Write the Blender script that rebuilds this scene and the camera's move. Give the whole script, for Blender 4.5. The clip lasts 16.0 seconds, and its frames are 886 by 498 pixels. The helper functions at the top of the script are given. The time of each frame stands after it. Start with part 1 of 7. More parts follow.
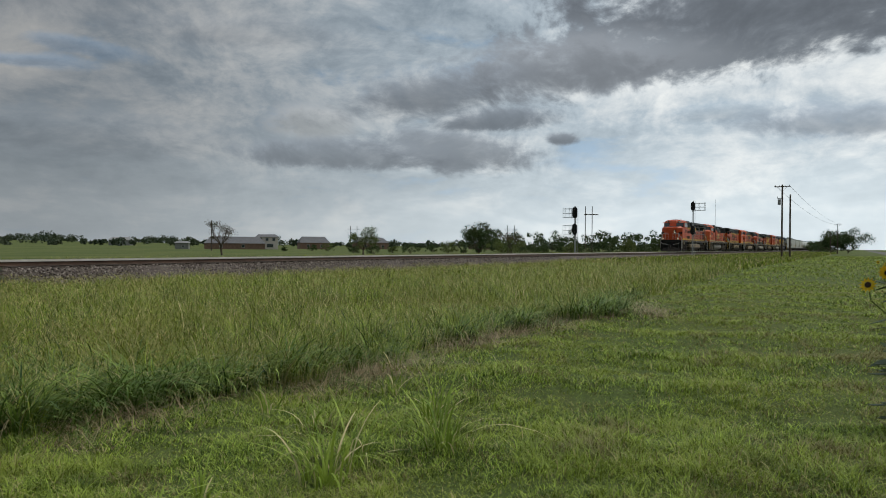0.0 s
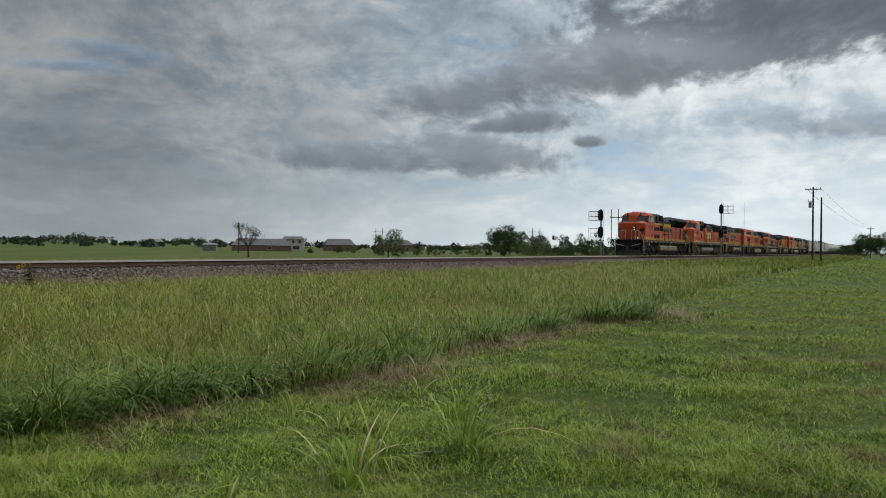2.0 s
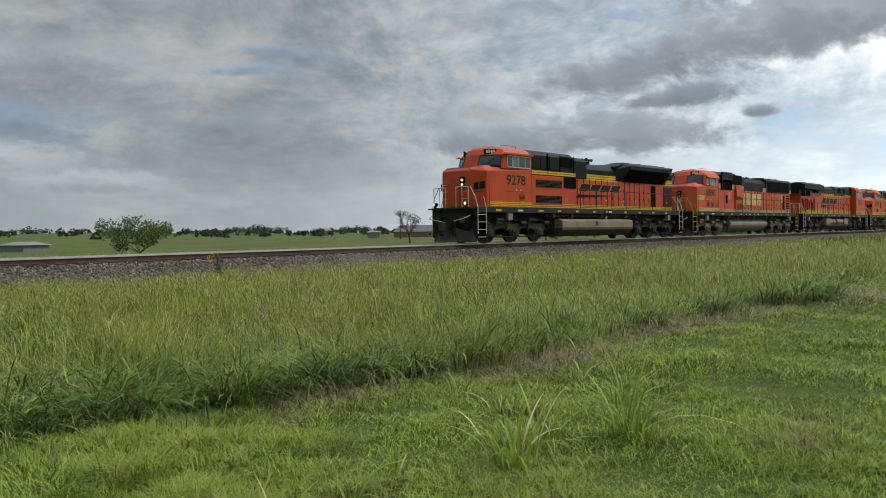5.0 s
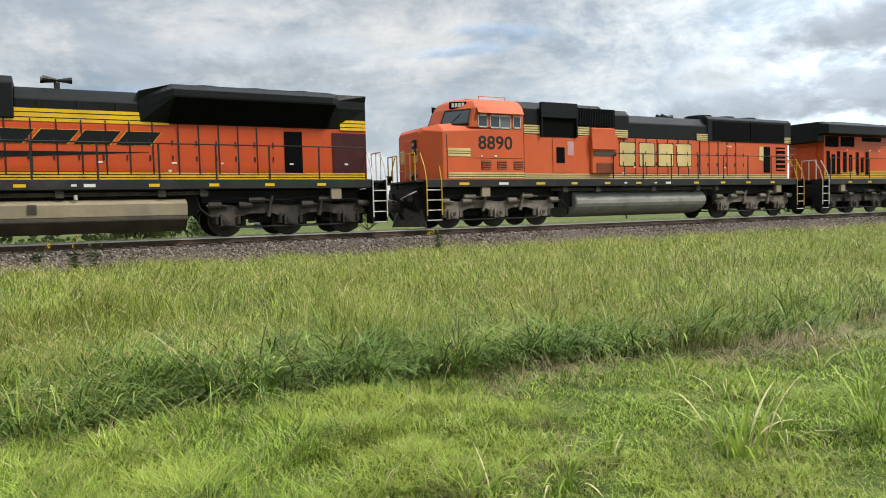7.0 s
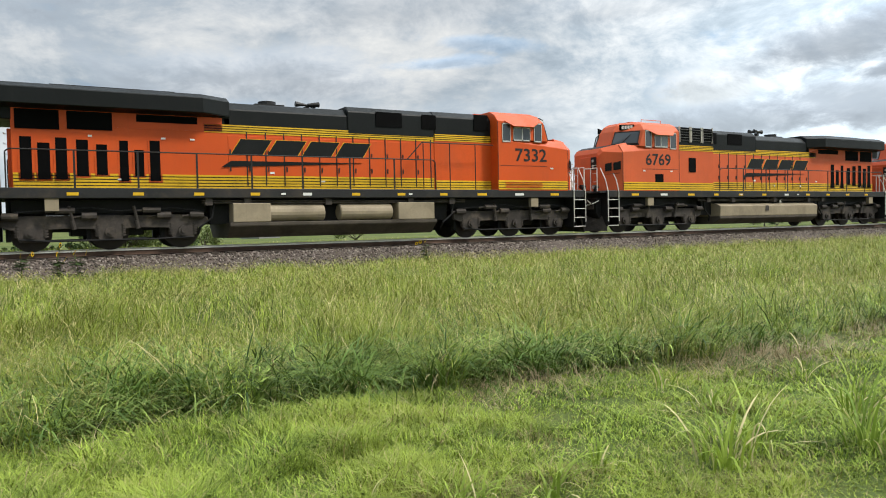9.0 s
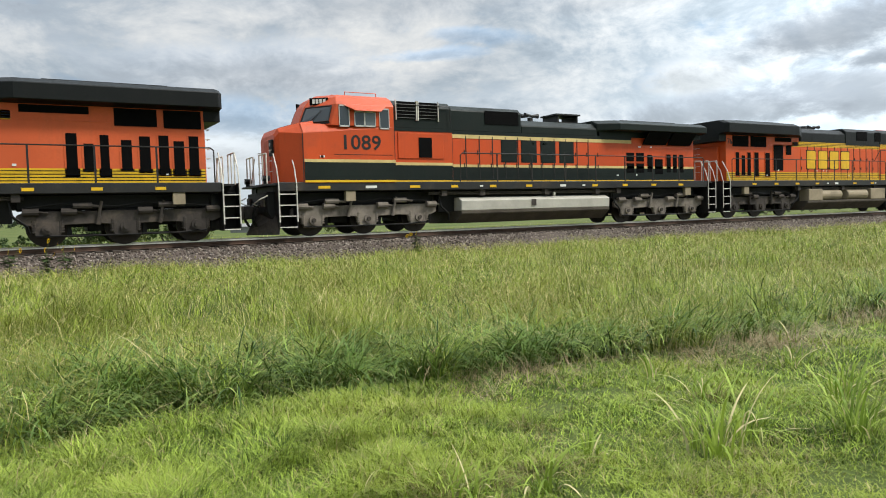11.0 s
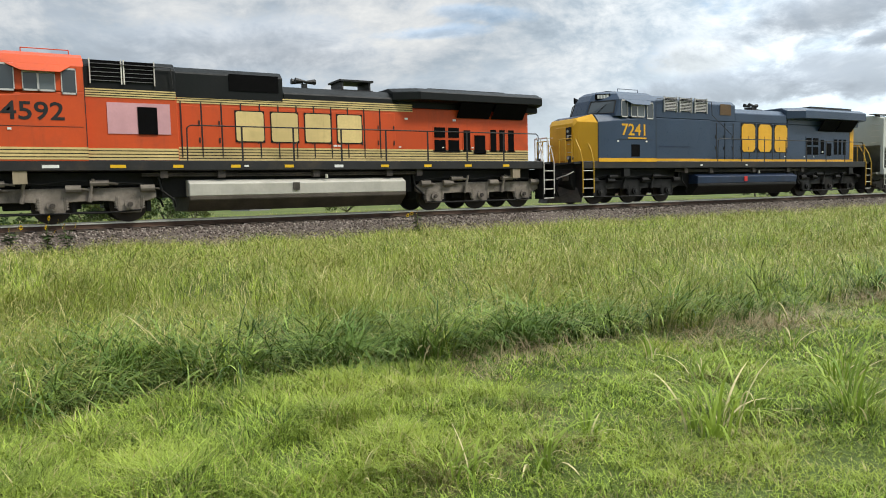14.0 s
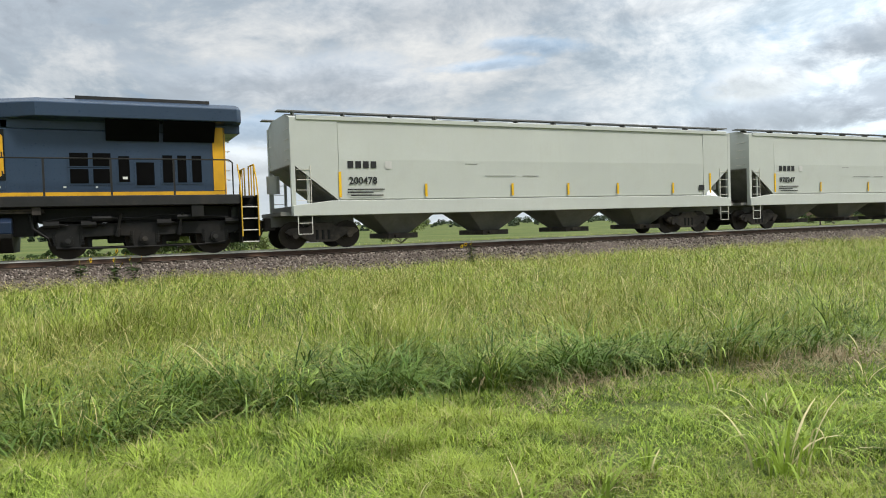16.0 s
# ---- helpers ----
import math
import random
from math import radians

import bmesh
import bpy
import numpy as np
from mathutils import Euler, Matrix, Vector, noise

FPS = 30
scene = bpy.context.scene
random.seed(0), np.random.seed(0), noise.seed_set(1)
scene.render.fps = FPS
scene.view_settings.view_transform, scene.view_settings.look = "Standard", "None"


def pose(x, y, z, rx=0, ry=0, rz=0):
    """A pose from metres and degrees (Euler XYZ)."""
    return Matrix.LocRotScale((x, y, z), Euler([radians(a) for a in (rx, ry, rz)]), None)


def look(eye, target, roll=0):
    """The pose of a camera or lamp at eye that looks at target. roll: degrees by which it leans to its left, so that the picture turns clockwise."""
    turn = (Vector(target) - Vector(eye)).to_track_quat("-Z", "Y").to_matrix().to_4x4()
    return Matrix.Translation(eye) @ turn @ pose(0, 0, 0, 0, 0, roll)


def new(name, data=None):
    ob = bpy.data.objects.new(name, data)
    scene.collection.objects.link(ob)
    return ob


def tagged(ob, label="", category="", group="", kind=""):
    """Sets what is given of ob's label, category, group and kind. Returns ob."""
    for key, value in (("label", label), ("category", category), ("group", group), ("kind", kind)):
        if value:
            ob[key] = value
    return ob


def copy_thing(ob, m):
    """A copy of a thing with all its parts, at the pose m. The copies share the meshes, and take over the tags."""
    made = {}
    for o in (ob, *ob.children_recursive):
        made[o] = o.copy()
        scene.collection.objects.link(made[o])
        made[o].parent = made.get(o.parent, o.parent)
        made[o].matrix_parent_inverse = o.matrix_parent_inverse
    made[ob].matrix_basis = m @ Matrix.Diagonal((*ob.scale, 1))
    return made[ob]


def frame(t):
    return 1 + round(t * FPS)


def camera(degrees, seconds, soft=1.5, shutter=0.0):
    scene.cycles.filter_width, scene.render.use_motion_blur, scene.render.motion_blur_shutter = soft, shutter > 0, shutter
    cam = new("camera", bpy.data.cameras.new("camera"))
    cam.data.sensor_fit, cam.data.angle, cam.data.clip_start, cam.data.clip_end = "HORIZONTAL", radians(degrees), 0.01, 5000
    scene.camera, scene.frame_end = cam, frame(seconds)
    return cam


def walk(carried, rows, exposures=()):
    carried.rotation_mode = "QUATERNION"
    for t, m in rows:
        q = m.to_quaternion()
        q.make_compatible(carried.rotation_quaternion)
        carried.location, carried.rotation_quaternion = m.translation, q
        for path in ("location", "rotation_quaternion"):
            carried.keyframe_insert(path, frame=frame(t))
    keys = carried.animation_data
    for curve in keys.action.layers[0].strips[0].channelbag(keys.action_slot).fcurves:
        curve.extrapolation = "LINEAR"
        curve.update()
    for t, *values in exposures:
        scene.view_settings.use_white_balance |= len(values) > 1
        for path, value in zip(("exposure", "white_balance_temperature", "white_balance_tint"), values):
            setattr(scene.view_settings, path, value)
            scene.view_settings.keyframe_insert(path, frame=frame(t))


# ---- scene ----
cam = camera(63.0, 16.0, soft=1.0)
EYE = (0.0, 0.0, 1.6)
# seconds, pitch from straight down, roll, heading (degrees)
PATH = [
    (0.0, 89.75, -0.50, -60.04), (0.5, 89.88, -0.42, -60.02), (1.0, 89.98, -0.38, -59.74), (1.5, 90.01, -0.54, -58.95),
    (2.0, 89.93, -0.68, -58.07), (2.5, 89.78, -0.84, -57.17), (3.0, 89.65, -0.88, -56.07), (3.2, 89.61, -0.87, -55.63),
    (5.3, 88.32, 1.03, -42.53), (5.5, 88.07, 1.08, -40.19), (6.0, 87.55, 1.43, -34.47), (6.5, 87.13, 1.49, -30.68),
    (7.0, 87.10, 1.52, -28.80), (7.5, 87.46, 1.40, -28.36), (8.0, 87.78, 1.19, -28.73), (8.5, 87.94, 1.19, -29.33),
    (9.0, 87.90, 1.22, -29.79), (9.2, 87.90, 1.26, -29.93), (11.5, 86.97, 1.82, -30.70), (12.0, 86.68, 1.80, -30.86),
    (12.5, 86.42, 1.73, -30.80), (13.0, 86.15, 1.67, -30.55), (13.5, 85.85, 1.60, -30.45), (14.0, 85.64, 1.43, -30.47),
    (14.5, 85.79, 1.32, -30.27), (15.0, 86.58, 1.53, -29.61), (15.5, 87.58, 1.83, -28.52), (16.0, 88.21, 1.88, -26.20)]
walk(cam, [(t, pose(*EYE, a, b, c)) for t, a, b, c in PATH],
     exposures=[(0, -1.20), (3.2, -1.15), (5.3, -0.74), (5.8, -0.56), (6.3, -0.24), (7.0, 0.02), (16, 0.03)])

# ---- sky and sun ----
SUN_AZ, SUN_EL = -48.0, 52.0
GLOW_AZ = 4.0      # the brightest part of the cloud cover


def wire(nt, kind, *ins, **props):
    """A node with its inputs set or linked in order; None leaves one as it is."""
    n = nt.nodes.new("ShaderNode" + kind)
    for k, v in props.items():
        if k == "operation":
            n.operation = v
        elif k == "blend_type":
            n.data_type, n.blend_type = "RGBA", v
        elif k == "clamp":
            n.use_clamp = v
        elif k == "interpolation":
            n.interpolation_type = v
    for i, v in enumerate(ins):
        if v is None:
            continue
        if isinstance(v, bpy.types.NodeSocket):
            nt.links.new(v, n.inputs[i])
        elif isinstance(v, tuple) and len(v) == 3 and n.inputs[i].type == "RGBA":
            n.inputs[i].default_value = (*v, 1)
        else:
            n.inputs[i].default_value = v
    return n


def math_(nt, op, a, b=None, c=None, clamp=False):
    return wire(nt, "Math", a, b, c, operation=op, clamp=clamp).outputs[0]


def blend(nt, fac, a, b, kind="MIX"):
    n = nt.nodes.new("ShaderNodeMix")
    n.data_type, n.blend_type = "RGBA", kind
    for sock, v in ((n.inputs[0], fac), (n.inputs[6], a), (n.inputs[7], b)):
        if isinstance(v, bpy.types.NodeSocket):
            nt.links.new(v, sock)
        else:
            sock.default_value = (*v, 1) if isinstance(v, tuple) else v
    return n.outputs[2]


def noise_(nt, vec, scale, detail=4.0, rough=0.55, lac=2.0, dist=0.0):
    n = nt.nodes.new("ShaderNodeTexNoise")
    if vec is not None:
        nt.links.new(vec, n.inputs["Vector"])
    n.inputs["Scale"].default_value, n.inputs["Detail"].default_value = scale, detail
    n.inputs["Roughness"].default_value, n.inputs["Lacunarity"].default_value, n.inputs["Distortion"].default_value = rough, lac, dist
    return n.outputs["Fac"], n.outputs["Color"]


def span(nt, v, a, b, c=0.0, d=1.0, smooth=True):
    n = nt.nodes.new("ShaderNodeMapRange")
    n.interpolation_type = "SMOOTHSTEP" if smooth else "LINEAR"
    nt.links.new(v, n.inputs[0])
    for i, x in enumerate((a, b, c, d)):
        n.inputs[i + 1].default_value = x
    return n.outputs[0]


def make_sky():
    w = bpy.data.worlds.new("cloudy_sky")
    w.use_nodes = True
    scene.world = w
    nt = w.node_tree
    bg = nt.nodes["Background"]
    sky = nt.nodes.new("ShaderNodeTexSky")
    sky.sky_type, sky.sun_disc = "NISHITA", False
    sky.sun_elevation, sky.sun_rotation = radians(SUN_EL), radians(90 - SUN_AZ)
    sky.dust_density, sky.air_density = 2.0, 1.2
    co = nt.nodes.new("ShaderNodeTexCoord").outputs["Generated"]
    sep = wire(nt, "SeparateXYZ", co)
    x, y, z = sep.outputs
    up = math_(nt, "MAXIMUM", z, 0.0)
    k = math_(nt, "DIVIDE", 1.0, math_(nt, "ADD", up, 0.22))
    flat = wire(nt, "CombineXYZ", math_(nt, "MULTIPLY", x, k), math_(nt, "MULTIPLY", y, k), math_(nt, "MULTIPLY", up, 2.0)).outputs[0]
    az = math_(nt, "MULTIPLY", math_(nt, "ARCTAN2", y, x), 180 / math.pi)
    el = math_(nt, "MULTIPLY", math_(nt, "ARCSINE", z), 180 / math.pi)
    # scales of cloud: broad sheets, then billows that lie longer than they are high
    low = wire(nt, "CombineXYZ", math_(nt, "MULTIPLY", x, 1.0), math_(nt, "MULTIPLY", y, 1.0), math_(nt, "MULTIPLY", z, 1.75)).outputs[0]
    _, bendc = noise_(nt, low, 3.0, 3.0, 0.5)
    shift = wire(nt, "VectorMath", bendc, (0.5, 0.5, 0.5), operation="SUBTRACT").outputs[0]
    scl = nt.nodes.new("ShaderNodeVectorMath")
    scl.operation = "SCALE"
    nt.links.new(shift, scl.inputs[0])
    scl.inputs["Scale"].default_value = 0.16
    warped = wire(nt, "VectorMath", low, scl.outputs[0], operation="ADD").outputs[0]
    broad, _ = noise_(nt, flat, 0.55, 3.0, 0.5, dist=0.3)
    mid, _ = noise_(nt, flat, 1.5, 9.0, 0.58, dist=0.35)
    fine, _ = noise_(nt, warped, 7.5, 9.0, 0.62, dist=0.15)
    puff, _ = noise_(nt, warped, 19.0, 8.0, 0.62)
    tiny, _ = noise_(nt, warped, 46.0, 6.0, 0.6)
    # brightness of the thin high layer
    lum = math_(nt, "ADD", math_(nt, "MULTIPLY", span(nt, mid, 0.3, 0.7), 0.40), math_(nt, "MULTIPLY", span(nt, fine, 0.28, 0.72), 0.40))
    lum = math_(nt, "ADD", lum, math_(nt, "MULTIPLY", span(nt, broad, 0.3, 0.7), 0.22))
    lum = math_(nt, "ADD", lum, math_(nt, "MULTIPLY", math_(nt, "ADD", math_(nt, "SUBTRACT", puff, 0.5), math_(nt, "MULTIPLY", math_(nt, "SUBTRACT", tiny, 0.5), 0.6)), 0.50))
    tone = nt.nodes.new("ShaderNodeValToRGB")
    cr = tone.color_ramp
    cr.elements[0].position, cr.elements[0].color = 0.12, (0.28, 0.35, 0.42, 1)
    cr.elements[1].position, cr.elements[1].color = 1.0, (1.08, 1.08, 1.05, 1)
    e = cr.elements.new(0.42)
    e.color = (0.49, 0.57, 0.645, 1)
    e = cr.elements.new(0.68)
    e.color = (0.78, 0.82, 0.85, 1)
    nt.links.new(lum, tone.inputs[0])
    col = tone.outputs[0]
    # gaps of blue
    gap = math_(nt, "MULTIPLY", span(nt, mid, 0.40, 0.31), span(nt, fine, 0.62, 0.4))
    col = blend(nt, math_(nt, "MULTIPLY", gap, 0.7), col, (0.27, 0.45, 0.68))
    # low haze
    haze = span(nt, math_(nt, "ADD", el, math_(nt, "MULTIPLY", math_(nt, "SUBTRACT", fine, 0.5), 8.0)), 11.0, -1.5)
    col = blend(nt, math_(nt, "MULTIPLY", haze, 0.70), col, (0.95, 1.05, 1.11))
    # brighter where the cover is thin
    da = math_(nt, "SUBTRACT", az, GLOW_AZ)
    near = span(nt, math_(nt, "ABSOLUTE", da), 58.0, 7.0)
    col = blend(nt, 1.0, col, wire(nt, "CombineColor", *[math_(nt, "ADD", 1.0, math_(nt, "MULTIPLY", near, g)) for g in (1.66, 1.68, 1.64)]).outputs[0], "MULTIPLY")
    # heavier banks: azimuth, elevation, half width, half height, amount, grey of the base, softness, tilt
    wob = math_(nt, "ADD", math_(nt, "MULTIPLY", math_(nt, "SUBTRACT", fine, 0.5), 1.9), math_(nt, "ADD", math_(nt, "MULTIPLY", math_(nt, "SUBTRACT", puff, 0.5), 1.3), math_(nt, "MULTIPLY", math_(nt, "SUBTRACT", tiny, 0.5), 0.6)))
    for a, h, ra, rh, amount, tint, soft, tilt in CLOUDS:
        ea = math_(nt, "DIVIDE", math_(nt, "SUBTRACT", az, a), ra)
        eh = math_(nt, "DIVIDE", math_(nt, "SUBTRACT", el, h), rh)
        if tilt:
            eh = math_(nt, "ADD", eh, math_(nt, "MULTIPLY", ea, tilt))
        tall = eh
        # flat below, billowing above
        eh = math_(nt, "MAXIMUM", eh, math_(nt, "MULTIPLY", eh, -1.5))
        r = math_(nt, "SQRT", math_(nt, "ADD", math_(nt, "MULTIPLY", ea, ea), math_(nt, "MULTIPLY", eh, eh)))
        r = math_(nt, "ADD", r, wob)
        m = span(nt, r, 1.0 + soft, 1.0 - soft)
        top = math_(nt, "ADD", math_(nt, "MULTIPLY", span(nt, math_(nt, "ADD", tall, math_(nt, "MULTIPLY", wob, 0.8)), -0.5, 1.0), 0.5), math_(nt, "MULTIPLY", span(nt, r, 0.3, 1.2), 0.35))
        shade = blend(nt, top, tint, tuple(min(2.0, c * 2.1) for c in tint))
        col = blend(nt, math_(nt, "MULTIPLY", m, amount), col, shade)
    # the cover thins towards the zenith
    lift = math_(nt, "MULTIPLY", span(nt, el, 22.0, 50.0, 1.0, 2.4), 8.5)
    scale = wire(nt, "CombineColor", lift, lift, lift).outputs[0]
    col = blend(nt, 1.0, col, scale, "MULTIPLY")
    col = blend(nt, 0.93, sky.outputs[0], col)
    nt.links.new(col, bg.inputs[0])
    bg.inputs[1].default_value = 0.1


DARK, GREY, PALE, WHITE, SKY_BLUE = (0.30, 0.345, 0.40), (0.46, 0.51, 0.57), (0.66, 0.71, 0.75), (1.15, 1.14, 1.08), (0.36, 0.52, 0.72)
CLOUDS = [
    (57, 13.6, 4.0, 0.7, 0.5, SKY_BLUE, 0.5, -0.5), (60, 12.2, 4.0, 0.6, 0.6, SKY_BLUE, 0.5, 0.3), (8, 9.8, 5, 0.8, 0.5, (0.6, 0.78, 0.95), 0.5, 0), (78, 7.5, 9, 1.6, 0.5, SKY_BLUE, 0.5, 0),
    (6, 16.0, 18, 4.3, 0.92, (0.36, 0.41, 0.47), 0.30, 0.55), (-4, 18.5, 22, 5.2, 0.95, (0.32, 0.36, 0.41), 0.28, 0.35), (20, 13.4, 9, 2.4, 0.8, (0.55, 0.60, 0.66), 0.45, 0.2),
    (40.5, 9.3, 3.4, 1.5, 0.4, WHITE, 0.4, 0), (29.0, 7.2, 6.5, 1.9, 0.85, (0.46, 0.52, 0.59), 0.35, -0.25), (38, 6.8, 8, 1.3, 0.8, (0.44, 0.50, 0.57), 0.35, 0),
    (26.0, 9.7, 4.6, 1.0, 0.9, (0.40, 0.46, 0.53), 0.35, 0.25), (56, 7.4, 9, 1.9, 0.4, (0.44, 0.50, 0.56), 0.45, 0), (20.8, 8.3, 1.2, 0.55, 0.95, (0.44, 0.50, 0.57), 0.35, 0),
    (1, 8.6, 6, 1.3, 0.7, (0.62, 0.72, 0.84), 0.45, -0.3), (62, 16.5, 14, 2.6, 0.30, GREY, 0.5, 0.3), (74, 11.0, 10, 2.2, 0.7, GREY, 0.5, 0), (31, 11.6, 6.5, 2.2, 0.85, (0.42, 0.47, 0.53), 0.45, 0.4), (46, 15.5, 7, 1.3, 0.3, GREY, 0.5, 0),
    (80, 5.0, 8, 1.6, 0.8, (0.72, 0.77, 0.81), 0.4, 0), (70, 3.6, 5, 1.0, 0.7, PALE, 0.4, 0), (120, 16, 30, 8, 0.7, GREY, 0.4, 0), (200, 18, 40, 8, 0.7, GREY, 0.4, 0), (-90, 16, 40, 7, 0.7, GREY, 0.4, 0)]
make_sky()
sun = new("sun", bpy.data.lights.new("sun", "SUN"))
sun.data.energy, sun.data.angle, sun.data.color = 3.3, radians(10), (1.0, 0.95, 0.87)
sun.matrix_basis = look((math.cos(radians(SUN_AZ)) * math.cos(radians(SUN_EL)) * 100, math.sin(radians(SUN_AZ)) * math.cos(radians(SUN_EL)) * 100, math.sin(radians(SUN_EL)) * 100), (0, 0, 0))

# ---- mesh helpers ----
def box(bm, x0, x1, y0, y1, z0, z1):
    v = [bm.verts.new(p) for p in ((x0, y0, z0), (x1, y0, z0), (x1, y1, z0), (x0, y1, z0), (x0, y0, z1), (x1, y0, z1), (x1, y1, z1), (x0, y1, z1))]
    for f in ((0, 3, 2, 1), (4, 5, 6, 7), (0, 1, 5, 4), (1, 2, 6, 5), (2, 3, 7, 6), (3, 0, 4, 7)):
        bm.faces.new([v[i] for i in f])
    return v


def rings(bm, loops, cap=True):
    """Joins loops of points, each of the same count, into a closed skin."""
    vs = [[bm.verts.new(p) for p in loop] for loop in loops]
    n = len(vs[0])
    for a, b in zip(vs, vs[1:]):
        for i in range(n):
            bm.faces.new((a[i], a[(i + 1) % n], b[(i + 1) % n], b[i]))
    if cap:
        bm.faces.new(vs[0][::-1])
        bm.faces.new(vs[-1])


def prism(bm, pts, y0, y1):
    """An x-z outline drawn out along y."""
    rings(bm, [[(x, y0, z) for x, z in pts], [(x, y1, z) for x, z in pts]])


def shell(bm, secs):
    """Sections along x: x, floor, half width, eaves height, half width of the roof, roof height."""
    rings(bm, [[(x, -w, zb), (x, -w, ze), (x, -(w + 2 * wr) / 3, ze + (zt - ze) * 0.7), (x, -wr, zt), (x, wr, zt), (x, (w + 2 * wr) / 3, ze + (zt - ze) * 0.7), (x, w, ze), (x, w, zb)]
               for x, zb, w, ze, wr, zt in secs])


def rod(bm, a, b, r, seg=8, r2=None):
    a, b = Vector(a), Vector(b)
    d = (b - a).normalized()
    u = d.orthogonal().normalized()
    w = d.cross(u)
    rings(bm, [[p + (u * math.cos(k * 2 * math.pi / seg) + w * math.sin(k * 2 * math.pi / seg)) * q for k in range(seg)]
               for p, q in ((a, r), (b, r if r2 is None else r2))])


def pipe(bm, pts, r, seg=6):
    for a, b in zip(pts, pts[1:]):
        rod(bm, a, b, r, seg)


def slab(bm, q, thick):
    """A flat plate on four corner points."""
    q = [Vector(p) for p in q]
    n = (q[1] - q[0]).cross(q[3] - q[0]).normalized() * thick
    rings(bm, [q, [p + n for p in q]])


def soften(bm, width, seg=1):
    bmesh.ops.recalc_face_normals(bm, faces=bm.faces)
    edges = [e for e in bm.edges if len(e.link_faces) == 2 and e.calc_face_angle(0) > 0.5]
    bmesh.ops.bevel(bm, geom=edges, offset=width, segments=seg, affect="EDGES", clamp_overlap=True)


def part(name, bm, material, parent=None, label="", smooth=False, bevel=0.0):
    if bevel:
        soften(bm, bevel)
    bmesh.ops.recalc_face_normals(bm, faces=bm.faces)
    me = bpy.data.meshes.new(name)
    bm.to_mesh(me)
    bm.free()
    if smooth:
        me.polygons.foreach_set("use_smooth", [True] * len(me.polygons))
    me.materials.append(material)
    ob = new(name, me)
    ob.parent = parent
    return tagged(ob, label=label)


def again(ob, parent, m=Matrix()):
    """The same piece once more, on the same mesh."""
    o = new(ob.name.split(".")[0], ob.data)
    o.parent, o.matrix_basis = parent, m
    return o


def made(fill, *a, **k):
    bm = bmesh.new()
    fill(bm, *a, **k)
    return bm


def quick_mesh(name, verts, faces, material, mats=None):
    """verts: n x 3 array; faces: m x 3 or m x 4 array."""
    me = bpy.data.meshes.new(name)
    verts, faces = np.asarray(verts, np.float32), np.asarray(faces, np.int32)
    k = faces.shape[1]
    me.vertices.add(len(verts))
    me.vertices.foreach_set("co", verts.ravel())
    me.loops.add(faces.size)
    me.loops.foreach_set("vertex_index", faces.ravel())
    me.polygons.add(len(faces))
    me.polygons.foreach_set("loop_start", np.arange(0, faces.size, k, dtype=np.int32))
    me.update(calc_edges=True)
    me.materials.append(material)
    return new(name, me)


def empty(name, m=Matrix()):
    ob = new(name)
    ob.matrix_basis = m
    return ob


def lettering(name, words, material, parent, m, height, depth=0.006):
    cu = bpy.data.curves.new(name, "FONT")
    cu.body, cu.size, cu.extrude, cu.align_x, cu.align_y = words, height * 1.38, depth, "CENTER", "CENTER"
    cu.resolution_u, cu.offset = 3, 0.018 * height
    tmp = new("tmp", cu)
    bpy.context.view_layer.update()
    me = bpy.data.meshes.new_from_object(tmp.evaluated_get(bpy.context.evaluated_depsgraph_get()))
    bpy.data.objects.remove(tmp)
    me.name = name
    me.materials.clear()
    me.materials.append(material)
    ob = new(name, me)
    ob.parent, ob.matrix_basis = parent, m
    return ob

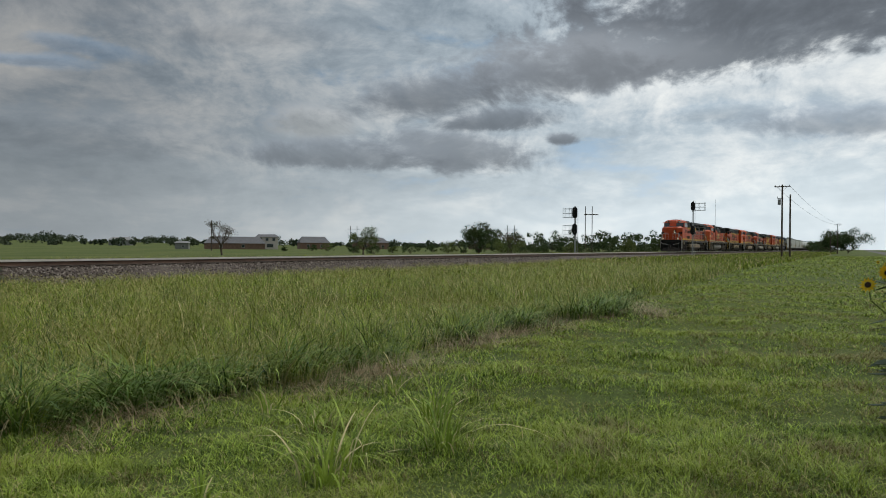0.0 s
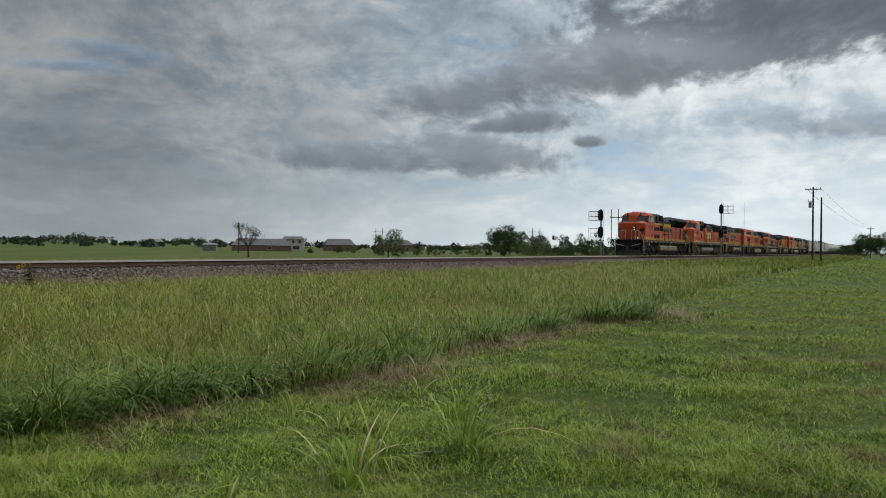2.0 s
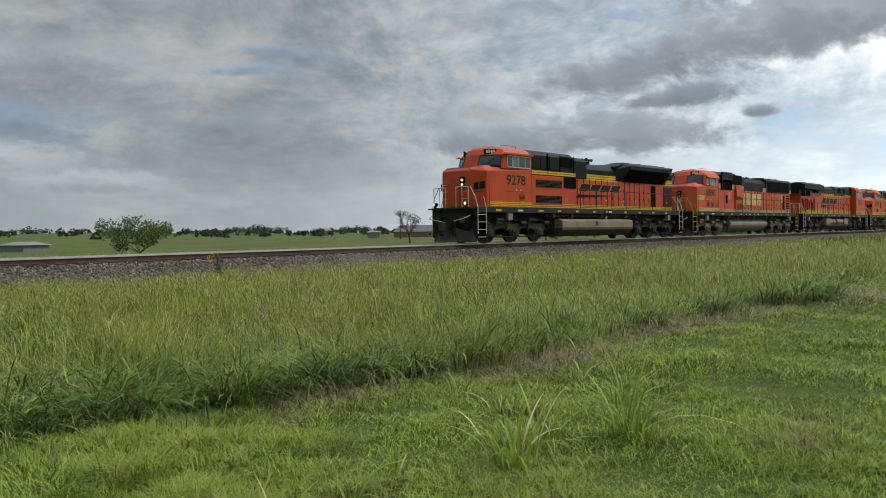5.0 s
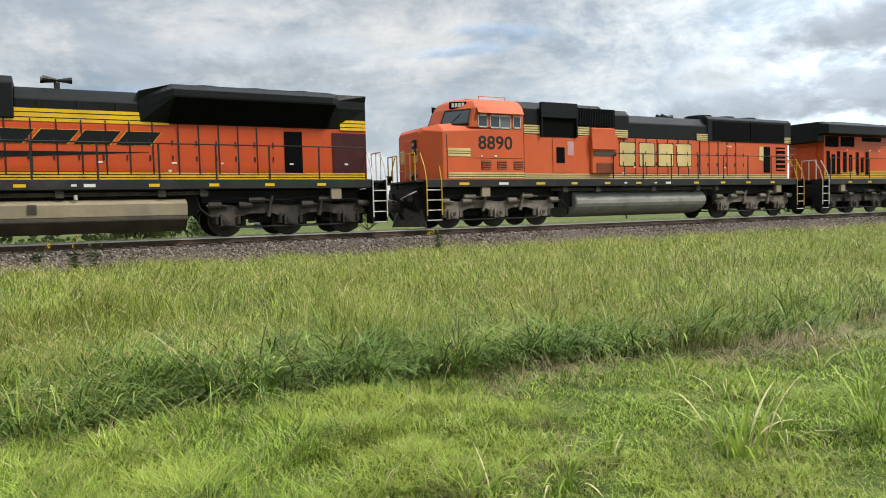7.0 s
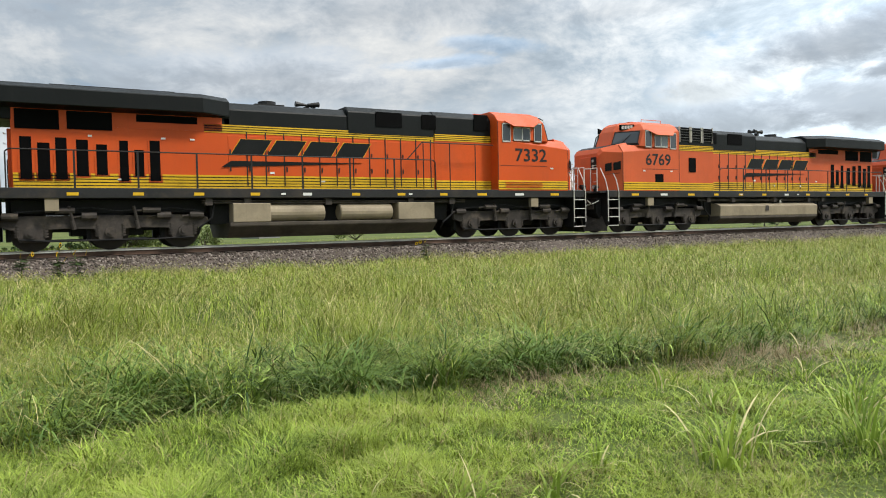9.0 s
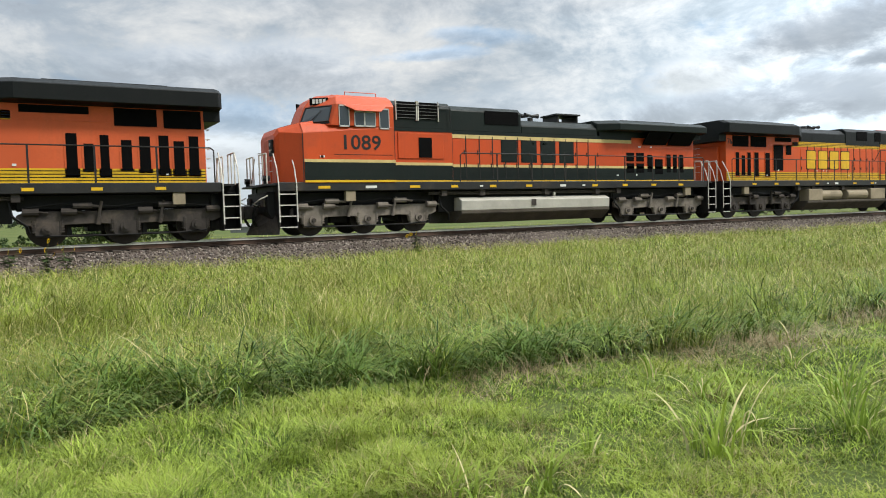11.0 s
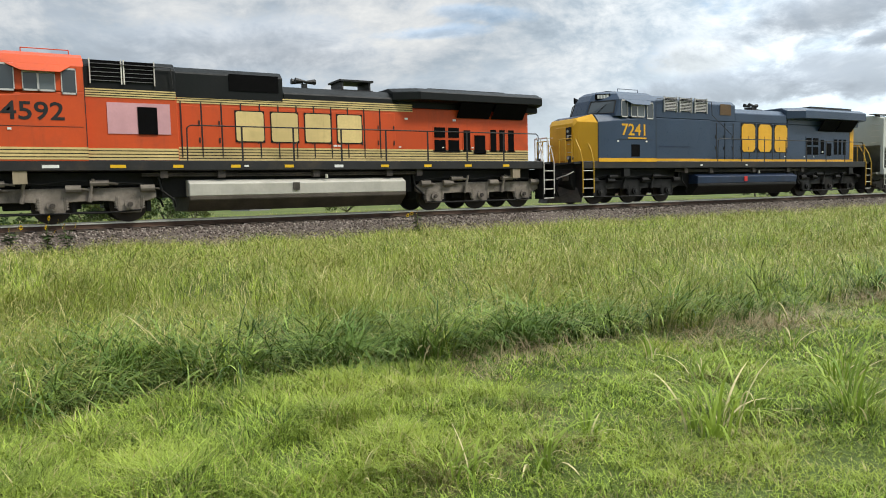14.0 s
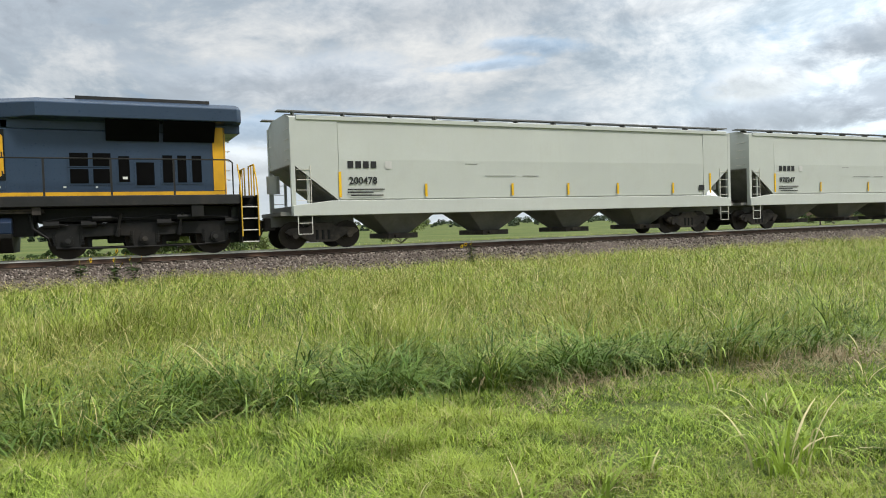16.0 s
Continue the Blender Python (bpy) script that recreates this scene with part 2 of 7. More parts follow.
# ---- materials ----
def surface(name, color, rough=0.5, metal=0.0, vary=0.18, scale=1.3, grain=14.0, bump=0.15, dirt=None, dirt_amount=0.5, dirt_scale=0.9, streak=0.0, spec=0.3, per_piece=0.0):
    """Paint, metal or stone with broad and fine variation, grime and relief."""
    m = bpy.data.materials.new(name)
    m.use_nodes = True
    nt = m.node_tree
    p = nt.nodes["Principled BSDF"]
    co = nt.nodes.new("ShaderNodeTexCoord").outputs["Object"]
    big, _ = noise_(nt, co, scale, 5.0, 0.6)
    small, _ = noise_(nt, co, grain, 5.0, 0.65)
    light, dark = tuple(min(1.0, c * (1 + vary)) for c in color), tuple(c * (1 - vary) for c in color)
    col = blend(nt, span(nt, big, 0.3, 0.7), dark, light)
    col = blend(nt, math_(nt, "MULTIPLY", span(nt, small, 0.35, 0.75), 0.5), col, tuple(c * (1 - vary * 0.8) for c in color))
    if per_piece:
        rnd = nt.nodes.new("ShaderNodeObjectInfo").outputs["Random"]
        col = blend(nt, span(nt, rnd, 0, 1, 0, per_piece, False), col, tuple(c * 0.35 for c in color))
    r = span(nt, small, 0.2, 0.8, rough - 0.1, min(1.0, rough + 0.12), False)
    if dirt:
        d1, _ = noise_(nt, co, dirt_scale, 7.0, 0.68, dist=0.4)
        mask = span(nt, d1, 0.48, 0.72)
        if streak:
            mp = nt.nodes.new("ShaderNodeMapping")
            mp.inputs["Scale"].default_value = (9.0, 9.0, 0.5)
            nt.links.new(co, mp.inputs["Vector"])
            d2, _ = noise_(nt, mp.outputs[0], 1.0, 5.0, 0.6)
            mask = math_(nt, "ADD", math_(nt, "MULTIPLY", mask, 0.6), math_(nt, "MULTIPLY", span(nt, d2, 0.5, 0.78), streak), clamp=True)
        col = blend(nt, math_(nt, "MULTIPLY", mask, dirt_amount), col, dirt)
        r = math_(nt, "ADD", r, math_(nt, "MULTIPLY", mask, 0.25), clamp=True)
    nt.links.new(col, p.inputs["Base Color"])
    nt.links.new(r, p.inputs["Roughness"])
    p.inputs["Metallic"].default_value = metal
    p.inputs["Specular IOR Level"].default_value = spec
    if bump:
        b = nt.nodes.new("ShaderNodeBump")
        b.inputs["Strength"].default_value, b.inputs["Distance"].default_value = bump, 0.02
        nt.links.new(math_(nt, "ADD", small, math_(nt, "MULTIPLY", big, 0.6)), b.inputs["Height"])
        nt.links.new(b.outputs[0], p.inputs["Normal"])
    return m


def leafy(name, colors, patch=0.4, through_light=0.25, rough=0.55, dry=None, dry_amount=0.0):
    """Blades and leaves: a colour for each island, patches over metres, light coming through."""
    m = bpy.data.materials.new(name)
    m.use_nodes = True
    nt = m.node_tree
    p = nt.nodes["Principled BSDF"]
    out = nt.nodes["Material Output"]
    rnd = nt.nodes.new("ShaderNodeNewGeometry").outputs["Random Per Island"]
    co = nt.nodes.new("ShaderNodeTexCoord").outputs["Object"]
    big, _ = noise_(nt, co, patch, 5.0, 0.6)
    fine, _ = noise_(nt, co, 2.2, 4.0, 0.6)
    a, b, c = colors
    col = blend(nt, math_(nt, "POWER", rnd, 1.5), a, b)
    col = blend(nt, span(nt, big, 0.38, 0.66), col, c)
    col = blend(nt, math_(nt, "MULTIPLY", span(nt, fine, 0.45, 0.7), 0.45), col, tuple(v * 0.6 for v in a))
    if dry:
        hit = span(nt, math_(nt, "FRACT", math_(nt, "MULTIPLY", rnd, 17.31)), 1 - dry_amount, 1 - dry_amount + 0.02)
        col = blend(nt, hit, col, dry)
    nt.links.new(col, p.inputs["Base Color"])
    p.inputs["Roughness"].default_value = rough
    p.inputs["Specular IOR Level"].default_value = 0.22
    t = nt.nodes.new("ShaderNodeBsdfTranslucent")
    nt.links.new(col, t.inputs[0])
    mx = nt.nodes.new("ShaderNodeMixShader")
    mx.inputs[0].default_value = through_light
    nt.links.new(p.outputs[0], mx.inputs[1])
    nt.links.new(t.outputs[0], mx.inputs[2])
    nt.links.new(mx.outputs[0], out.inputs["Surface"])
    return m


def glow(name, color, strength):
    m = bpy.data.materials.new(name)
    m.use_nodes = True
    p = m.node_tree.nodes["Principled BSDF"]
    p.inputs["Base Color"].default_value = (*color, 1)
    p.inputs["Emission Color"].default_value = (*color, 1)
    p.inputs["Emission Strength"].default_value = strength
    return m


def window_glass(name, color):
    m = bpy.data.materials.new(name)
    m.use_nodes = True
    p = m.node_tree.nodes["Principled BSDF"]
    p.inputs["Base Color"].default_value = (*color, 1)
    p.inputs["Roughness"].default_value = 0.06
    p.inputs["Specular IOR Level"].default_value = 0.8
    return m


GRIME = (0.045, 0.036, 0.028)
ORANGE = surface("orange_paint", (0.53, 0.072, 0.015), 0.42, vary=0.10, scale=0.35, dirt=(0.15, 0.05, 0.026), dirt_amount=0.48, streak=0.45)
ORANGE_FADED = surface("faded_orange_paint", (0.57, 0.102, 0.030), 0.55, vary=0.10, scale=0.35, dirt=(0.28, 0.10, 0.055), dirt_amount=0.35, streak=0.4)
ORANGE_BRIGHT = surface("bright_orange_paint", (0.60, 0.084, 0.011), 0.42, vary=0.10, scale=0.35, dirt=(0.22, 0.07, 0.025), dirt_amount=0.3, streak=0.35)
GREEN_BLACK = surface("dark_green_paint", (0.0052, 0.0068, 0.0066), 0.5, vary=0.2, scale=0.5, dirt=(0.018, 0.017, 0.016), dirt_amount=0.5, streak=0.4, spec=0.2)
FOREST = surface("forest_green_paint", (0.007, 0.0125, 0.0105), 0.5, vary=0.2, scale=0.5, dirt=(0.022, 0.022, 0.019), dirt_amount=0.45, streak=0.4, spec=0.2)
YELLOW = surface("yellow_stripe_paint", (0.72, 0.43, 0.015), 0.48, vary=0.12, scale=0.6, dirt=(0.22, 0.14, 0.03), dirt_amount=0.4, streak=0.4)
CREAM = surface("faded_cream_stripe_paint", (0.62, 0.47, 0.20), 0.55, vary=0.14, scale=0.6, dirt=(0.24, 0.18, 0.08), dirt_amount=0.45, streak=0.4)
BLACK = surface("black_grimy_steel", (0.007, 0.0068, 0.0065), 0.6, vary=0.25, scale=1.0, dirt=(0.026, 0.022, 0.018), dirt_amount=0.6, spec=0.3)
SILL = surface("dark_sill_paint", (0.016, 0.016, 0.016), 0.55, vary=0.25, dirt=(0.075, 0.056, 0.04), dirt_amount=0.62, spec=0.35)
TRUCK = surface("dusty_truck_steel", (0.050, 0.042, 0.036), 0.7, vary=0.35, scale=1.6, dirt=(0.15, 0.12, 0.09), dirt_amount=0.65, dirt_scale=2.0)
TRUCK_PALE = surface("pale_dusty_truck_steel", (0.20, 0.172, 0.142), 0.7, vary=0.3, scale=1.6, dirt=(0.055, 0.046, 0.038), dirt_amount=0.6, dirt_scale=2.0)
WHEEL = surface("worn_wheel_steel", (0.035, 0.028, 0.023), 0.5, metal=0.4, vary=0.3, dirt=GRIME, dirt_amount=0.7)
TAN = surface("dusty_tan_tank_paint", (0.30, 0.245, 0.165), 0.65, vary=0.15, dirt=(0.10, 0.08, 0.055), dirt_amount=0.5, streak=0.3)
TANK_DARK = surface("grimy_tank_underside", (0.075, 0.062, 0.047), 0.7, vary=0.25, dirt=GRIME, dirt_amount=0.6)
TANK_PALE = surface("pale_dusty_tank_paint", (0.46, 0.44, 0.38), 0.6, vary=0.1, dirt=(0.2, 0.18, 0.14), dirt_amount=0.4, streak=0.3)
TANK_SILVER = surface("dull_silver_tank_paint", (0.29, 0.28, 0.255), 0.65, metal=0.0, vary=0.15, dirt=(0.12, 0.10, 0.08), dirt_amount=0.45)
# black mesh; also painted shade on flat plates standing for open recesses
MESH_SHADE_BLACK = surface("black_radiator_mesh", (0.0025, 0.0025, 0.0026), 0.85, vary=0.3, grain=60, bump=0.5, spec=0.08)
RAILING = surface("black_handrail_paint", (0.02, 0.019, 0.018), 0.5, vary=0.2, bump=0)
RAIL_WHITE = surface("worn_white_handrail_paint", (0.62, 0.59, 0.53), 0.5, vary=0.2, bump=0, dirt=(0.2, 0.17, 0.13), dirt_amount=0.6, dirt_scale=4)
RAIL_YELLOW = surface("worn_yellow_handrail_paint", (0.55, 0.33, 0.03), 0.5, vary=0.2, bump=0)
WINDOW = window_glass("tinted_cab_glass", (0.035, 0.045, 0.05))
# same glass as WINDOW, a reflection put into its paler colour
WINDOW_SHEEN = window_glass("reflecting_cab_glass", (0.10, 0.12, 0.125))
TRIM = surface("aluminium_window_trim", (0.55, 0.53, 0.50), 0.4, metal=0.3, vary=0.1, bump=0)
NUMBER = surface("black_number_paint", (0.018, 0.018, 0.018), 0.5, vary=0.2, bump=0)
LAMP = glow("lit_headlight", (1.0, 0.86, 0.62), 1.5)
LAMP_OFF = window_glass("unlit_headlight_glass", (0.35, 0.35, 0.33))
BOARD = surface("white_board_marks", (0.7, 0.7, 0.66), 0.5, vary=0.05, bump=0)
BLUE = surface("dark_blue_grey_paint", (0.030, 0.050, 0.084), 0.30, vary=0.12, scale=0.5, dirt=(0.036, 0.046, 0.066), dirt_amount=0.3, streak=0.3)
BLUE_DARK = surface("deep_blue_paint", (0.014, 0.027, 0.058), 0.42, vary=0.15, dirt=(0.05, 0.05, 0.055), dirt_amount=0.4)
GOLD = surface("gold_yellow_paint", (0.66, 0.35, 0.018), 0.42, vary=0.1, scale=0.6, dirt=(0.25, 0.14, 0.03), dirt_amount=0.3, streak=0.3)
HOPPER = surface("pale_grey_car_paint", (0.47, 0.485, 0.445), 0.5, vary=0.05, scale=0.3, bump=0.08, dirt=(0.42, 0.41, 0.36), dirt_amount=0.4, streak=0.45)
# HOPPER again but darker: the shade under the wagon is put into the colour
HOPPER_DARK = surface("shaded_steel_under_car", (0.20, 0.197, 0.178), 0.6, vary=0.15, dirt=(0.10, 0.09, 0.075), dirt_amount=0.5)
MAROON = surface("dark_red_grille", (0.055, 0.008, 0.008), 0.7, vary=0.3, grain=60, bump=0.4)
RUST_MESH = surface("rusty_filter_mesh", (0.10, 0.062, 0.03), 0.8, vary=0.3, grain=50, bump=0.4)
RED = surface("red_emergency_paint", (0.5, 0.03, 0.03), 0.5, bump=0)
PINK = surface("primer_pink_panel", (0.55, 0.30, 0.32), 0.6, vary=0.1, bump=0)
# worn steel, its glint put into the pale base colour
RAIL_TOP = surface("polished_rail_head", (0.74, 0.71, 0.64), 0.38, metal=0.55, vary=0.1, bump=0)
RAIL_RUST = surface("rusty_rail_web", (0.085, 0.052, 0.036), 0.8, vary=0.3, scale=2, dirt=(0.045, 0.03, 0.022), dirt_amount=0.6)
TIE = surface("weathered_timber_tie", (0.085, 0.066, 0.05), 0.85, vary=0.35, scale=3, bump=0.5, dirt=(0.03, 0.024, 0.02), dirt_amount=0.6, per_piece=0.5)
CONCRETE = surface("grey_concrete", (0.36, 0.35, 0.32), 0.8, vary=0.2, scale=1, bump=0.3)
WALK_STEEL = surface("weathered_walkway_steel", (0.17, 0.17, 0.165), 0.6, metal=0.2, vary=0.2, bump=0)
GALV = surface("galvanised_steel", (0.34, 0.35, 0.35), 0.45, metal=0.6, vary=0.15, bump=0)
POLE = surface("weathered_pole_timber", (0.085, 0.066, 0.052), 0.85, vary=0.3, scale=2, bump=0.4)
SIGNAL_BLACK = surface("black_signal_paint", (0.012, 0.012, 0.013), 0.5, vary=0.2, bump=0)
BARK = surface("grey_brown_bark", (0.085, 0.066, 0.05), 0.9, vary=0.35, scale=4, bump=0.5)
SIDING = surface("pale_house_siding", (0.62, 0.56, 0.51), 0.7, vary=0.06, scale=0.4)
BRICKWORK = surface("far_brown_brickwork", (0.24, 0.15, 0.115), 0.85, vary=0.2, scale=1.5)
SHINGLE = surface("grey_roof_shingle", (0.14, 0.14, 0.145), 0.85, vary=0.15, scale=1.5)
METAL_ROOF = surface("pale_barn_metal", (0.24, 0.24, 0.23), 0.5, vary=0.1)

STONE = bpy.data.materials.new("ballast_stone")
STONE.use_nodes = True
_nt = STONE.node_tree
_r = _nt.nodes.new("ShaderNodeNewGeometry").outputs["Random Per Island"]
_rp = _nt.nodes.new("ShaderNodeValToRGB")
_rp.color_ramp.elements[0].color, _rp.color_ramp.elements[1].color = (0.035, 0.028, 0.022, 1), (0.36, 0.31, 0.265, 1)
_e = _rp.color_ramp.elements.new(0.5)
_e.color = (0.125, 0.095, 0.076, 1)
_nt.links.new(_r, _rp.inputs[0])
_nt.links.new(_rp.outputs[0], _nt.nodes["Principled BSDF"].inputs["Base Color"])
_nt.nodes["Principled BSDF"].inputs["Roughness"].default_value = 0.85

LAWN = leafy("mown_grass", ((0.034, 0.080, 0.009), (0.56, 0.72, 0.11), (0.31, 0.375, 0.058)), 0.6, 0.22, dry=(0.46, 0.40, 0.18), dry_amount=0.08)
MEADOW = leafy("tall_meadow_grass", ((0.018, 0.050, 0.007), (0.45, 0.57, 0.066), (0.235, 0.265, 0.037)), 0.55, 0.18, dry=(0.66, 0.55, 0.28), dry_amount=0.11)
DEEP = leafy("broad_blue_green_grass", ((0.014, 0.048, 0.009), (0.46, 0.60, 0.14), (0.120, 0.205, 0.035)), 0.8, 0.16, dry=(0.42, 0.36, 0.18), dry_amount=0.06)
STRAW = leafy("dead_straw", ((0.20, 0.145, 0.075), (0.66, 0.55, 0.34), (0.38, 0.30, 0.17)), 0.8, 0.2)
SEED = leafy("tan_seed_heads", ((0.22, 0.22, 0.05), (0.56, 0.46, 0.20), (0.33, 0.32, 0.09)), 0.4, 0.25)
COARSE = leafy("coarse_pale_grass", ((0.14, 0.225, 0.025), (0.42, 0.52, 0.10), (0.28, 0.37, 0.05)), 0.6, 0.3, dry=(0.60, 0.52, 0.28), dry_amount=0.18)
STRAW_GREEN = leafy("faded_dry_grass", ((0.16, 0.155, 0.045), (0.42, 0.38, 0.16), (0.26, 0.24, 0.09)), 0.8, 0.25)
LEAF = leafy("hedge_leaf", ((0.030, 0.060, 0.016), (0.065, 0.105, 0.028), (0.085, 0.110, 0.035)), 0.15, 0.3)
LEAF_PALE = leafy("yellow_green_leaf", ((0.085, 0.125, 0.028), (0.17, 0.20, 0.055), (0.13, 0.15, 0.05)), 0.3, 0.35)
LEAF_BROWN = leafy("thin_brown_leaf", ((0.085, 0.055, 0.032), (0.13, 0.095, 0.045), (0.07, 0.075, 0.03)), 0.4, 0.3)
# greyer and bluer than LEAF: distance haze is put into the colour
FAR_LEAF = leafy("far_hazy_leaf", ((0.035, 0.058, 0.034), (0.06, 0.085, 0.045), (0.075, 0.095, 0.05)), 0.02, 0.2)
PETAL = leafy("yellow_petal", ((0.75, 0.50, 0.01), (0.82, 0.58, 0.02), (0.78, 0.52, 0.01)), 1.0, 0.4)
DISK = surface("brown_flower_disk", (0.03, 0.016, 0.008), 0.9, bump=0)


def ground_material():
    m = bpy.data.materials.new("grassy_earth")
    m.use_nodes = True
    nt = m.node_tree
    p = nt.nodes["Principled BSDF"]
    co = nt.nodes.new("ShaderNodeTexCoord").outputs["Object"]
    a, _ = noise_(nt, co, 0.05, 5, 0.6)
    b, _ = noise_(nt, co, 0.9, 6, 0.65)
    c, _ = noise_(nt, co, 14.0, 5, 0.7)
    col = blend(nt, span(nt, a, 0.35, 0.65), (0.080, 0.112, 0.027), (0.140, 0.158, 0.045))
    col = blend(nt, math_(nt, "MULTIPLY", span(nt, b, 0.5, 0.75), 0.6), col, (0.110, 0.100, 0.040))
    col = blend(nt, math_(nt, "MULTIPLY", span(nt, c, 0.35, 0.7), 0.6), col, (0.036, 0.050, 0.012))
    nt.links.new(col, p.inputs["Base Color"])
    p.inputs["Roughness"].default_value = 0.95
    p.inputs["Specular IOR Level"].default_value = 0.15
    bp = nt.nodes.new("ShaderNodeBump")
    bp.inputs["Strength"].default_value, bp.inputs["Distance"].default_value = 0.6, 0.05
    nt.links.new(math_(nt, "ADD", c, b), bp.inputs["Height"])
    nt.links.new(bp.outputs[0], p.inputs["Normal"])
    return m


EARTH = ground_material()
BED = surface("ballast_bed", (0.105, 0.082, 0.066), 0.9, vary=0.4, scale=4, grain=22, bump=1.0, dirt=(0.05, 0.042, 0.036), dirt_amount=0.6, dirt_scale=9)

# ---- ground, track ----
YT, RAIL = 24.35, 1.0        # middle of the track, height of the rail head
PROFILE = [(-4000, -6.0), (-200, -0.6), (-30, -0.15), (-6, 0.0), (4.6, 0.0), (6.0, -0.06), (6.9, -0.18), (8.2, -0.05), (12, 0.10), (19, 0.22), (21.2, 0.26), (27.2, 0.22), (28.6, 0.40), (33, 0.38), (40, 0.1), (60, -0.25), (150, -0.5), (420, 0.2), (800, 6.0), (1500, 9.0), (4000, 8.0)]


def ground_z(x, y):
    z = np.interp(y, [a for a, _ in PROFILE], [b for _, b in PROFILE])
    fade = np.clip((y - 300) / 500, 0, 1) * np.clip(1 - (x - 250) / 350, 0.12, 1)
    z = np.where(y > 420, 0.2 + (z - 0.2) * np.where(fade > 0, np.clip(1 - (x - 300) / 500, 0.1, 1), 1), z)
    lump = 0.05 * np.sin(x * 0.9 + 1.3 * np.sin(y * 0.7)) * np.sin(y * 1.1 + 0.5 * x) + 0.03 * np.sin(x * 2.3 + y * 0.6)
    near = np.clip(1 - np.hypot(x, y) / 80, 0, 1) * np.clip((20.5 - y) / 3, 0, 1)
    return z + lump * near


def make_ground():
    xs = np.concatenate([-np.geomspace(4000, 12, 26), np.arange(-10, 40, 0.45), np.geomspace(40.5, 4000, 46)])
    ys = np.concatenate([-np.geomspace(4000, 9, 22), np.arange(-8, 33, 0.4), np.geomspace(33.5, 4000, 46)])
    gx, gy = np.meshgrid(xs, ys)
    v = np.stack([gx, gy, ground_z(gx, gy)], -1).reshape(-1, 3)
    n, m = len(xs), len(ys)
    i = (np.arange(m - 1)[:, None] * n + np.arange(n - 1)[None]).ravel()
    ob = quick_mesh("ground", v, np.stack([i, i + 1, i + n + 1, i + n], -1), EARTH)
    ob.data.polygons.foreach_set("use_smooth", [True] * len(ob.data.polygons))
    tagged(ob, "wide flat grassy ground rising to far fields", "ground", kind="structure")


make_ground()


def make_track():
    track = tagged(empty("railway_track"), "single railway track on timber ties and grey ballast", "track", kind="structure")
    # ballast bank: crown at tie tops, sloped shoulders
    sec = [(-3.3, -0.80), (-1.75, -0.30), (-1.2, -0.235), (1.2, -0.235), (1.75, -0.30), (3.3, -0.80)]
    bm = bmesh.new()
    xs = [-900, -200, -60] + [k * 1.5 for k in range(-26, 60)] + [120, 200, 400, 900, 2500]
    rows = []
    for x in xs:
        w = 0.05 * noise.noise((x * 0.7, 1.0, 0.0))
        rows.append([bm.verts.new((x, YT + y + (0.12 * noise.noise((x * 0.9, y, 3.0)) if abs(y) > 1.5 else 0), RAIL + z + (w if abs(y) > 1.5 else 0))) for y, z in sec])
    for a, b in zip(rows, rows[1:]):
        for j in range(len(sec) - 1):
            bm.faces.new((a[j], b[j], b[j + 1], a[j + 1]))
    bed = part("ballast", bm, BED, track, "sloped bank of grey and brown crushed stone")
    for s in (-0.7525, 0.7525):
        bm = bmesh.new()
        prof = [(-0.075, -0.17), (-0.075, -0.155), (-0.012, -0.135), (-0.012, -0.045), (-0.036, -0.035), (-0.036, -0.003), (0.036, -0.003), (0.036, -0.035), (0.012, -0.045), (0.012, -0.135), (0.075, -0.155), (0.075, -0.17)]
        rings(bm, [[(x, YT + s + y, RAIL + z) for y, z in prof] for x in (-900, 2500)])
        rail = part("rail", bm, RAIL_RUST, track, "rusty steel rail with a bright worn head")
        # head is pale down its sides too, painting in the bright reflected line
        bm = bmesh.new()
        box(bm, -900, 2500, YT + s - 0.038, YT + s + 0.038, RAIL - 0.036, RAIL)
        part("rail_head", bm, RAIL_TOP, rail)
    first = None
    rng = random.Random(4)
    for k in range(290):
        x = -18 + k * 0.5
        if first is None:
            bm = bmesh.new()
            box(bm, -0.115, 0.115, -1.32, 1.32, -0.17, 0)
            first = part("tie", bm, TIE, track, bevel=0.012)
            o = first
        else:
            o = again(first, track)
        o.matrix_basis = pose(x + rng.uniform(-0.04, 0.04), YT + rng.uniform(-0.05, 0.05), RAIL - 0.172 + rng.uniform(-0.012, 0.004), 0, 0, rng.uniform(-1.2, 1.2))
    rest = bmesh.new()
    for k in range(500):
        x = 127 + k * 0.5 if k < 420 else -18.5 - (k - 420) * 0.5
        box(rest, x - 0.115, x + 0.115, YT - 1.32, YT + 1.32, RAIL - 0.34, RAIL - 0.172)
    tagged(part("far_ties", rest, TIE, track), kind="stuff")
    return track


make_track()


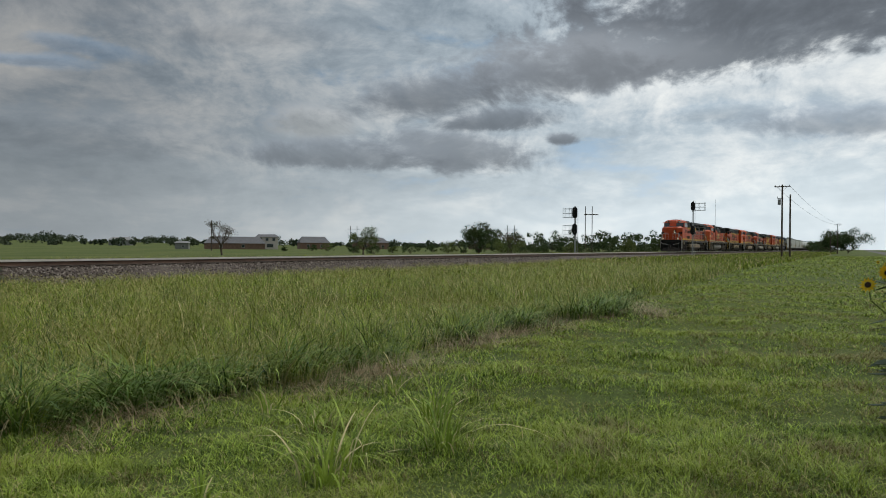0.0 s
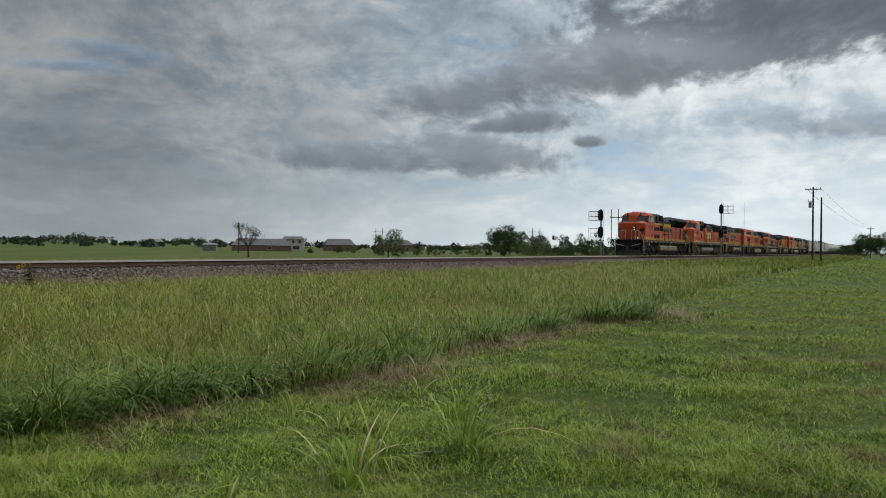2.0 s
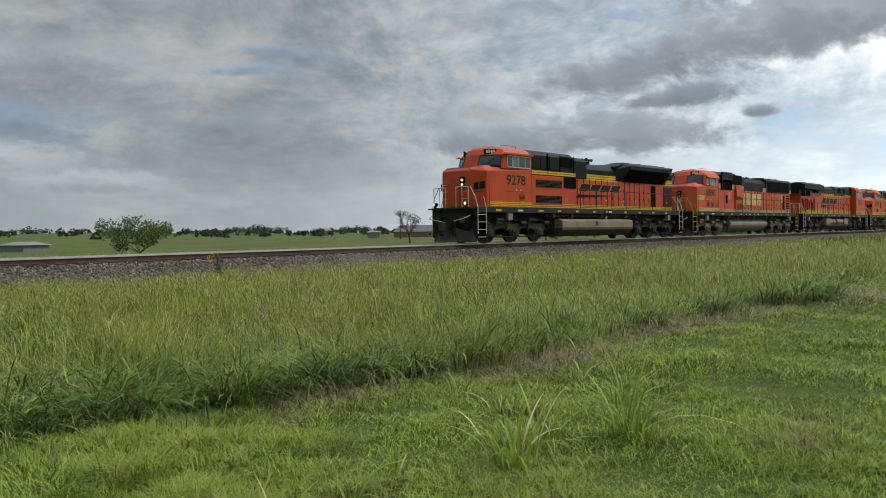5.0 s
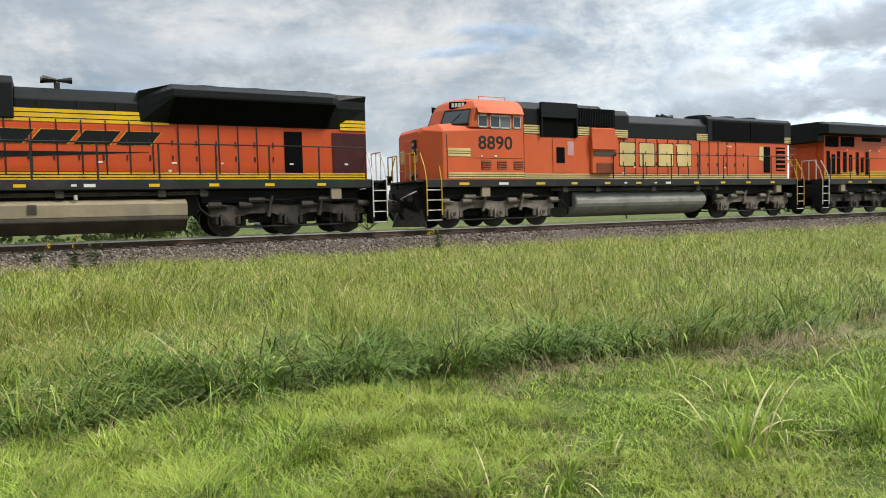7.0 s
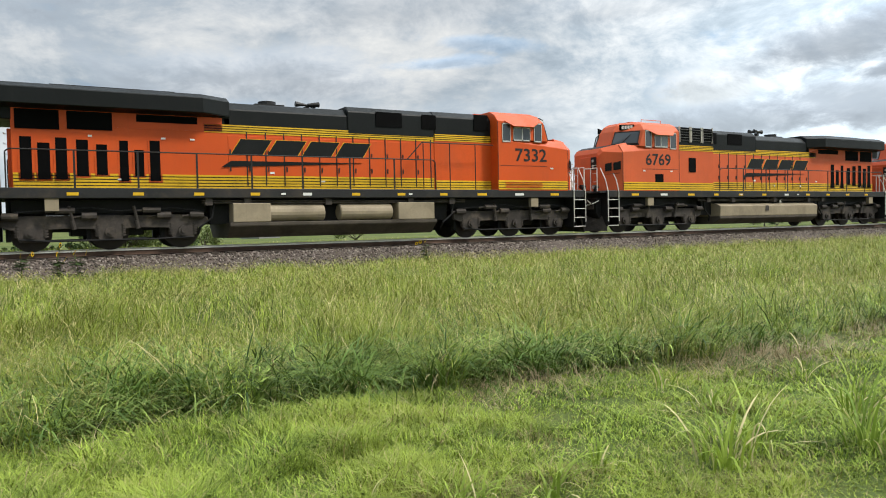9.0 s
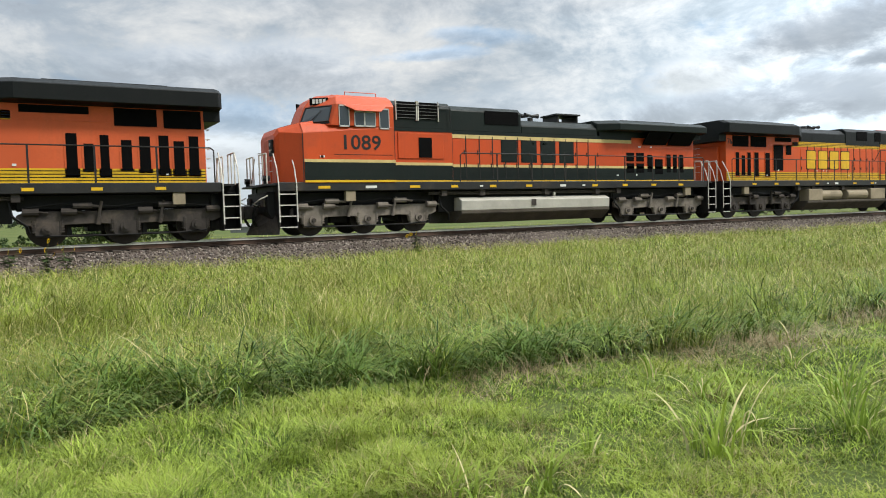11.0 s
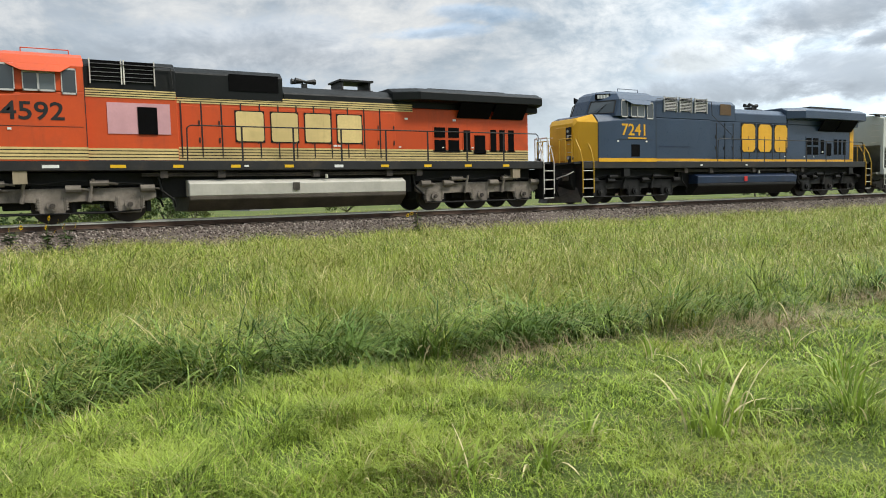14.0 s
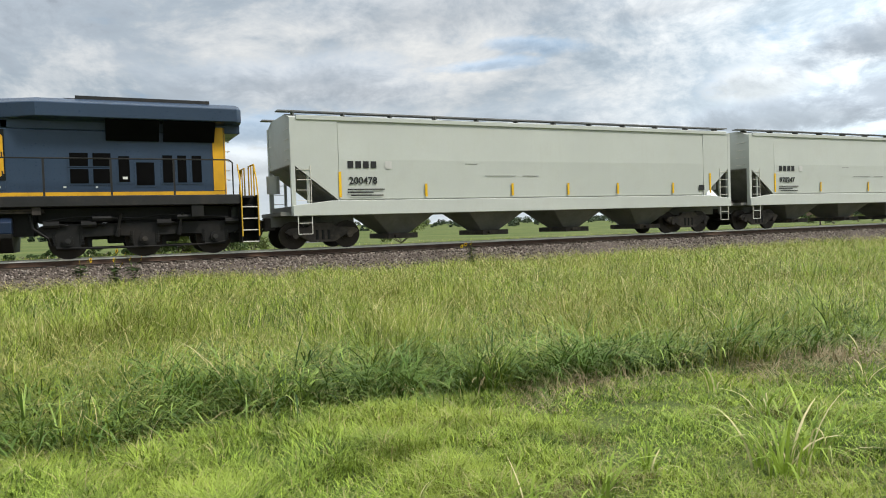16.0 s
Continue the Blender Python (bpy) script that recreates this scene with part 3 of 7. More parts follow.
def scatter_stones():
    rng = np.random.default_rng(7)
    n = 26000
    x = rng.uniform(-6, 60, n) ** 1.0
    keep = rng.random(n) < np.clip(1.15 - x / 62, 0.25, 1)
    x = x[keep]
    n = len(x)
    y = rng.uniform(-3.35, -0.85, n)
    z = np.interp(y, [-3.3, -1.75, -1.2], [-0.80, -0.30, -0.235])
    s = rng.uniform(0.02, 0.05, n)
    base = np.array([(1, 0, 0), (0, 1, 0), (-1, 0, 0), (0, -1, 0), (0, 0, 0.8), (0, 0, -0.8)], float)
    v = base[None] * (s[:, None, None] * rng.uniform(0.6, 1.35, (n, 6, 1)))
    a = rng.uniform(0, 6.28, n)
    c, d = np.cos(a)[:, None], np.sin(a)[:, None]
    v = np.stack([v[..., 0] * c - v[..., 1] * d, v[..., 0] * d + v[..., 1] * c, v[..., 2]], -1)
    v += np.stack([x, YT + y, RAIL + z + 0.012], -1)[:, None]
    f = np.array([(0, 1, 4), (1, 2, 4), (2, 3, 4), (3, 0, 4), (1, 0, 5), (2, 1, 5), (3, 2, 5), (0, 3, 5)])
    ob = quick_mesh("ballast_stones", v.reshape(-1, 3), (f[None] + 6 * np.arange(n)[:, None, None]).reshape(-1, 3), STONE)
    tagged(ob, "loose crushed stones on the ballast shoulder", "gravel", kind="stuff")


scatter_stones()

# ---- grass ----
def blades(name, x, y, height, width, bend, material, label, rng, heading=None, z=None, droop=0.0, joints=1):
    """Curved tapering blades that arch over to their tips, with `joints` bends between foot and tip."""
    n = len(x)
    a = rng.uniform(0, 2 * math.pi, n) if heading is None else heading
    across = np.stack([-np.sin(a), np.cos(a), np.zeros(n)], -1) * (width / 2)[:, None]
    ahead = np.stack([np.cos(a), np.sin(a), np.zeros(n)], -1)
    base = np.stack([x, y, (ground_z(x, y) if z is None else z) - 0.02], -1)
    up = np.array([0, 0, 1.0])
    rows = []
    for k in range(joints + 1):
        t = k / (joints + 1) if joints > 1 else (0.0, 0.58)[k]
        p = base + up * (height * (t - 0.45 * droop * t ** 3))[:, None] + ahead * (height * bend * 1.1 * t ** 1.9)[:, None]
        w = across * (1.0 - 0.55 * t ** 2)
        rows += [p - w, p + w]
    rows.append(base + up * (height * (1.0 - 0.45 * droop))[:, None] + ahead * (height * bend * 1.1)[:, None])
    v = np.stack(rows, 1).reshape(-1, 3)
    f = []
    for k in range(joints):
        q = 2 * k
        f += [(q, q + 1, q + 3), (q, q + 3, q + 2)]
    f.append((2 * joints, 2 * joints + 1, 2 * joints + 2))
    f = np.array(f)
    faces = (f[None] + (2 * joints + 3) * np.arange(n)[:, None, None]).reshape(-1, 3)
    ob = quick_mesh(name, v, faces, material)
    return tagged(ob, label, "grass", kind="stuff")


def field(rng, n, x0, x1, y0, y1, power):
    """Points thinning with the distance from the viewer, within the wedge that is looked at."""
    d = []
    while sum(map(len, d)) < n:
        k = n * 3
        x, y = rng.uniform(x0, x1, k), rng.uniform(y0, y1, k)
        r = np.hypot(x, y)
        az = np.degrees(np.arctan2(y, x))
        ok = (rng.random(k) < np.clip((4.0 / np.maximum(r, 2.0)) ** power, 0, 1)) & (az > -9) & (az < 104)
        d.append(np.stack([x[ok], y[ok]], -1))
    p = np.concatenate(d)[:n]
    return p[:, 0], p[:, 1]


def lumps(x, y, size, seed):
    """Smooth random values between 0 and 1, one lump every `size` metres."""
    g = np.random.default_rng(seed).random((257, 257))
    u, v = np.asarray(x) / size + 60.3, np.asarray(y) / size + 60.7
    i, j = np.floor(u).astype(int), np.floor(v).astype(int)
    f, h = u - i, v - j
    f, h = f * f * (3 - 2 * f), h * h * (3 - 2 * h)
    i, j = i % 256, j % 256
    return (g[i, j] * (1 - f) + g[i + 1, j] * f) * (1 - h) + (g[i, j + 1] * (1 - f) + g[i + 1, j + 1] * f) * h


def edge_y(x):
    """Where the mown strip ends and the tall grass begins."""
    return 6.35 - 0.03 * np.clip(x, 0, 12) + 1.1 * (lumps(x, 0 * x, 1.1, 3) - 0.5) + 0.8 * (lumps(x, 0 * x, 0.4, 4) - 0.5) - 1.2 * np.exp(-((x - 16.5) / 2.0) ** 2) + np.clip(x - 18, 0, 60) * 0.055


def make_grass():
    rng = np.random.default_rng(11)
    # mown strip: dense fine tufts with worn hollows between them, longer towards the ditch
    x, y = field(rng, 440000, -3, 34, -4, 8, 1.6)
    k = y < edge_y(x) - 0.1 + rng.normal(0, 0.2, len(x)) - 0.45 * (lumps(x, y, 0.9, 17) > 0.55)
    x, y = x[k], y[k]
    r = np.hypot(x, y)
    tuft = 0.35 * lumps(x, y, 0.17, 5) + 0.35 * lumps(x, y, 0.42, 25) + 0.3 * lumps(x, y, 1.1, 6)
    long_ = np.clip(1.25 - np.maximum(x - 1.4, 0) / 1.8, 0, 1) * np.clip((y - 3.3) / 0.7, 0, 1)
    k = rng.random(len(x)) < 0.45 + 1.1 * tuft
    x, y, r, tuft, long_ = x[k], y[k], r[k], tuft[k], long_[k]
    h = rng.uniform(0.03, 0.085, len(x)) * (0.45 + 2.9 * tuft ** 2.2) * (1 + 0.75 * long_)
    w = rng.uniform(0.0020, 0.0044, len(x)) * (1 + r / 4.5)
    straw = lumps(x, y, 0.55, 8) * 0.6 + 0.4 * lumps(x, y, 0.15, 9) + rng.normal(0, 0.12, len(x)) - 0.25 * long_ + 0.35 * np.exp(-((x - 11) / 4) ** 2 - ((y + 0.6) / 0.8) ** 2) > 0.70
    b = rng.uniform(0.3, 1.6, len(x))
    for name, sel, mat, lab in (("lawn_grass", ~straw, LAWN, "short mown green grass with uneven tufts"), ("dry_lawn_grass", straw, STRAW_GREEN, "faded dry grass between the green tufts")):
        blades(name, x[sel], y[sel], h[sel], w[sel], b[sel], mat, lab, rng, droop=rng.uniform(0, 1.0, int(sel.sum())))
    x, y = field(rng, 45000, 28, 190, -22, 12, 0.9)
    k = (y < edge_y(x) + 0.2) & (rng.random(len(x)) < 0.4 + 0.8 * lumps(x, y, 1.6, 7))
    x, y = x[k], y[k]
    r = np.hypot(x, y)
    blades("far_lawn_grass", x, y, rng.uniform(0.04, 0.14, len(x)) * (0.5 + lumps(x, y, 1.6, 7)), 0.008 + r * 0.0009, rng.uniform(0.5, 1.6, len(x)), LAWN, "short mown grass far along the strip", rng)
    # tall meadow between strip and track: thin arching stems in drifts
    x, y = field(rng, 400000, -9, 60, 5.6, 21.7, 1.1)
    clump = 0.4 * lumps(x, y, 0.32, 12) + 0.6 * lumps(x, y, 1.3, 13)
    k = (y > edge_y(x) + rng.uniform(-0.25, 0.6, len(x))) & (rng.random(len(x)) < 0.10 + 1.9 * clump ** 1.5)
    x, y, clump = x[k], y[k], clump[k]
    r = np.hypot(x, y)
    h = (0.16 + 0.60 * rng.random(len(x)) ** 1.5) * (0.30 + 1.2 * clump) * np.interp(y - edge_y(x), [0, 0.3, 1.2, 2.5], [0.85, 1.25, 1.25, 1.0]) * np.interp(y, [6, 9, 17, 21.5], [1.0, 1.02, 0.8, 0.62])
    lean = 1.0 + 5.0 * (lumps(x, y, 0.7, 14) - 0.5)
    blades("meadow_grass", x, y, h, rng.uniform(0.0022, 0.0052, len(x)) * (1 + r / 13), rng.uniform(0.3, 1.5, len(x)), MEADOW, "tall green and straw-tipped meadow grass", rng, heading=np.where(rng.random(len(x)) < 0.55, rng.uniform(0, 6.28, len(x)), rng.normal(0, 0.7, len(x)) + lean), droop=rng.uniform(0.2, 1.9, len(x)))
    # loose seed heads above it
    x, y = field(rng, 100000, -9, 60, 6.6, 21.4, 0.95)
    k = (y > edge_y(x) + 0.3) & (0.6 * lumps(x, y, 1.7, 15) + 0.4 * lumps(x, y, 0.5, 16) > rng.uniform(0.3, 0.75, len(x)))
    x, y = x[k], y[k]
    r = np.hypot(x, y)
    h = rng.uniform(0.34, 0.68, len(x)) * (0.65 + 0.5 * lumps(x, y, 1.3, 13)) * np.interp(y, [6, 9, 17, 21.5], [1.0, 1.0, 0.8, 0.68])
    blades("seed_heads", x, y, rng.uniform(0.015, 0.075, len(x)), rng.uniform(0.004, 0.009, len(x)) * (1 + r / 26), rng.uniform(0.3, 4.0, len(x)), SEED, "tan seed heads of the meadow grass", rng, z=ground_z(x, y) + h * rng.uniform(0.75, 1.0, len(x)), droop=0.4)
    x, y = field(rng, 45000, 55, 330, 7, 22, 0.35)
    k = y > edge_y(np.minimum(x, 60))
    x, y = x[k], y[k]
    r = np.hypot(x, y)
    blades("far_meadow_grass", x, y, rng.uniform(0.2, 0.5, len(x)), 0.012 + r * 0.0009, rng.uniform(0.2, 0.9, len(x)), MEADOW, "tall grass far along the track", rng)
    # broad arching blades at the meadow's edge, in bunches
    cx = np.concatenate([rng.uniform(-4, 24, 200), rng.normal(15.8, 1.8, 70), rng.normal(9.5, 1.6, 40), rng.uniform(-3, 6, 520)])
    cy = edge_y(cx) + np.abs(rng.normal(0.0, 0.75, len(cx))) + 0.12
    n = rng.integers(10, 34, len(cx))
    x, y = np.repeat(cx, n), np.repeat(cy, n)
    size = np.repeat(rng.uniform(0.5, 1.2, len(cx)), n)
    a = rng.uniform(0, 6.28, len(x))
    q = np.abs(rng.normal(0, 0.15, len(x)))
    x, y = x + q * np.cos(a), y + q * np.sin(a)
    r = np.hypot(x, y)
    blades("edge_grass", x, y, rng.uniform(0.36, 0.78, len(x)) * size, rng.uniform(0.007, 0.019, len(x)) * (1 + r / 45), rng.uniform(0.4, 1.4, len(x)), DEEP, "broad dark green drooping grass blades at the meadow edge", rng, heading=np.where(rng.random(len(x)) < 0.5, a, rng.normal(-1.57, 1.1, len(x))), droop=rng.uniform(0.4, 1.8, len(x)), joints=4)
    # dead thatch in the shallow ditch, thin and patchy
    x = rng.uniform(-3, 22, 60000)
    y = edge_y(x) + rng.normal(-0.2, 0.42, len(x))
    k = lumps(x, y, 0.9, 17) + 0.6 * lumps(x, y, 0.22, 18) > rng.uniform(0.5, 1.4, len(x))
    x, y = x[k], y[k]
    blades("dead_thatch", x, y, rng.uniform(0.03, 0.10, len(x)) * (1 + 2.4 * (rng.random(len(x)) < 0.18)), rng.uniform(0.003, 0.006, len(x)) * (1 + np.hypot(x, y) / 16), rng.uniform(0.6, 3.0, len(x)), STRAW, "brown dead grass flattened along the ditch", rng, droop=0.6)
    # green shoots through the thatch
    x = rng.uniform(-3, 22, 26000)
    y = edge_y(x) + rng.normal(-0.1, 0.4, len(x))
    k = lumps(x, y, 0.5, 27) > rng.uniform(0.45, 1.1, len(x))
    x, y = x[k], y[k]
    blades("ditch_grass", x, y, rng.uniform(0.06, 0.26, len(x)), rng.uniform(0.003, 0.007, len(x)) * (1 + np.hypot(x, y) / 18), rng.uniform(0.4, 1.6, len(x)), DEEP, "sparse green shoots in the ditch", rng, droop=rng.uniform(0, 1.4, len(x)), joints=2)
    # weeds beyond the track
    x = rng.uniform(-30, 170, 52000)
    y = 28.0 + np.abs(rng.normal(0, 5.0, len(x)))
    blades("trackside_weeds", x, y, rng.uniform(0.3, 0.62, len(x)), rng.uniform(0.03, 0.06, len(x)), rng.uniform(0.2, 0.8, len(x)), MEADOW, "rough grass on the far side of the track", rng)


make_grass()


def grass_tuft(x, y, h, n, seed):
    """A leaning clump of long coarse blades."""
    rng = np.random.default_rng(seed)
    a = rng.uniform(0, 6.28, n)
    q = rng.uniform(0, 0.17, n)
    ob = blades("grass_tuft", x + q * np.cos(a), y + q * np.sin(a), h * rng.uniform(0.35, 1.15, n), rng.uniform(0.008, 0.019, n), rng.uniform(0.25, 1.25, n), COARSE, "", rng, heading=a + rng.normal(0, 0.5, n), droop=rng.uniform(0.3, 1.9, n), joints=5)
    del ob["kind"]
    tagged(ob, "clump of long coarse green grass in the mown strip", "grass clump", group="coarse grass clumps")


for k, (tx, ty, th, tn) in enumerate([(3.76, 3.04, 0.62, 34), (4.15, 3.15, 0.55, 22), (4.76, 2.74, 0.72, 26), (5.6, 3.3, 0.55, 24), (2.02, 3.38, 0.34, 22), (2.5, 3.2, 0.38, 22), (1.55, 3.75, 0.26, 16), (4.9, 4.1, 0.4, 16),
                                      (3.1, 3.5, 0.3, 14), (5.2, 5.0, 0.45, 14), (6.6, 4.4, 0.4, 14), (7.6, 5.1, 0.42, 12)]):
    grass_tuft(tx, ty, th, int(tn * 1.6), k + 40)


def sunflower(x, y, h, seed, heads, tips=()):
    r = random.Random(seed)
    z = float(ground_z(np.array(x), np.array(y)))
    root = tagged(empty("sunflower", pose(x, y, z)), "wild sunflower with small yellow heads and ragged leaves", "flower", group="roadside sunflowers")
    top = Vector((r.uniform(-0.1, 0.1), r.uniform(-0.1, 0.1), h))
    bm = bmesh.new()
    rod(bm, (0, 0, -0.03), top * 0.55, 0.013, 6, 0.010)
    rod(bm, top * 0.55, top, 0.010, 6, 0.006)
    ends = [top]
    for tip in tips:
        rod(bm, top * 0.6, Vector(tip) * 0.9, 0.006, 5, 0.005)
        rod(bm, Vector(tip) * 0.9, Vector(tip), 0.005, 5, 0.004)
        ends.append(Vector(tip))
    for k in range(heads - 1):
        a = top * r.uniform(0.45, 0.8)
        b = a + Vector((r.uniform(-0.3, 0.3), r.uniform(-0.3, 0.3), r.uniform(0.2, 0.4)))
        rod(bm, a, b, 0.006, 5, 0.004)
        ends.append(b)
    part("stem", bm, LEAF_PALE, root)
    for k in range(46):
        a = top * r.uniform(0.08, 0.9)
        t = r.uniform(0, 6.28)
        ln = r.uniform(0.12, 0.27)
        d, w = Vector((math.cos(t), math.sin(t), r.uniform(-0.4, 0.3))), Vector((-math.sin(t), math.cos(t), 0))
        bm = bmesh.new()
        slab(bm, (a, a + d * ln * 0.5 + w * ln * 0.36, a + d * ln, a + d * ln * 0.5 - w * ln * 0.36), 0.003)
        part("leaf", bm, LEAF, root)
    for e in ends:
        face = Vector((-0.8, r.uniform(-0.5, 0.5), r.uniform(0.0, 0.5))).normalized()
        u = face.orthogonal().normalized()
        w = face.cross(u)
        bm = bmesh.new()
        rod(bm, e, e + face * 0.02, 0.026, 10)
        disk = part("flower_head", bm, DISK, root)
        bm = bmesh.new()
        for k in range(13):
            t = k * 2 * math.pi / 13
            o, s = u * math.cos(t) + w * math.sin(t), w * math.cos(t) - u * math.sin(t)
            c = e + face * 0.012
            slab(bm, (c + o * 0.02, c + o * 0.045 + s * 0.012, c + o * 0.075, c + o * 0.045 - s * 0.012), 0.002)
        part("petals", bm, PETAL, disk)


for k, (sx, sy, sh, n) in enumerate([(15.2, -1.0, 1.2, 3), (36, -0.9, 1.0, 2)]):
    sunflower(sx, sy, sh, 90 + k, n)
sunflower(7.4, -0.27, 1.62, 88, 1, ((0, 0.20, 1.31), (0, 0.06, 1.42)))
sunflower(7.9, -0.45, 1.5, 89, 3)
for k, (sx, sy) in enumerate([(0.6, 20.9), (1.1, 21.2), (-0.2, 20.7), (11.5, 21.2)]):
    sunflower(sx, sy, 0.75, 120 + k, 3)

# ---- trees, buildings, line-side things ----
def leaf_cloud(rng, centres, radii, per, size):
    c = np.repeat(centres, per, 0)
    r = np.repeat(radii, per)
    n = len(c)
    d = rng.normal(size=(n, 3))
    d /= np.linalg.norm(d, axis=1)[:, None]
    p = c + d * (r * rng.uniform(0.25, 1.0, n) ** 0.6)[:, None] * np.array([1, 1, 0.8])
    u = rng.normal(size=(n, 3))
    u /= np.linalg.norm(u, axis=1)[:, None]
    w = np.cross(u, rng.normal(size=(n, 3)))
    w /= np.linalg.norm(w, axis=1)[:, None]
    s = (size * rng.uniform(0.6, 1.4, n))[:, None]
    v = np.stack([p - u * s, p + w * s * 0.55, p + u * s, p - w * s * 0.55], 1).reshape(-1, 3)
    return v, np.arange(4 * n).reshape(-1, 4)


def tree(x, y, height, spread, seed, leaf, label, bare=0.25, per=90, size=0.13, clumps=34, name="tree", category="tree"):
    rng = np.random.default_rng(seed)
    r = random.Random(seed)
    z = float(ground_z(np.array(float(x)), np.array(float(y))))
    root = tagged(empty(name, pose(x, y, z - 0.05)), label, category)
    bm = bmesh.new()
    lean = Vector((r.uniform(-0.1, 0.1), r.uniform(-0.1, 0.1), 1))
    fork = lean * height * bare
    rod(bm, (0, 0, -0.1), fork, height * 0.028, 8, height * 0.02)
    tips = []
    for k in range(7):
        a = k * 0.9 + r.uniform(-0.4, 0.4)
        t = r.uniform(0.55, 0.98)
        mid = fork + Vector((math.cos(a) * spread * 0.28, math.sin(a) * spread * 0.28, height * (1 - bare) * 0.35 * t))
        end = fork + Vector((math.cos(a) * spread * 0.5 * r.uniform(0.5, 1), math.sin(a) * spread * 0.5 * r.uniform(0.5, 1), height * (1 - bare) * t * 0.92))
        rod(bm, fork * r.uniform(0.7, 1.0), mid, height * 0.012, 6, height * 0.008)
        rod(bm, mid, end, height * 0.008, 5, height * 0.003)
        tips += [mid, end, (mid + end) / 2]
        for j in range(3):
            e2 = mid.lerp(end, r.uniform(0.2, 0.9)) + Vector((r.uniform(-1, 1), r.uniform(-1, 1), r.uniform(-0.2, 0.8))) * spread * 0.22
            rod(bm, mid.lerp(end, 0.3 * j + 0.1), e2, height * 0.005, 4, height * 0.002)
            tips.append(e2)
    part("trunk", bm, BARK, root)
    c = np.array([tips[r.randrange(len(tips))] for _ in range(clumps)]) + rng.normal(0, spread * 0.07, (clumps, 3))
    c[:, 2] = np.clip(c[:, 2], height * bare * 0.7, height * 0.95)
    v, f = leaf_cloud(rng, c, rng.uniform(0.10, 0.21, clumps) * spread, per, size)
    crown = quick_mesh("crown", v, f, leaf)
    crown.parent = root
    return root


def bush(x, y, height, spread, seed, leaf=None, label="rounded green shrub in the field"):
    rng = np.random.default_rng(seed)
    z = float(ground_z(np.array(float(x)), np.array(float(y))))
    root = tagged(empty("shrub", pose(x, y, z)), label, "shrub")
    for k in range(5):
        a = k * 1.26
        bm = bmesh.new()
        rod(bm, (0, 0, -0.1), (math.cos(a) * spread * 0.25, math.sin(a) * spread * 0.25, height * 0.6), 0.05, 5, 0.02)
        part("stem", bm, BARK, root)
    n = 26
    c = rng.uniform(-1, 1, (n, 3)) * np.array([spread * 0.38, spread * 0.38, height * 0.32]) + np.array([0, 0, height * 0.48])
    c[:, 2] *= 1 - 0.35 * (np.hypot(c[:, 0], c[:, 1]) / (spread * 0.5))
    c[:, 2] *= 1.18
    v, f = leaf_cloud(rng, c, rng.uniform(0.11, 0.25, n) * min(height, spread), 70, 0.035 * max(height, 2.5))
    crown = quick_mesh("crown", v, f, leaf or LEAF)
    crown.parent = root


tree(88.7, 95.0, 6.6, 4.6, 1, LEAF_BROWN, "thin half-bare tree with sparse brownish leaves", 0.3, 26, 0.11, 40)
tree(112.9, 82.8, 5.2, 5.6, 2, LEAF_PALE, "small tree with loose yellow-green leaves", 0.22, 70, 0.12, 44)
tree(133.5, 68.4, 6.6, 6.8, 3, LEAF, "dense dark green tree beside the field", 0.16, 120, 0.14, 52)
tree(140, 64, 5.8, 4.5, 4, LEAF_BROWN, "sparse tree with thin outer twigs", 0.25, 30, 0.11, 30)
tree(27.2, 64.5, 3.3, 5.2, 5, LEAF_PALE, "low spreading tree with loose green leaves", 0.18, 80, 0.10, 46)
tree(6.3, 59.7, 5.1, 6.4, 6, LEAF_PALE, "wide bushy green tree beside the track", 0.08, 150, 0.12, 60)
for k, (x, y, h, s) in enumerate([(7.2, 61, 3.4, 5.5), (4.4, 59, 2.2, 4.0), (10.6, 63, 2.7, 4.0), (14.2, 70, 2.4, 3.0), 
                                  (-3, 58, 1.1, 6), (1, 62, 1.3, 5)]):
    bush(x, y, h, s, 200 + k, LEAF if k % 3 else LEAF_PALE)
# shrubs along the far fence line
rs = random.Random(12)
for k in range(23):
    a = radians(8 + k * 1.55 + rs.uniform(-0.5, 0.5))
    d = rs.uniform(120, 240)
    h = rs.uniform(1.6, 4.2)
    bush(d * math.cos(a), d * math.sin(a), h, h * rs.uniform(1.1, 2.0), 300 + k, (LEAF, LEAF, LEAF_PALE)[k % 3])
# bushes behind the signals and beside the line
for k, (az, d, h, s) in enumerate([(23.5, 190, 6.5, 14), (21.5, 200, 7.0, 12), (19.8, 180, 6.0, 10), (17.6, 170, 6.2, 10), (15.8, 190, 6.8, 13), (14.4, 200, 6.0, 12), (13.0, 210, 7.5, 12), (12.0, 215, 7.0, 11), (25.4, 210, 7.0, 12), (27.2, 220, 7.5, 13)]):
    bush(d * math.cos(radians(az)), d * math.sin(radians(az)), h, s, 400 + k, LEAF, "dark green thicket behind the line")
tree(330, 4.0, 9.5, 13, 31, LEAF, "large dark roadside bush-like tree", 0.08, 120, 0.25, 50)
tree(318, 9.5, 6.5, 9, 32, LEAF, "rounded dark green roadside tree", 0.1, 100, 0.25, 40)
for k, (x, y, h) in enumerate([(345, 14.5, 5.0), (372, 16.5, 5.5), (400, 18.5, 6.0), (420, 20.0, 6.5)]):
    bush(x, y, h, h * 1.8, 440 + k, LEAF, "green scrub beside the track")


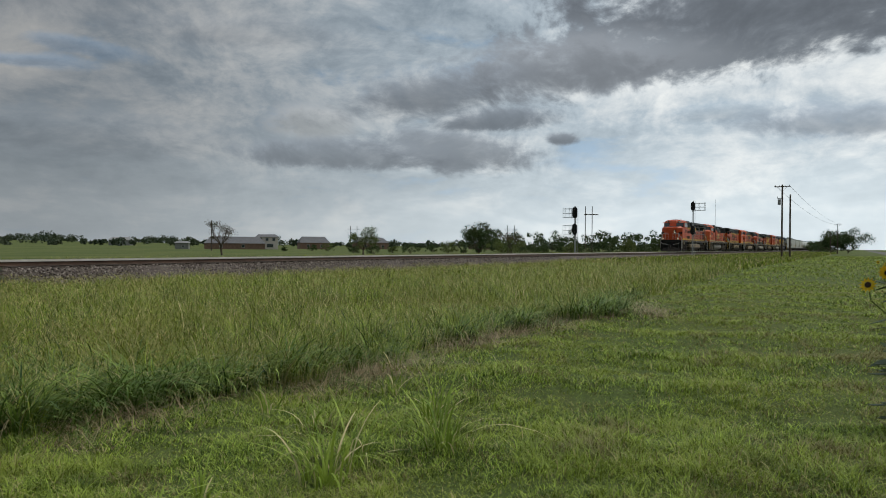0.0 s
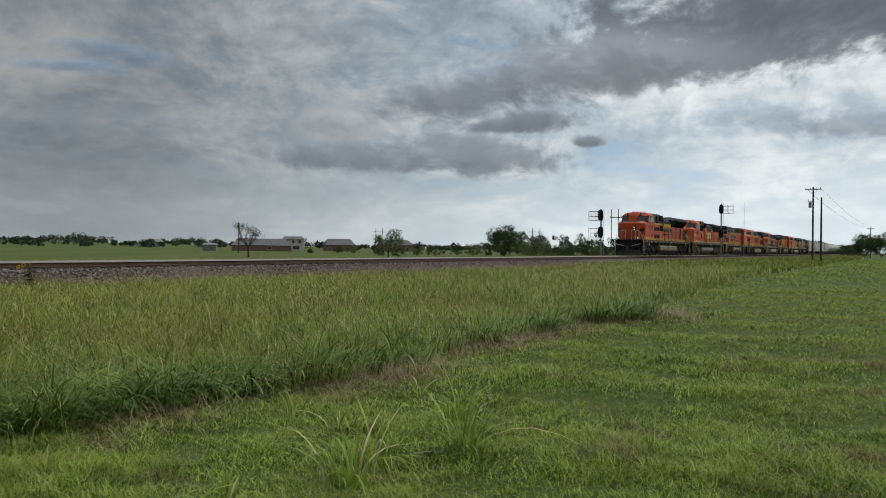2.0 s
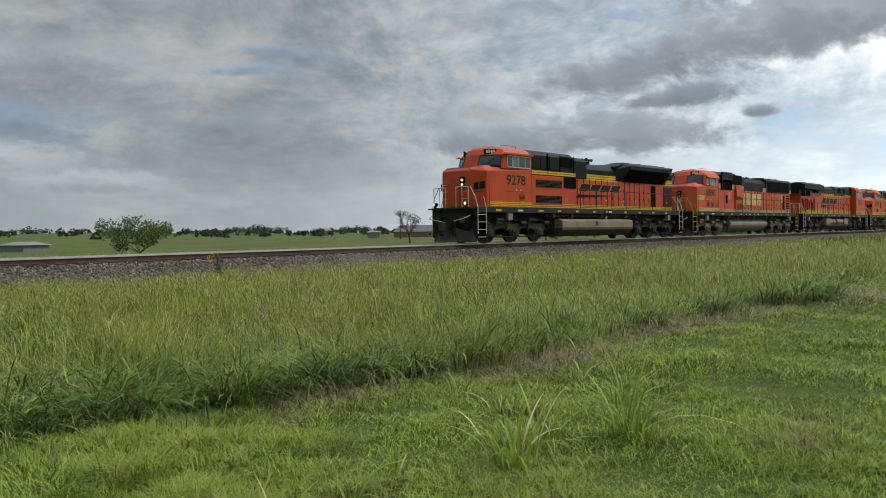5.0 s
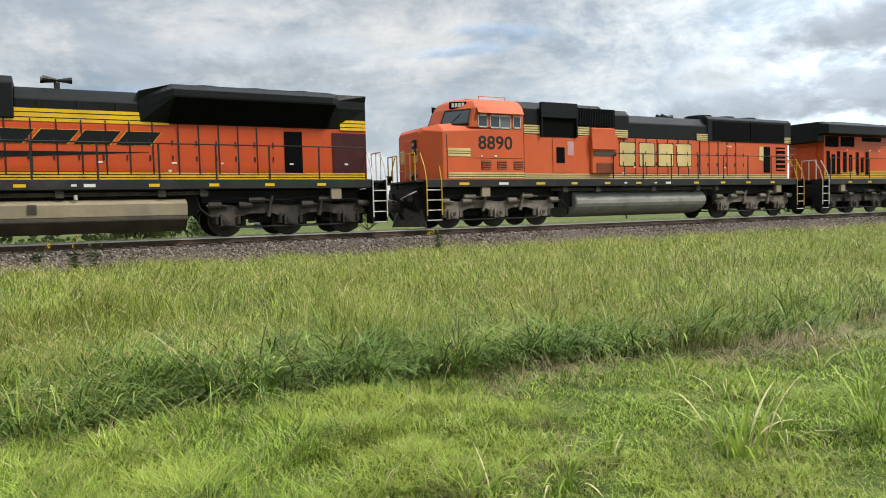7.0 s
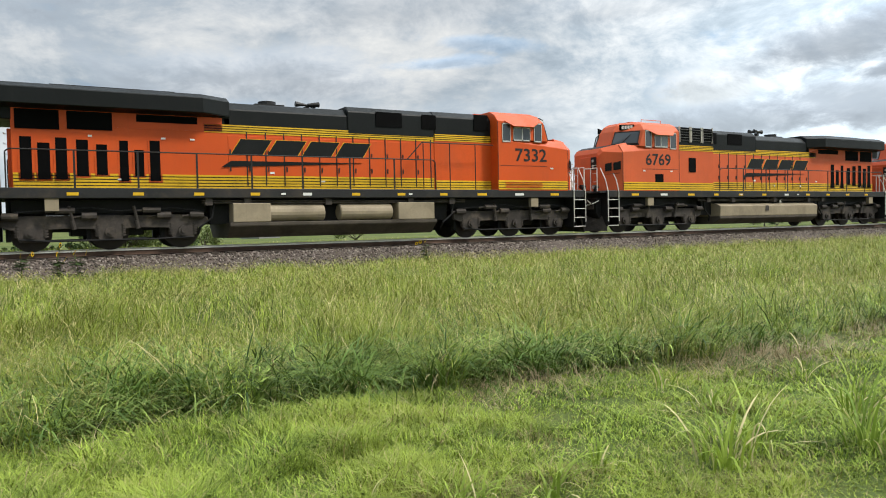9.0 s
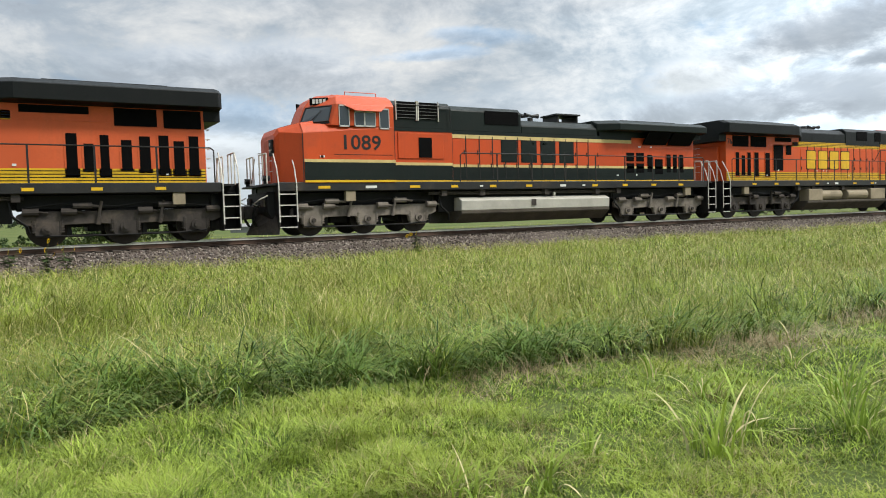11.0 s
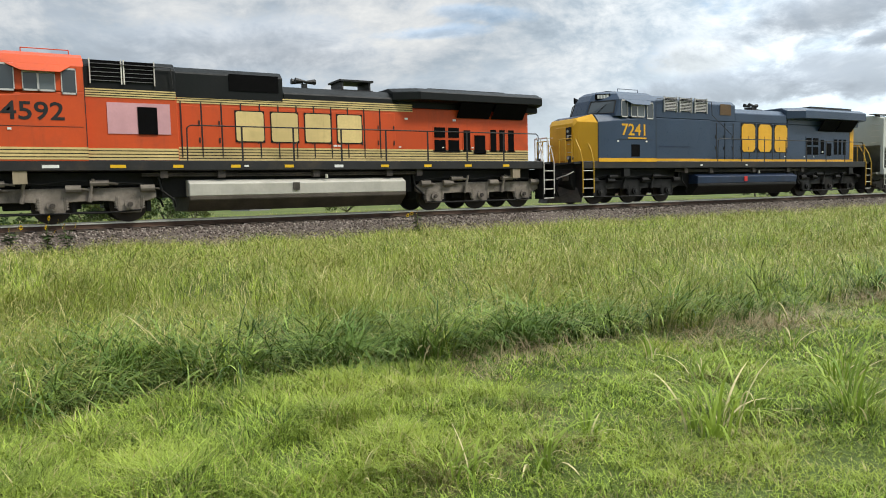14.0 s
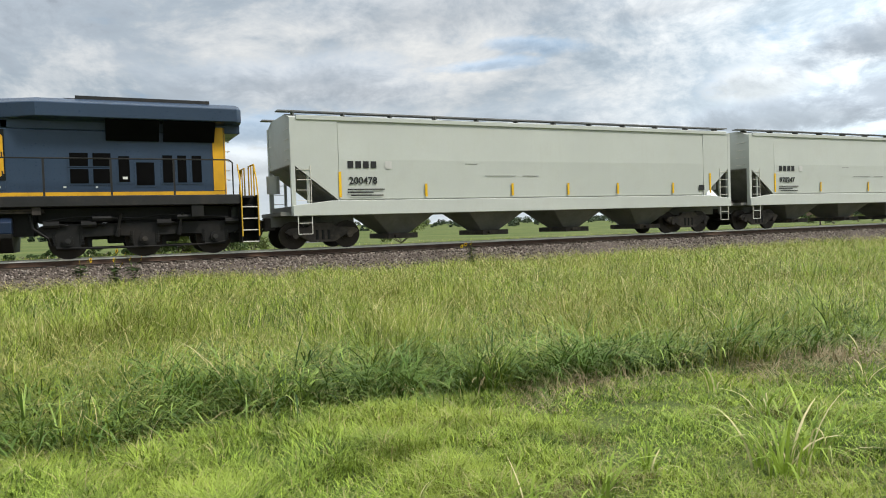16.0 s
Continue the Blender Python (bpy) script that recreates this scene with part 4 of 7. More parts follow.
def far_woods():
    """Low hazy woods along the horizon."""
    rng = np.random.default_rng(5)
    n = 900
    a = np.radians(rng.uniform(2, 125, n))
    d = rng.uniform(420, 1500, n)
    x, y = d * np.cos(a), d * np.sin(a)
    h = rng.uniform(3.5, 9.0, n) * (0.6 + 0.5 * np.sin(a * 23) ** 2)
    c = np.stack([x, y, ground_z(x, y) + h * 0.45], -1)
    c = np.repeat(c, 3, 0) + rng.normal(0, 1, (n * 3, 3)) * np.repeat(np.stack([h * 0.6, h * 0.6, h * 0.15], -1), 3, 0)
    v, f = leaf_cloud(rng, c, np.repeat(h * 0.42, 3), 44, 0.8)
    tagged(quick_mesh("distant_woods", v, f, FAR_LEAF), "hazy line of far low woods", "woods", kind="stuff")


far_woods()


def house(x, y, w, d, h, roof_h, turn, wall, roof_mat, label, windows=(), name="house", category="house"):
    z = float(ground_z(np.array(float(x)), np.array(float(y))))
    root = tagged(empty(name, pose(x, y, z - 0.2, 0, 0, turn)), label, category)
    bm = bmesh.new()
    box(bm, -w / 2, w / 2, -d / 2, d / 2, 0, h)
    part("wall", bm, wall, root)
    bm = bmesh.new()
    e = 0.4
    rings(bm, [[(-w / 2 - e, -d / 2 - e, h), (w / 2 + e, -d / 2 - e, h), (w / 2 + e, d / 2 + e, h), (-w / 2 - e, d / 2 + e, h)],
               [(-w / 2 + w * 0.1, -0.05, h + roof_h), (w / 2 - w * 0.1, -0.05, h + roof_h), (w / 2 - w * 0.1, 0.05, h + roof_h), (-w / 2 + w * 0.1, 0.05, h + roof_h)]])
    part("roof", bm, roof_mat, root)
    for wx, wz, ww, wh in windows:
        bm = bmesh.new()
        box(bm, wx - ww / 2, wx + ww / 2, -d / 2 - 0.08, -d / 2 + 0.05, wz, wz + wh)
        win = part("window", bm, TRIM, root)
        bm = bmesh.new()
        box(bm, wx - ww / 2 + 0.1, wx + ww / 2 - 0.1, -d / 2 - 0.10, -d / 2 - 0.082, wz + 0.1, wz + wh - 0.1)
        part("pane", bm, WINDOW, win)


house(217, 207, 8.5, 8, 5.0, 1.2, -46, SIDING, SHINGLE, "pale two-storey house with a low grey roof", [(-2.6, 3.4, 1.2, 1.4), (0, 3.4, 1.2, 1.4), (2.6, 3.4, 1.2, 1.4), (1.2, 0.9, 2.6, 1.5)])
house(200, 207, 22, 9, 2.4, 2.6, -46, BRICKWORK, SHINGLE, "long low house under a broad grey shingle roof", [(-5, 0.8, 1.2, 1.2), (3, 0.8, 1.2, 1.2)])
house(255, 215, 13, 9, 3.0, 2.8, -40, BRICKWORK, SHINGLE, "brown brick house with a hipped roof", [(-3, 0.9, 1.2, 1.3), (3, 0.9, 1.2, 1.3)])
house(295, 212, 16, 9, 3.4, 2.6, -35, BRICKWORK, SHINGLE, "far brown house among shrubs", [(-4, 0.9, 1.3, 1.3), (1, 0.9, 1.3, 1.3), (5, 0.9, 1.3, 1.3)])
house(390, 195, 18, 10, 3.4, 3.0, -30, BRICKWORK, SHINGLE, "far dark-roofed house beside trees", [(-4, 0.9, 1.3, 1.3), (4, 0.9, 1.3, 1.3)])
house(294, 404, 13, 8, 3.6, 1.8, -50, METAL_ROOF, METAL_ROOF, "pale metal barn on the low hill", [(-2, 0.3, 3, 2.4)], name="barn", category="barn")
house(175, 207, 4.5, 3, 2.4, 0.6, -50, METAL_ROOF, METAL_ROOF, "small white shed in the field", [(0.5, 0.8, 0.8, 0.8)], name="shed", category="shed")
house(34, 122, 6, 4, 1.2, 0.5, -75, METAL_ROOF, METAL_ROOF, "long pale metal building behind shrubs", [], name="shed", category="shed")
house(13.5, 118, 6, 4, 1.6, 0.6, -80, METAL_ROOF, SHINGLE, "low pale shed far off in the field", [(0.5, 0.4, 1.0, 0.8)], name="shed", category="shed")


def signal_mast(x, y, side, height, heads):
    z = float(ground_z(np.array(float(x)), np.array(float(y))))
    root = tagged(empty("railway_signal", pose(x, y, z)), "black-hooded colour-light railway signal on a steel mast with ladder", "railway signal", group="railway signals")
    top = height + 1.6 - z - 0.0
    bm = bmesh.new()
    rod(bm, (0, 0, 0), (0, 0, top), 0.075, 10)
    box(bm, -0.2, 0.2, -0.2, 0.2, 0, 0.25)
    part("mast", bm, GALV, root)
    for zz in heads:
        hz = zz + 1.6 - z
        bm = bmesh.new()
        n = 14
        prof = [(0.30 * math.cos(t), 0.36 * math.sin(t) + (0.28 if math.sin(t) > 0 else -0.28)) for t in [k * 2 * math.pi / n + 0.22 for k in range(n)]]
        rings(bm, [[(-0.22, a, hz + b) for a, b in prof], [(-0.16, a, hz + b) for a, b in prof]])
        head = part("signal_head", bm, SIGNAL_BLACK, root, "black oval signal head with hoods")
        for k in (-0.3, 0, 0.3):
            bm = bmesh.new()
            rod(bm, (-0.22, 0, hz + k), (-0.45, 0, hz + k - 0.02), 0.11, 10)
            part("hood", bm, SIGNAL_BLACK, head)
        bm = bmesh.new()
        box(bm, -0.14, 0.02, -0.14, 0.14, hz - 0.35, hz + 0.35)
        part("lamp_box", bm, SIGNAL_BLACK, head)
        # access cage
        bm = bmesh.new()
        w = side * 1.5
        for q in (-0.55, -0.1, 0.45):
            pipe(bm, [(0.1, 0.1 * side, hz + q), (0.1, w, hz + q)], 0.022, 5)
            pipe(bm, [(0.8, 0.1 * side, hz + q), (0.8, w, hz + q), (0.1, w, hz + q)], 0.022, 5)
        for a in (0.12 * side, w * 0.5, w):
            pipe(bm, [(0.1, a, hz - 0.6), (0.1, a, hz + 0.55)], 0.022, 5)
            pipe(bm, [(0.8, a, hz - 0.6), (0.8, a, hz + 0.55)], 0.022, 5)
        part("platform_cage", bm, GALV, root)
    bm = bmesh.new()
    for s in (-0.2, 0.2):
        pipe(bm, [(0.3, s, 0), (0.3, s, top)], 0.018, 5)
    for k in range(int(top / 0.3)):
        pipe(bm, [(0.3, -0.2, 0.3 * k + 0.2), (0.3, 0.2, 0.3 * k + 0.2)], 0.012, 4)
    part("ladder", bm, GALV, root)


signal_mast(78.3, 27.9, 1, 4.6, (3.9, 2.0))
signal_mast(106.5, 20.5, -1, 6.7, (5.9, 2.5))


def pole(x, y, height, label, arm=True, name="utility_pole"):
    z = float(ground_z(np.array(float(x)), np.array(float(y))))
    root = tagged(empty(name, pose(x, y, z)), label, "utility pole")
    bm = bmesh.new()
    rod(bm, (0, 0, -0.2), (0, 0, height), 0.17, 10, 0.12)
    part("shaft", bm, POLE, root)
    if arm:
        bm = bmesh.new()
        box(bm, -0.06, 0.06, -1.2, 1.2, height - 0.42, height - 0.28)
        arm_o = part("crossarm", bm, POLE, root)
        bm = bmesh.new()
        for s in (-1, 1):
            rod(bm, (0, s * 0.75, height - 0.35), (0, 0.02 * s, height - 1.1), 0.02, 5)
        part("brace", bm, GALV, arm_o)
        for s in (-1.05, -0.4, 0.4, 1.05):
            bm = bmesh.new()
            rod(bm, (0, s, height - 0.28), (0, s, height - 0.05), 0.05, 7, 0.03)
            part("insulator", bm, SIGNAL_BLACK, arm_o)
        bm = bmesh.new()
        rod(bm, (-0.05, 0.42, height - 3.3), (-0.05, 0.42, height - 2.4), 0.24, 12)
        part("transformer", bm, GALV, root)
        bm = bmesh.new()
        box(bm, -0.05, 0.05, 0.05, 0.75, height - 2.3, height - 2.2)
        rod(bm, (0, 0.7, height - 2.2), (0, 0.7, height - 1.95), 0.05, 6)
        part("bracket", bm, GALV, root)
    return root


pole(129.5, 11.0, 12.0, "weathered timber utility pole with crossarm and transformer")
pole(128, 9.7, 10.3, "weathered bare timber pole beside the line", arm=False)
pole(300, 7.0, 11.0, "far timber utility pole beside the road")
pole(292, 9.0, 8.0, "far bare timber pole", arm=False)
pole(150, 165, 9.0, "slender grey pole on the field edge", arm=False)
bm = bmesh.new()
rod(bm, (0, 0, 0), (0, 0, 9.5), 0.035, 6, 0.015)
part("radio_mast", bm, GALV, None, "thin steel radio mast beside the signal").matrix_basis = pose(126.5, 20.8, 0.2)
bpy.data.objects["radio_mast"]["category"] = "mast"
for k, (az, d) in enumerate([(24.6, 700), (37.0, 800), (18.4, 90)]):
    hh = 22.0 if d > 300 else 6.2
    x, y = d * math.cos(radians(az)), d * math.sin(radians(az))
    z = float(ground_z(np.array(x), np.array(y)))
    root = tagged(empty("transmission_pole" if d > 300 else "line_pole", pose(x, y, z, 0, 0, az)), "H-frame timber power pole with a crossbar" if d > 300 else "braced timber line pole with a crossbar", "power pole")
    for s in ((-0.16, 0.16) if d > 300 else (-0.02, 0.11)):
        bm = bmesh.new()
        rod(bm, (0, s * hh, 0), (0, s * hh, hh), 0.012 * hh + 0.05 if d > 300 else 0.045, 8)
        part("leg", bm, POLE, root)
    bm = bmesh.new()
    w = 0.3 if d > 300 else 0.14
    box(bm, -0.1, 0.1, -w * hh, w * hh, hh * 0.83, hh * 0.83 + 0.012 * hh + 0.03)
    part("crossbar", bm, POLE, root)
# road along the strip's far end
bm = bmesh.new()
v = [bm.verts.new(p) for p in ((40, -13.5, 0.03), (4000, -13.5, -0.1), (4000, -6.5, -0.1), (40, -6.5, 0.03))]
bm.faces.new(v)
tagged(part("road", bm, surface("grey_road_asphalt", (0.11, 0.105, 0.10), 0.85, vary=0.2, bump=0.3), None, "grey asphalt road beside the grass strip"), category="road", kind="structure")
# a wire run from the pole
bm = bmesh.new()
for s, dz in ((-1.05, -0.05), (1.05, -0.05)):
    pts = [(129.5 + (300 - 129.5) * k / 8, 11 + s + (7 - 11) * k / 8, 11.9 + (10.9 - 11.9) * k / 8 + dz - 4 * 1.4 * (k / 8) * (1 - k / 8)) for k in range(9)]
    pipe(bm, pts, 0.02, 4)
tagged(part("overhead_wires", bm, SIGNAL_BLACK, None, "thin black wires slung between the poles"), category="cable")

# ---- train ----
WHEELS = []       # wheelset, place along its vehicle, radius, sense of turning


def wheelset(truck, x, r):
    bm = bmesh.new()
    for s in (-0.75, 0.75):
        rod(bm, (0, s - 0.065, 0), (0, s + 0.065, 0), r, 28)
        rod(bm, (0, s + (-0.085 if s < 0 else 0.085), 0), (0, s, 0), r * 0.45, 16)
        box(bm, r * 0.55, r * 0.72, s - 0.072, s + 0.072, -0.05, 0.05)
        box(bm, -r * 0.72, -r * 0.55, s - 0.072, s + 0.072, -0.05, 0.05)
    rod(bm, (0, -1.0, 0), (0, 1.0, 0), 0.09, 10)
    ob = part("wheelset", bm, WHEEL, truck)
    ob.matrix_basis = pose(x, 0, r)
    WHEELS.append((ob, x, r))
    return ob


def loco_truck(root, xs, mat, ge):
    x0, x1 = xs[0], xs[-1]
    c = xs[1]
    bm = bmesh.new()
    box(bm, c - 0.5, c + 0.5, -0.9, 0.9, 0.75, 1.25)
    box(bm, x0 - 0.3, x1 + 0.3, -0.5, 0.5, 0.55, 0.9)
    truck = part("truck", bm, BLACK, root, "grimy three-axle power truck")
    for x in xs:
        wheelset(truck, x, 0.53)
    for s in (-1, 1):
        y0, y1 = s * 0.98, s * 1.14
        bm = bmesh.new()
        if ge:
            pts = [(x0 - 0.75, 0.92), (x0 - 0.55, 1.02), (x1 + 0.55, 1.02), (x1 + 0.75, 0.92), (x1 + 0.75, 0.72), (x1 + 0.5, 0.62)]
            for a in xs[::-1]:
                pts += [(a + 0.42, 0.62), (a + 0.3, 0.28), (a - 0.3, 0.28), (a - 0.42, 0.62)]
                if a > x0:
                    pts += [(a - 0.7, 0.64), (a - 1.0, 0.64)]
            pts += [(x0 - 0.5, 0.62), (x0 - 0.75, 0.72)]
        else:
            pts = [(x0 - 0.55, 0.82), (x0 - 0.3, 1.0), (x0 + 0.5, 0.98), (x0 + 0.9, 1.08), (c, 0.96), (x1 - 0.9, 1.08), (x1 - 0.5, 0.98), (x1 + 0.3, 1.0), (x1 + 0.6, 0.82), (x1 + 0.6, 0.66), (x1 + 0.35, 0.62), (x1 - 0.35, 0.62), (x1 - 0.7, 0.72), (c + 0.6, 0.72), (c + 0.35, 0.62), (c - 0.35, 0.62), (c - 0.6, 0.72), (x0 + 0.7, 0.72), (x0 + 0.35, 0.62), (x0 - 0.35, 0.62), (x0 - 0.55, 0.66)]
        prism(bm, pts, min(y0, y1), max(y0, y1))
        part("side_frame", bm, mat, truck, bevel=0.015)
        for x in xs:
            bm = bmesh.new()
            if ge:
                rod(bm, (x, s * 1.1, 0.53), (x, s * 1.22, 0.53), 0.15, 14)
            else:
                box(bm, x - 0.22, x + 0.22, min(s * 1.0, s * 1.2), max(s * 1.0, s * 1.2), 0.36, 0.72)
                rod(bm, (x, s * 1.1, 0.53), (x, s * 1.25, 0.53), 0.14, 12)
            part("axle_box", bm, mat, truck)
        for x in (x0 + 0.55, c + 0.55, x1 + 0.5, x0 - 0.4):
            bm = bmesh.new()
            rod(bm, (x - 0.2, s * 1.2, 1.0), (x + 0.2, s * 1.2, 1.0), 0.11, 10)
            rod(bm, (x + 0.2, s * 1.2, 1.0), (x + 0.42, s * 1.2, 0.96), 0.03, 6)
            part("brake_cylinder", bm, mat, truck)
        for x in xs:
            for dx in (-0.34, 0.34):
                bm = bmesh.new()
                for q in range(5):
                    rod(bm, (x + dx, s * 1.08, 0.42 + q * 0.075), (x + dx, s * 1.08, 0.46 + q * 0.075), 0.085, 9)
                rod(bm, (x + dx, s * 1.08, 0.40), (x + dx, s * 1.08, 0.78), 0.05, 7)
                part("coil_spring", bm, mat, truck)
            bm = bmesh.new()
            rod(bm, (x, s * 1.2, 0.53), (x, s * 1.27, 0.53), 0.075, 10)
            part("bearing_cap", bm, TRUCK if mat is not BLACK else SILL, truck)
        for x in (c - 0.75, c + 0.95):
            bm = bmesh.new()
            rod(bm, (x, s * 1.2, 0.72), (x + 0.12, s * 1.3, 1.28), 0.045, 8)
            rod(bm, (x, s * 1.2, 0.62), (x + 0.05, s * 1.22, 0.86), 0.065, 8)
            part("damper", bm, mat, truck)
        bm = bmesh.new()
        pipe(bm, [(x0 - 0.5, s * 1.24, 1.12), (x0 + 0.3, s * 1.26, 1.22), (c - 0.2, s * 1.24, 1.14), (c + 0.5, s * 1.26, 1.24), (x1 + 0.4, s * 1.24, 1.12)], 0.022, 5)
        part("air_line", bm, BLACK, truck)
        bm = bmesh.new()
        pipe(bm, [(x0 - 0.3, s * 1.16, 0.33), (x0 + 0.7, s * 1.16, 0.3), (x1 - 0.5, s * 1.16, 0.3), (x1 + 0.3, s * 1.16, 0.36)], 0.028, 6)
        for x in xs:
            box(bm, x + 0.5, x + 0.62, min(s * 0.7, s * 0.9), max(s * 0.7, s * 0.9), 0.3, 0.85)
        part("brake_rigging", bm, BLACK, truck)
    return truck


def stairs(root, x0, x1, rail_mat):
    for s in (-1, 1):
        bm = bmesh.new()
        ya, yb = sorted((s * 0.98, s * 1.5))
        for x in (x0, x1 - 0.03):
            box(bm, x, x + 0.03, ya, yb, 0.30, 1.78)
        box(bm, x0, x1, min(s * 0.95, s * 0.98), max(s * 0.95, s * 0.98), 0.3, 1.78)
        st = part("stairwell", bm, BLACK, root)
        for k in range(4):
            z = 0.34 + k * 0.36
            bm = bmesh.new()
            box(bm, x0 + 0.03, x1 - 0.03, ya, yb, z - 0.02, z)
            part("step", bm, BLACK, st)
            bm = bmesh.new()
            box(bm, x0 + 0.03, x1 - 0.03, min(s * 1.5, s * 1.515), max(s * 1.5, s * 1.515), z - 0.025, z + 0.008)
            part("step_edge", bm, RAIL_WHITE, st)
        for x, lean in ((x0 + 0.02, 0.25), (x1 - 0.02, 0.25)):
            bm = bmesh.new()
            pipe(bm, [(x, s * 1.53, 0.5), (x, s * 1.53, 1.75), (x - 0.0, s * (1.53 - lean * 0.6), 2.25), (x, s * (1.5 - lean * 1.7), 2.75)], 0.022, 6)
            part("stair_rail", bm, rail_mat, root)


def side_rail(root, x0, x1, z=2.86, step=1.62, y=1.46):
    n = max(1, round((x1 - x0) / step))
    for s in (-1, 1):
        bm = bmesh.new()
        pipe(bm, [(x0, s * y, 1.8), (x0 + 0.02, s * y, z - 0.08), (x0 + 0.12, s * y, z), (x1 - 0.1, s * y, z), (x1, s * y, z - 0.08), (x1, s * y, 1.8)], 0.021, 6)
        rail = part("handrail", bm, RAILING, root)
        for k in range(1, n):
            x = x0 + (x1 - x0) * k / n
            bm = bmesh.new()
            box(bm, x - 0.028, x + 0.028, min(s * y, s * (y + 0.02)), max(s * y, s * (y + 0.02)), 1.62, z)
            part("handrail_post", bm, RAILING, rail)


def end_gear(root, x, d, mat=None, plow=True):
    """Coupler, hoses, plough and end rails; d: -1 at the front end, 1 at the rear."""
    bm = bmesh.new()
    box(bm, min(x, x + d * 0.55), max(x, x + d * 0.55), -0.12, 0.12, 0.72, 1.0)
    rings(bm, [[(x + d * 0.5, a, b) for a, b in ((-0.16, 0.62), (0.2, 0.62), (0.2, 1.08), (-0.16, 1.08))], [(x + d * 0.85, a, b) for a, b in ((-0.2, 0.64), (0.06, 0.64), (0.06, 1.06), (-0.2, 1.06))]])
    part("coupler", bm, TRUCK, root, bevel=0.03)
    for y in (-0.55, -0.4, 0.4, 0.55):
        bm = bmesh.new()
        pipe(bm, [(x, y, 1.15), (x + d * 0.25, y, 1.0), (x + d * 0.32, y, 0.6), (x + d * 0.2, y * 0.9, 0.38)], 0.03, 6)
        part("air_hose", bm, BLACK, root)
    bm = bmesh.new()
    prism(bm, [(x - d * 0.40, 0.62), (x - d * 0.12, 0.62), (x + d * 0.02, 0.85), (x + d * 0.02, 1.5), (x - d * 0.40, 1.5)], -1.1, 1.1)
    part("end_plate", bm, BLACK, root, bevel=0.02)
    if plow:
        bm = bmesh.new()
        slab(bm, [(x + d * 0.42, 0, 0.10), (x - d * 0.25, -1.45, 0.10), (x - d * 0.38, -1.38, 0.78), (x + d * 0.04, 0, 0.78)], 0.03)
        slab(bm, [(x + d * 0.42, 0, 0.10), (x - d * 0.25, 1.45, 0.10), (x - d * 0.38, 1.38, 0.78), (x + d * 0.04, 0, 0.78)], 0.03)
        part("snow_plough", bm, TRUCK, root)
        for s in (-1, 1):
            bm = bmesh.new()
            pipe(bm, [(x + d * 0.05, s * 0.35, 1.05), (x + d * 0.30, s * 0.5, 1.12), (x + d * 0.30, s * 1.2, 1.25), (x + d * 0.04, s * 1.3, 1.38)], 0.022, 6)
            part("uncoupling_lever", bm, RAIL_WHITE, root)
            bm = bmesh.new()
            box(bm, x + d * 0.03, x + d * 0.10, min(s * 0.62, s * 0.98), max(s * 0.62, s * 0.98), 1.02, 1.34)
            part("hose_bracket", bm, TRUCK, root, bevel=0.01)
    for s in (-1, 1):
        bm = bmesh.new()
        pipe(bm, [(x, s * 0.35, 1.75), (x, s * 0.35, 2.75), (x, s * 1.15, 2.75), (x, s * 1.15, 1.75)], 0.024, 6)
        rail = part("end_rail", bm, mat or RAIL_WHITE, root)
        bm = bmesh.new()
        pipe(bm, [(x, s * 0.75, 1.75), (x, s * 0.75, 2.75)], 0.02, 6)
        part("end_post", bm, mat or RAIL_WHITE, rail)


def pane_set(root, s, y, x0, x1, z0, z1, cuts, material=None):
    """Cab side window: trim, panes and bars."""
    bm = bmesh.new()
    ya, yb = sorted((s * (y - 0.01), s * (y + 0.025)))
    t = 0.05
    box(bm, x0, x1, ya, yb, z1 - t, z1)
    box(bm, x0, x1, ya, yb, z0, z0 + t)
    xs = [x0] + list(cuts) + [x1]
    for x in xs:
        box(bm, max(x0, x - t / 2), min(x1, x + t / 2), ya, yb, z0, z1)
    win = part("side_window", bm, TRIM, root, "aluminium-framed sliding cab window")
    for k, (a, b) in enumerate(zip(xs, xs[1:])):
        bm = bmesh.new()
        box(bm, a + 0.02, b - 0.02, min(s * y, s * (y + 0.012)), max(s * y, s * (y + 0.012)), z0 + 0.02, z1 - 0.02)
        part("pane", bm, WINDOW_SHEEN if k == 1 else WINDOW, win)


def plate(root, name, s, y, x0, x1, z0, z1, mat, thick=0.012, parent=None, label="", bevel=0):
    bm = bmesh.new()
    box(bm, x0, x1, min(s * y, s * (y + thick)), max(s * y, s * (y + thick)), z0, z1)
    return part(name, bm, mat, parent or root, label, bevel=bevel)


def louvre(root, s, y, x0, x1, z0, z1, n, mat, back=None):
    g = plate(root, "grille", s, y, x0, x1, z0, z1, back or MESH_SHADE_BLACK, 0.01)
    h = (z1 - z0) / n
    bm = bmesh.new()
    for k in range(n):
        box(bm, x0 + 0.02, x1 - 0.02, min(s * y, s * (y + 0.03)), max(s * y, s * (y + 0.03)), z0 + h * (k + 0.3), z0 + h * (k + 0.62))
    part("slats", bm, mat, g)


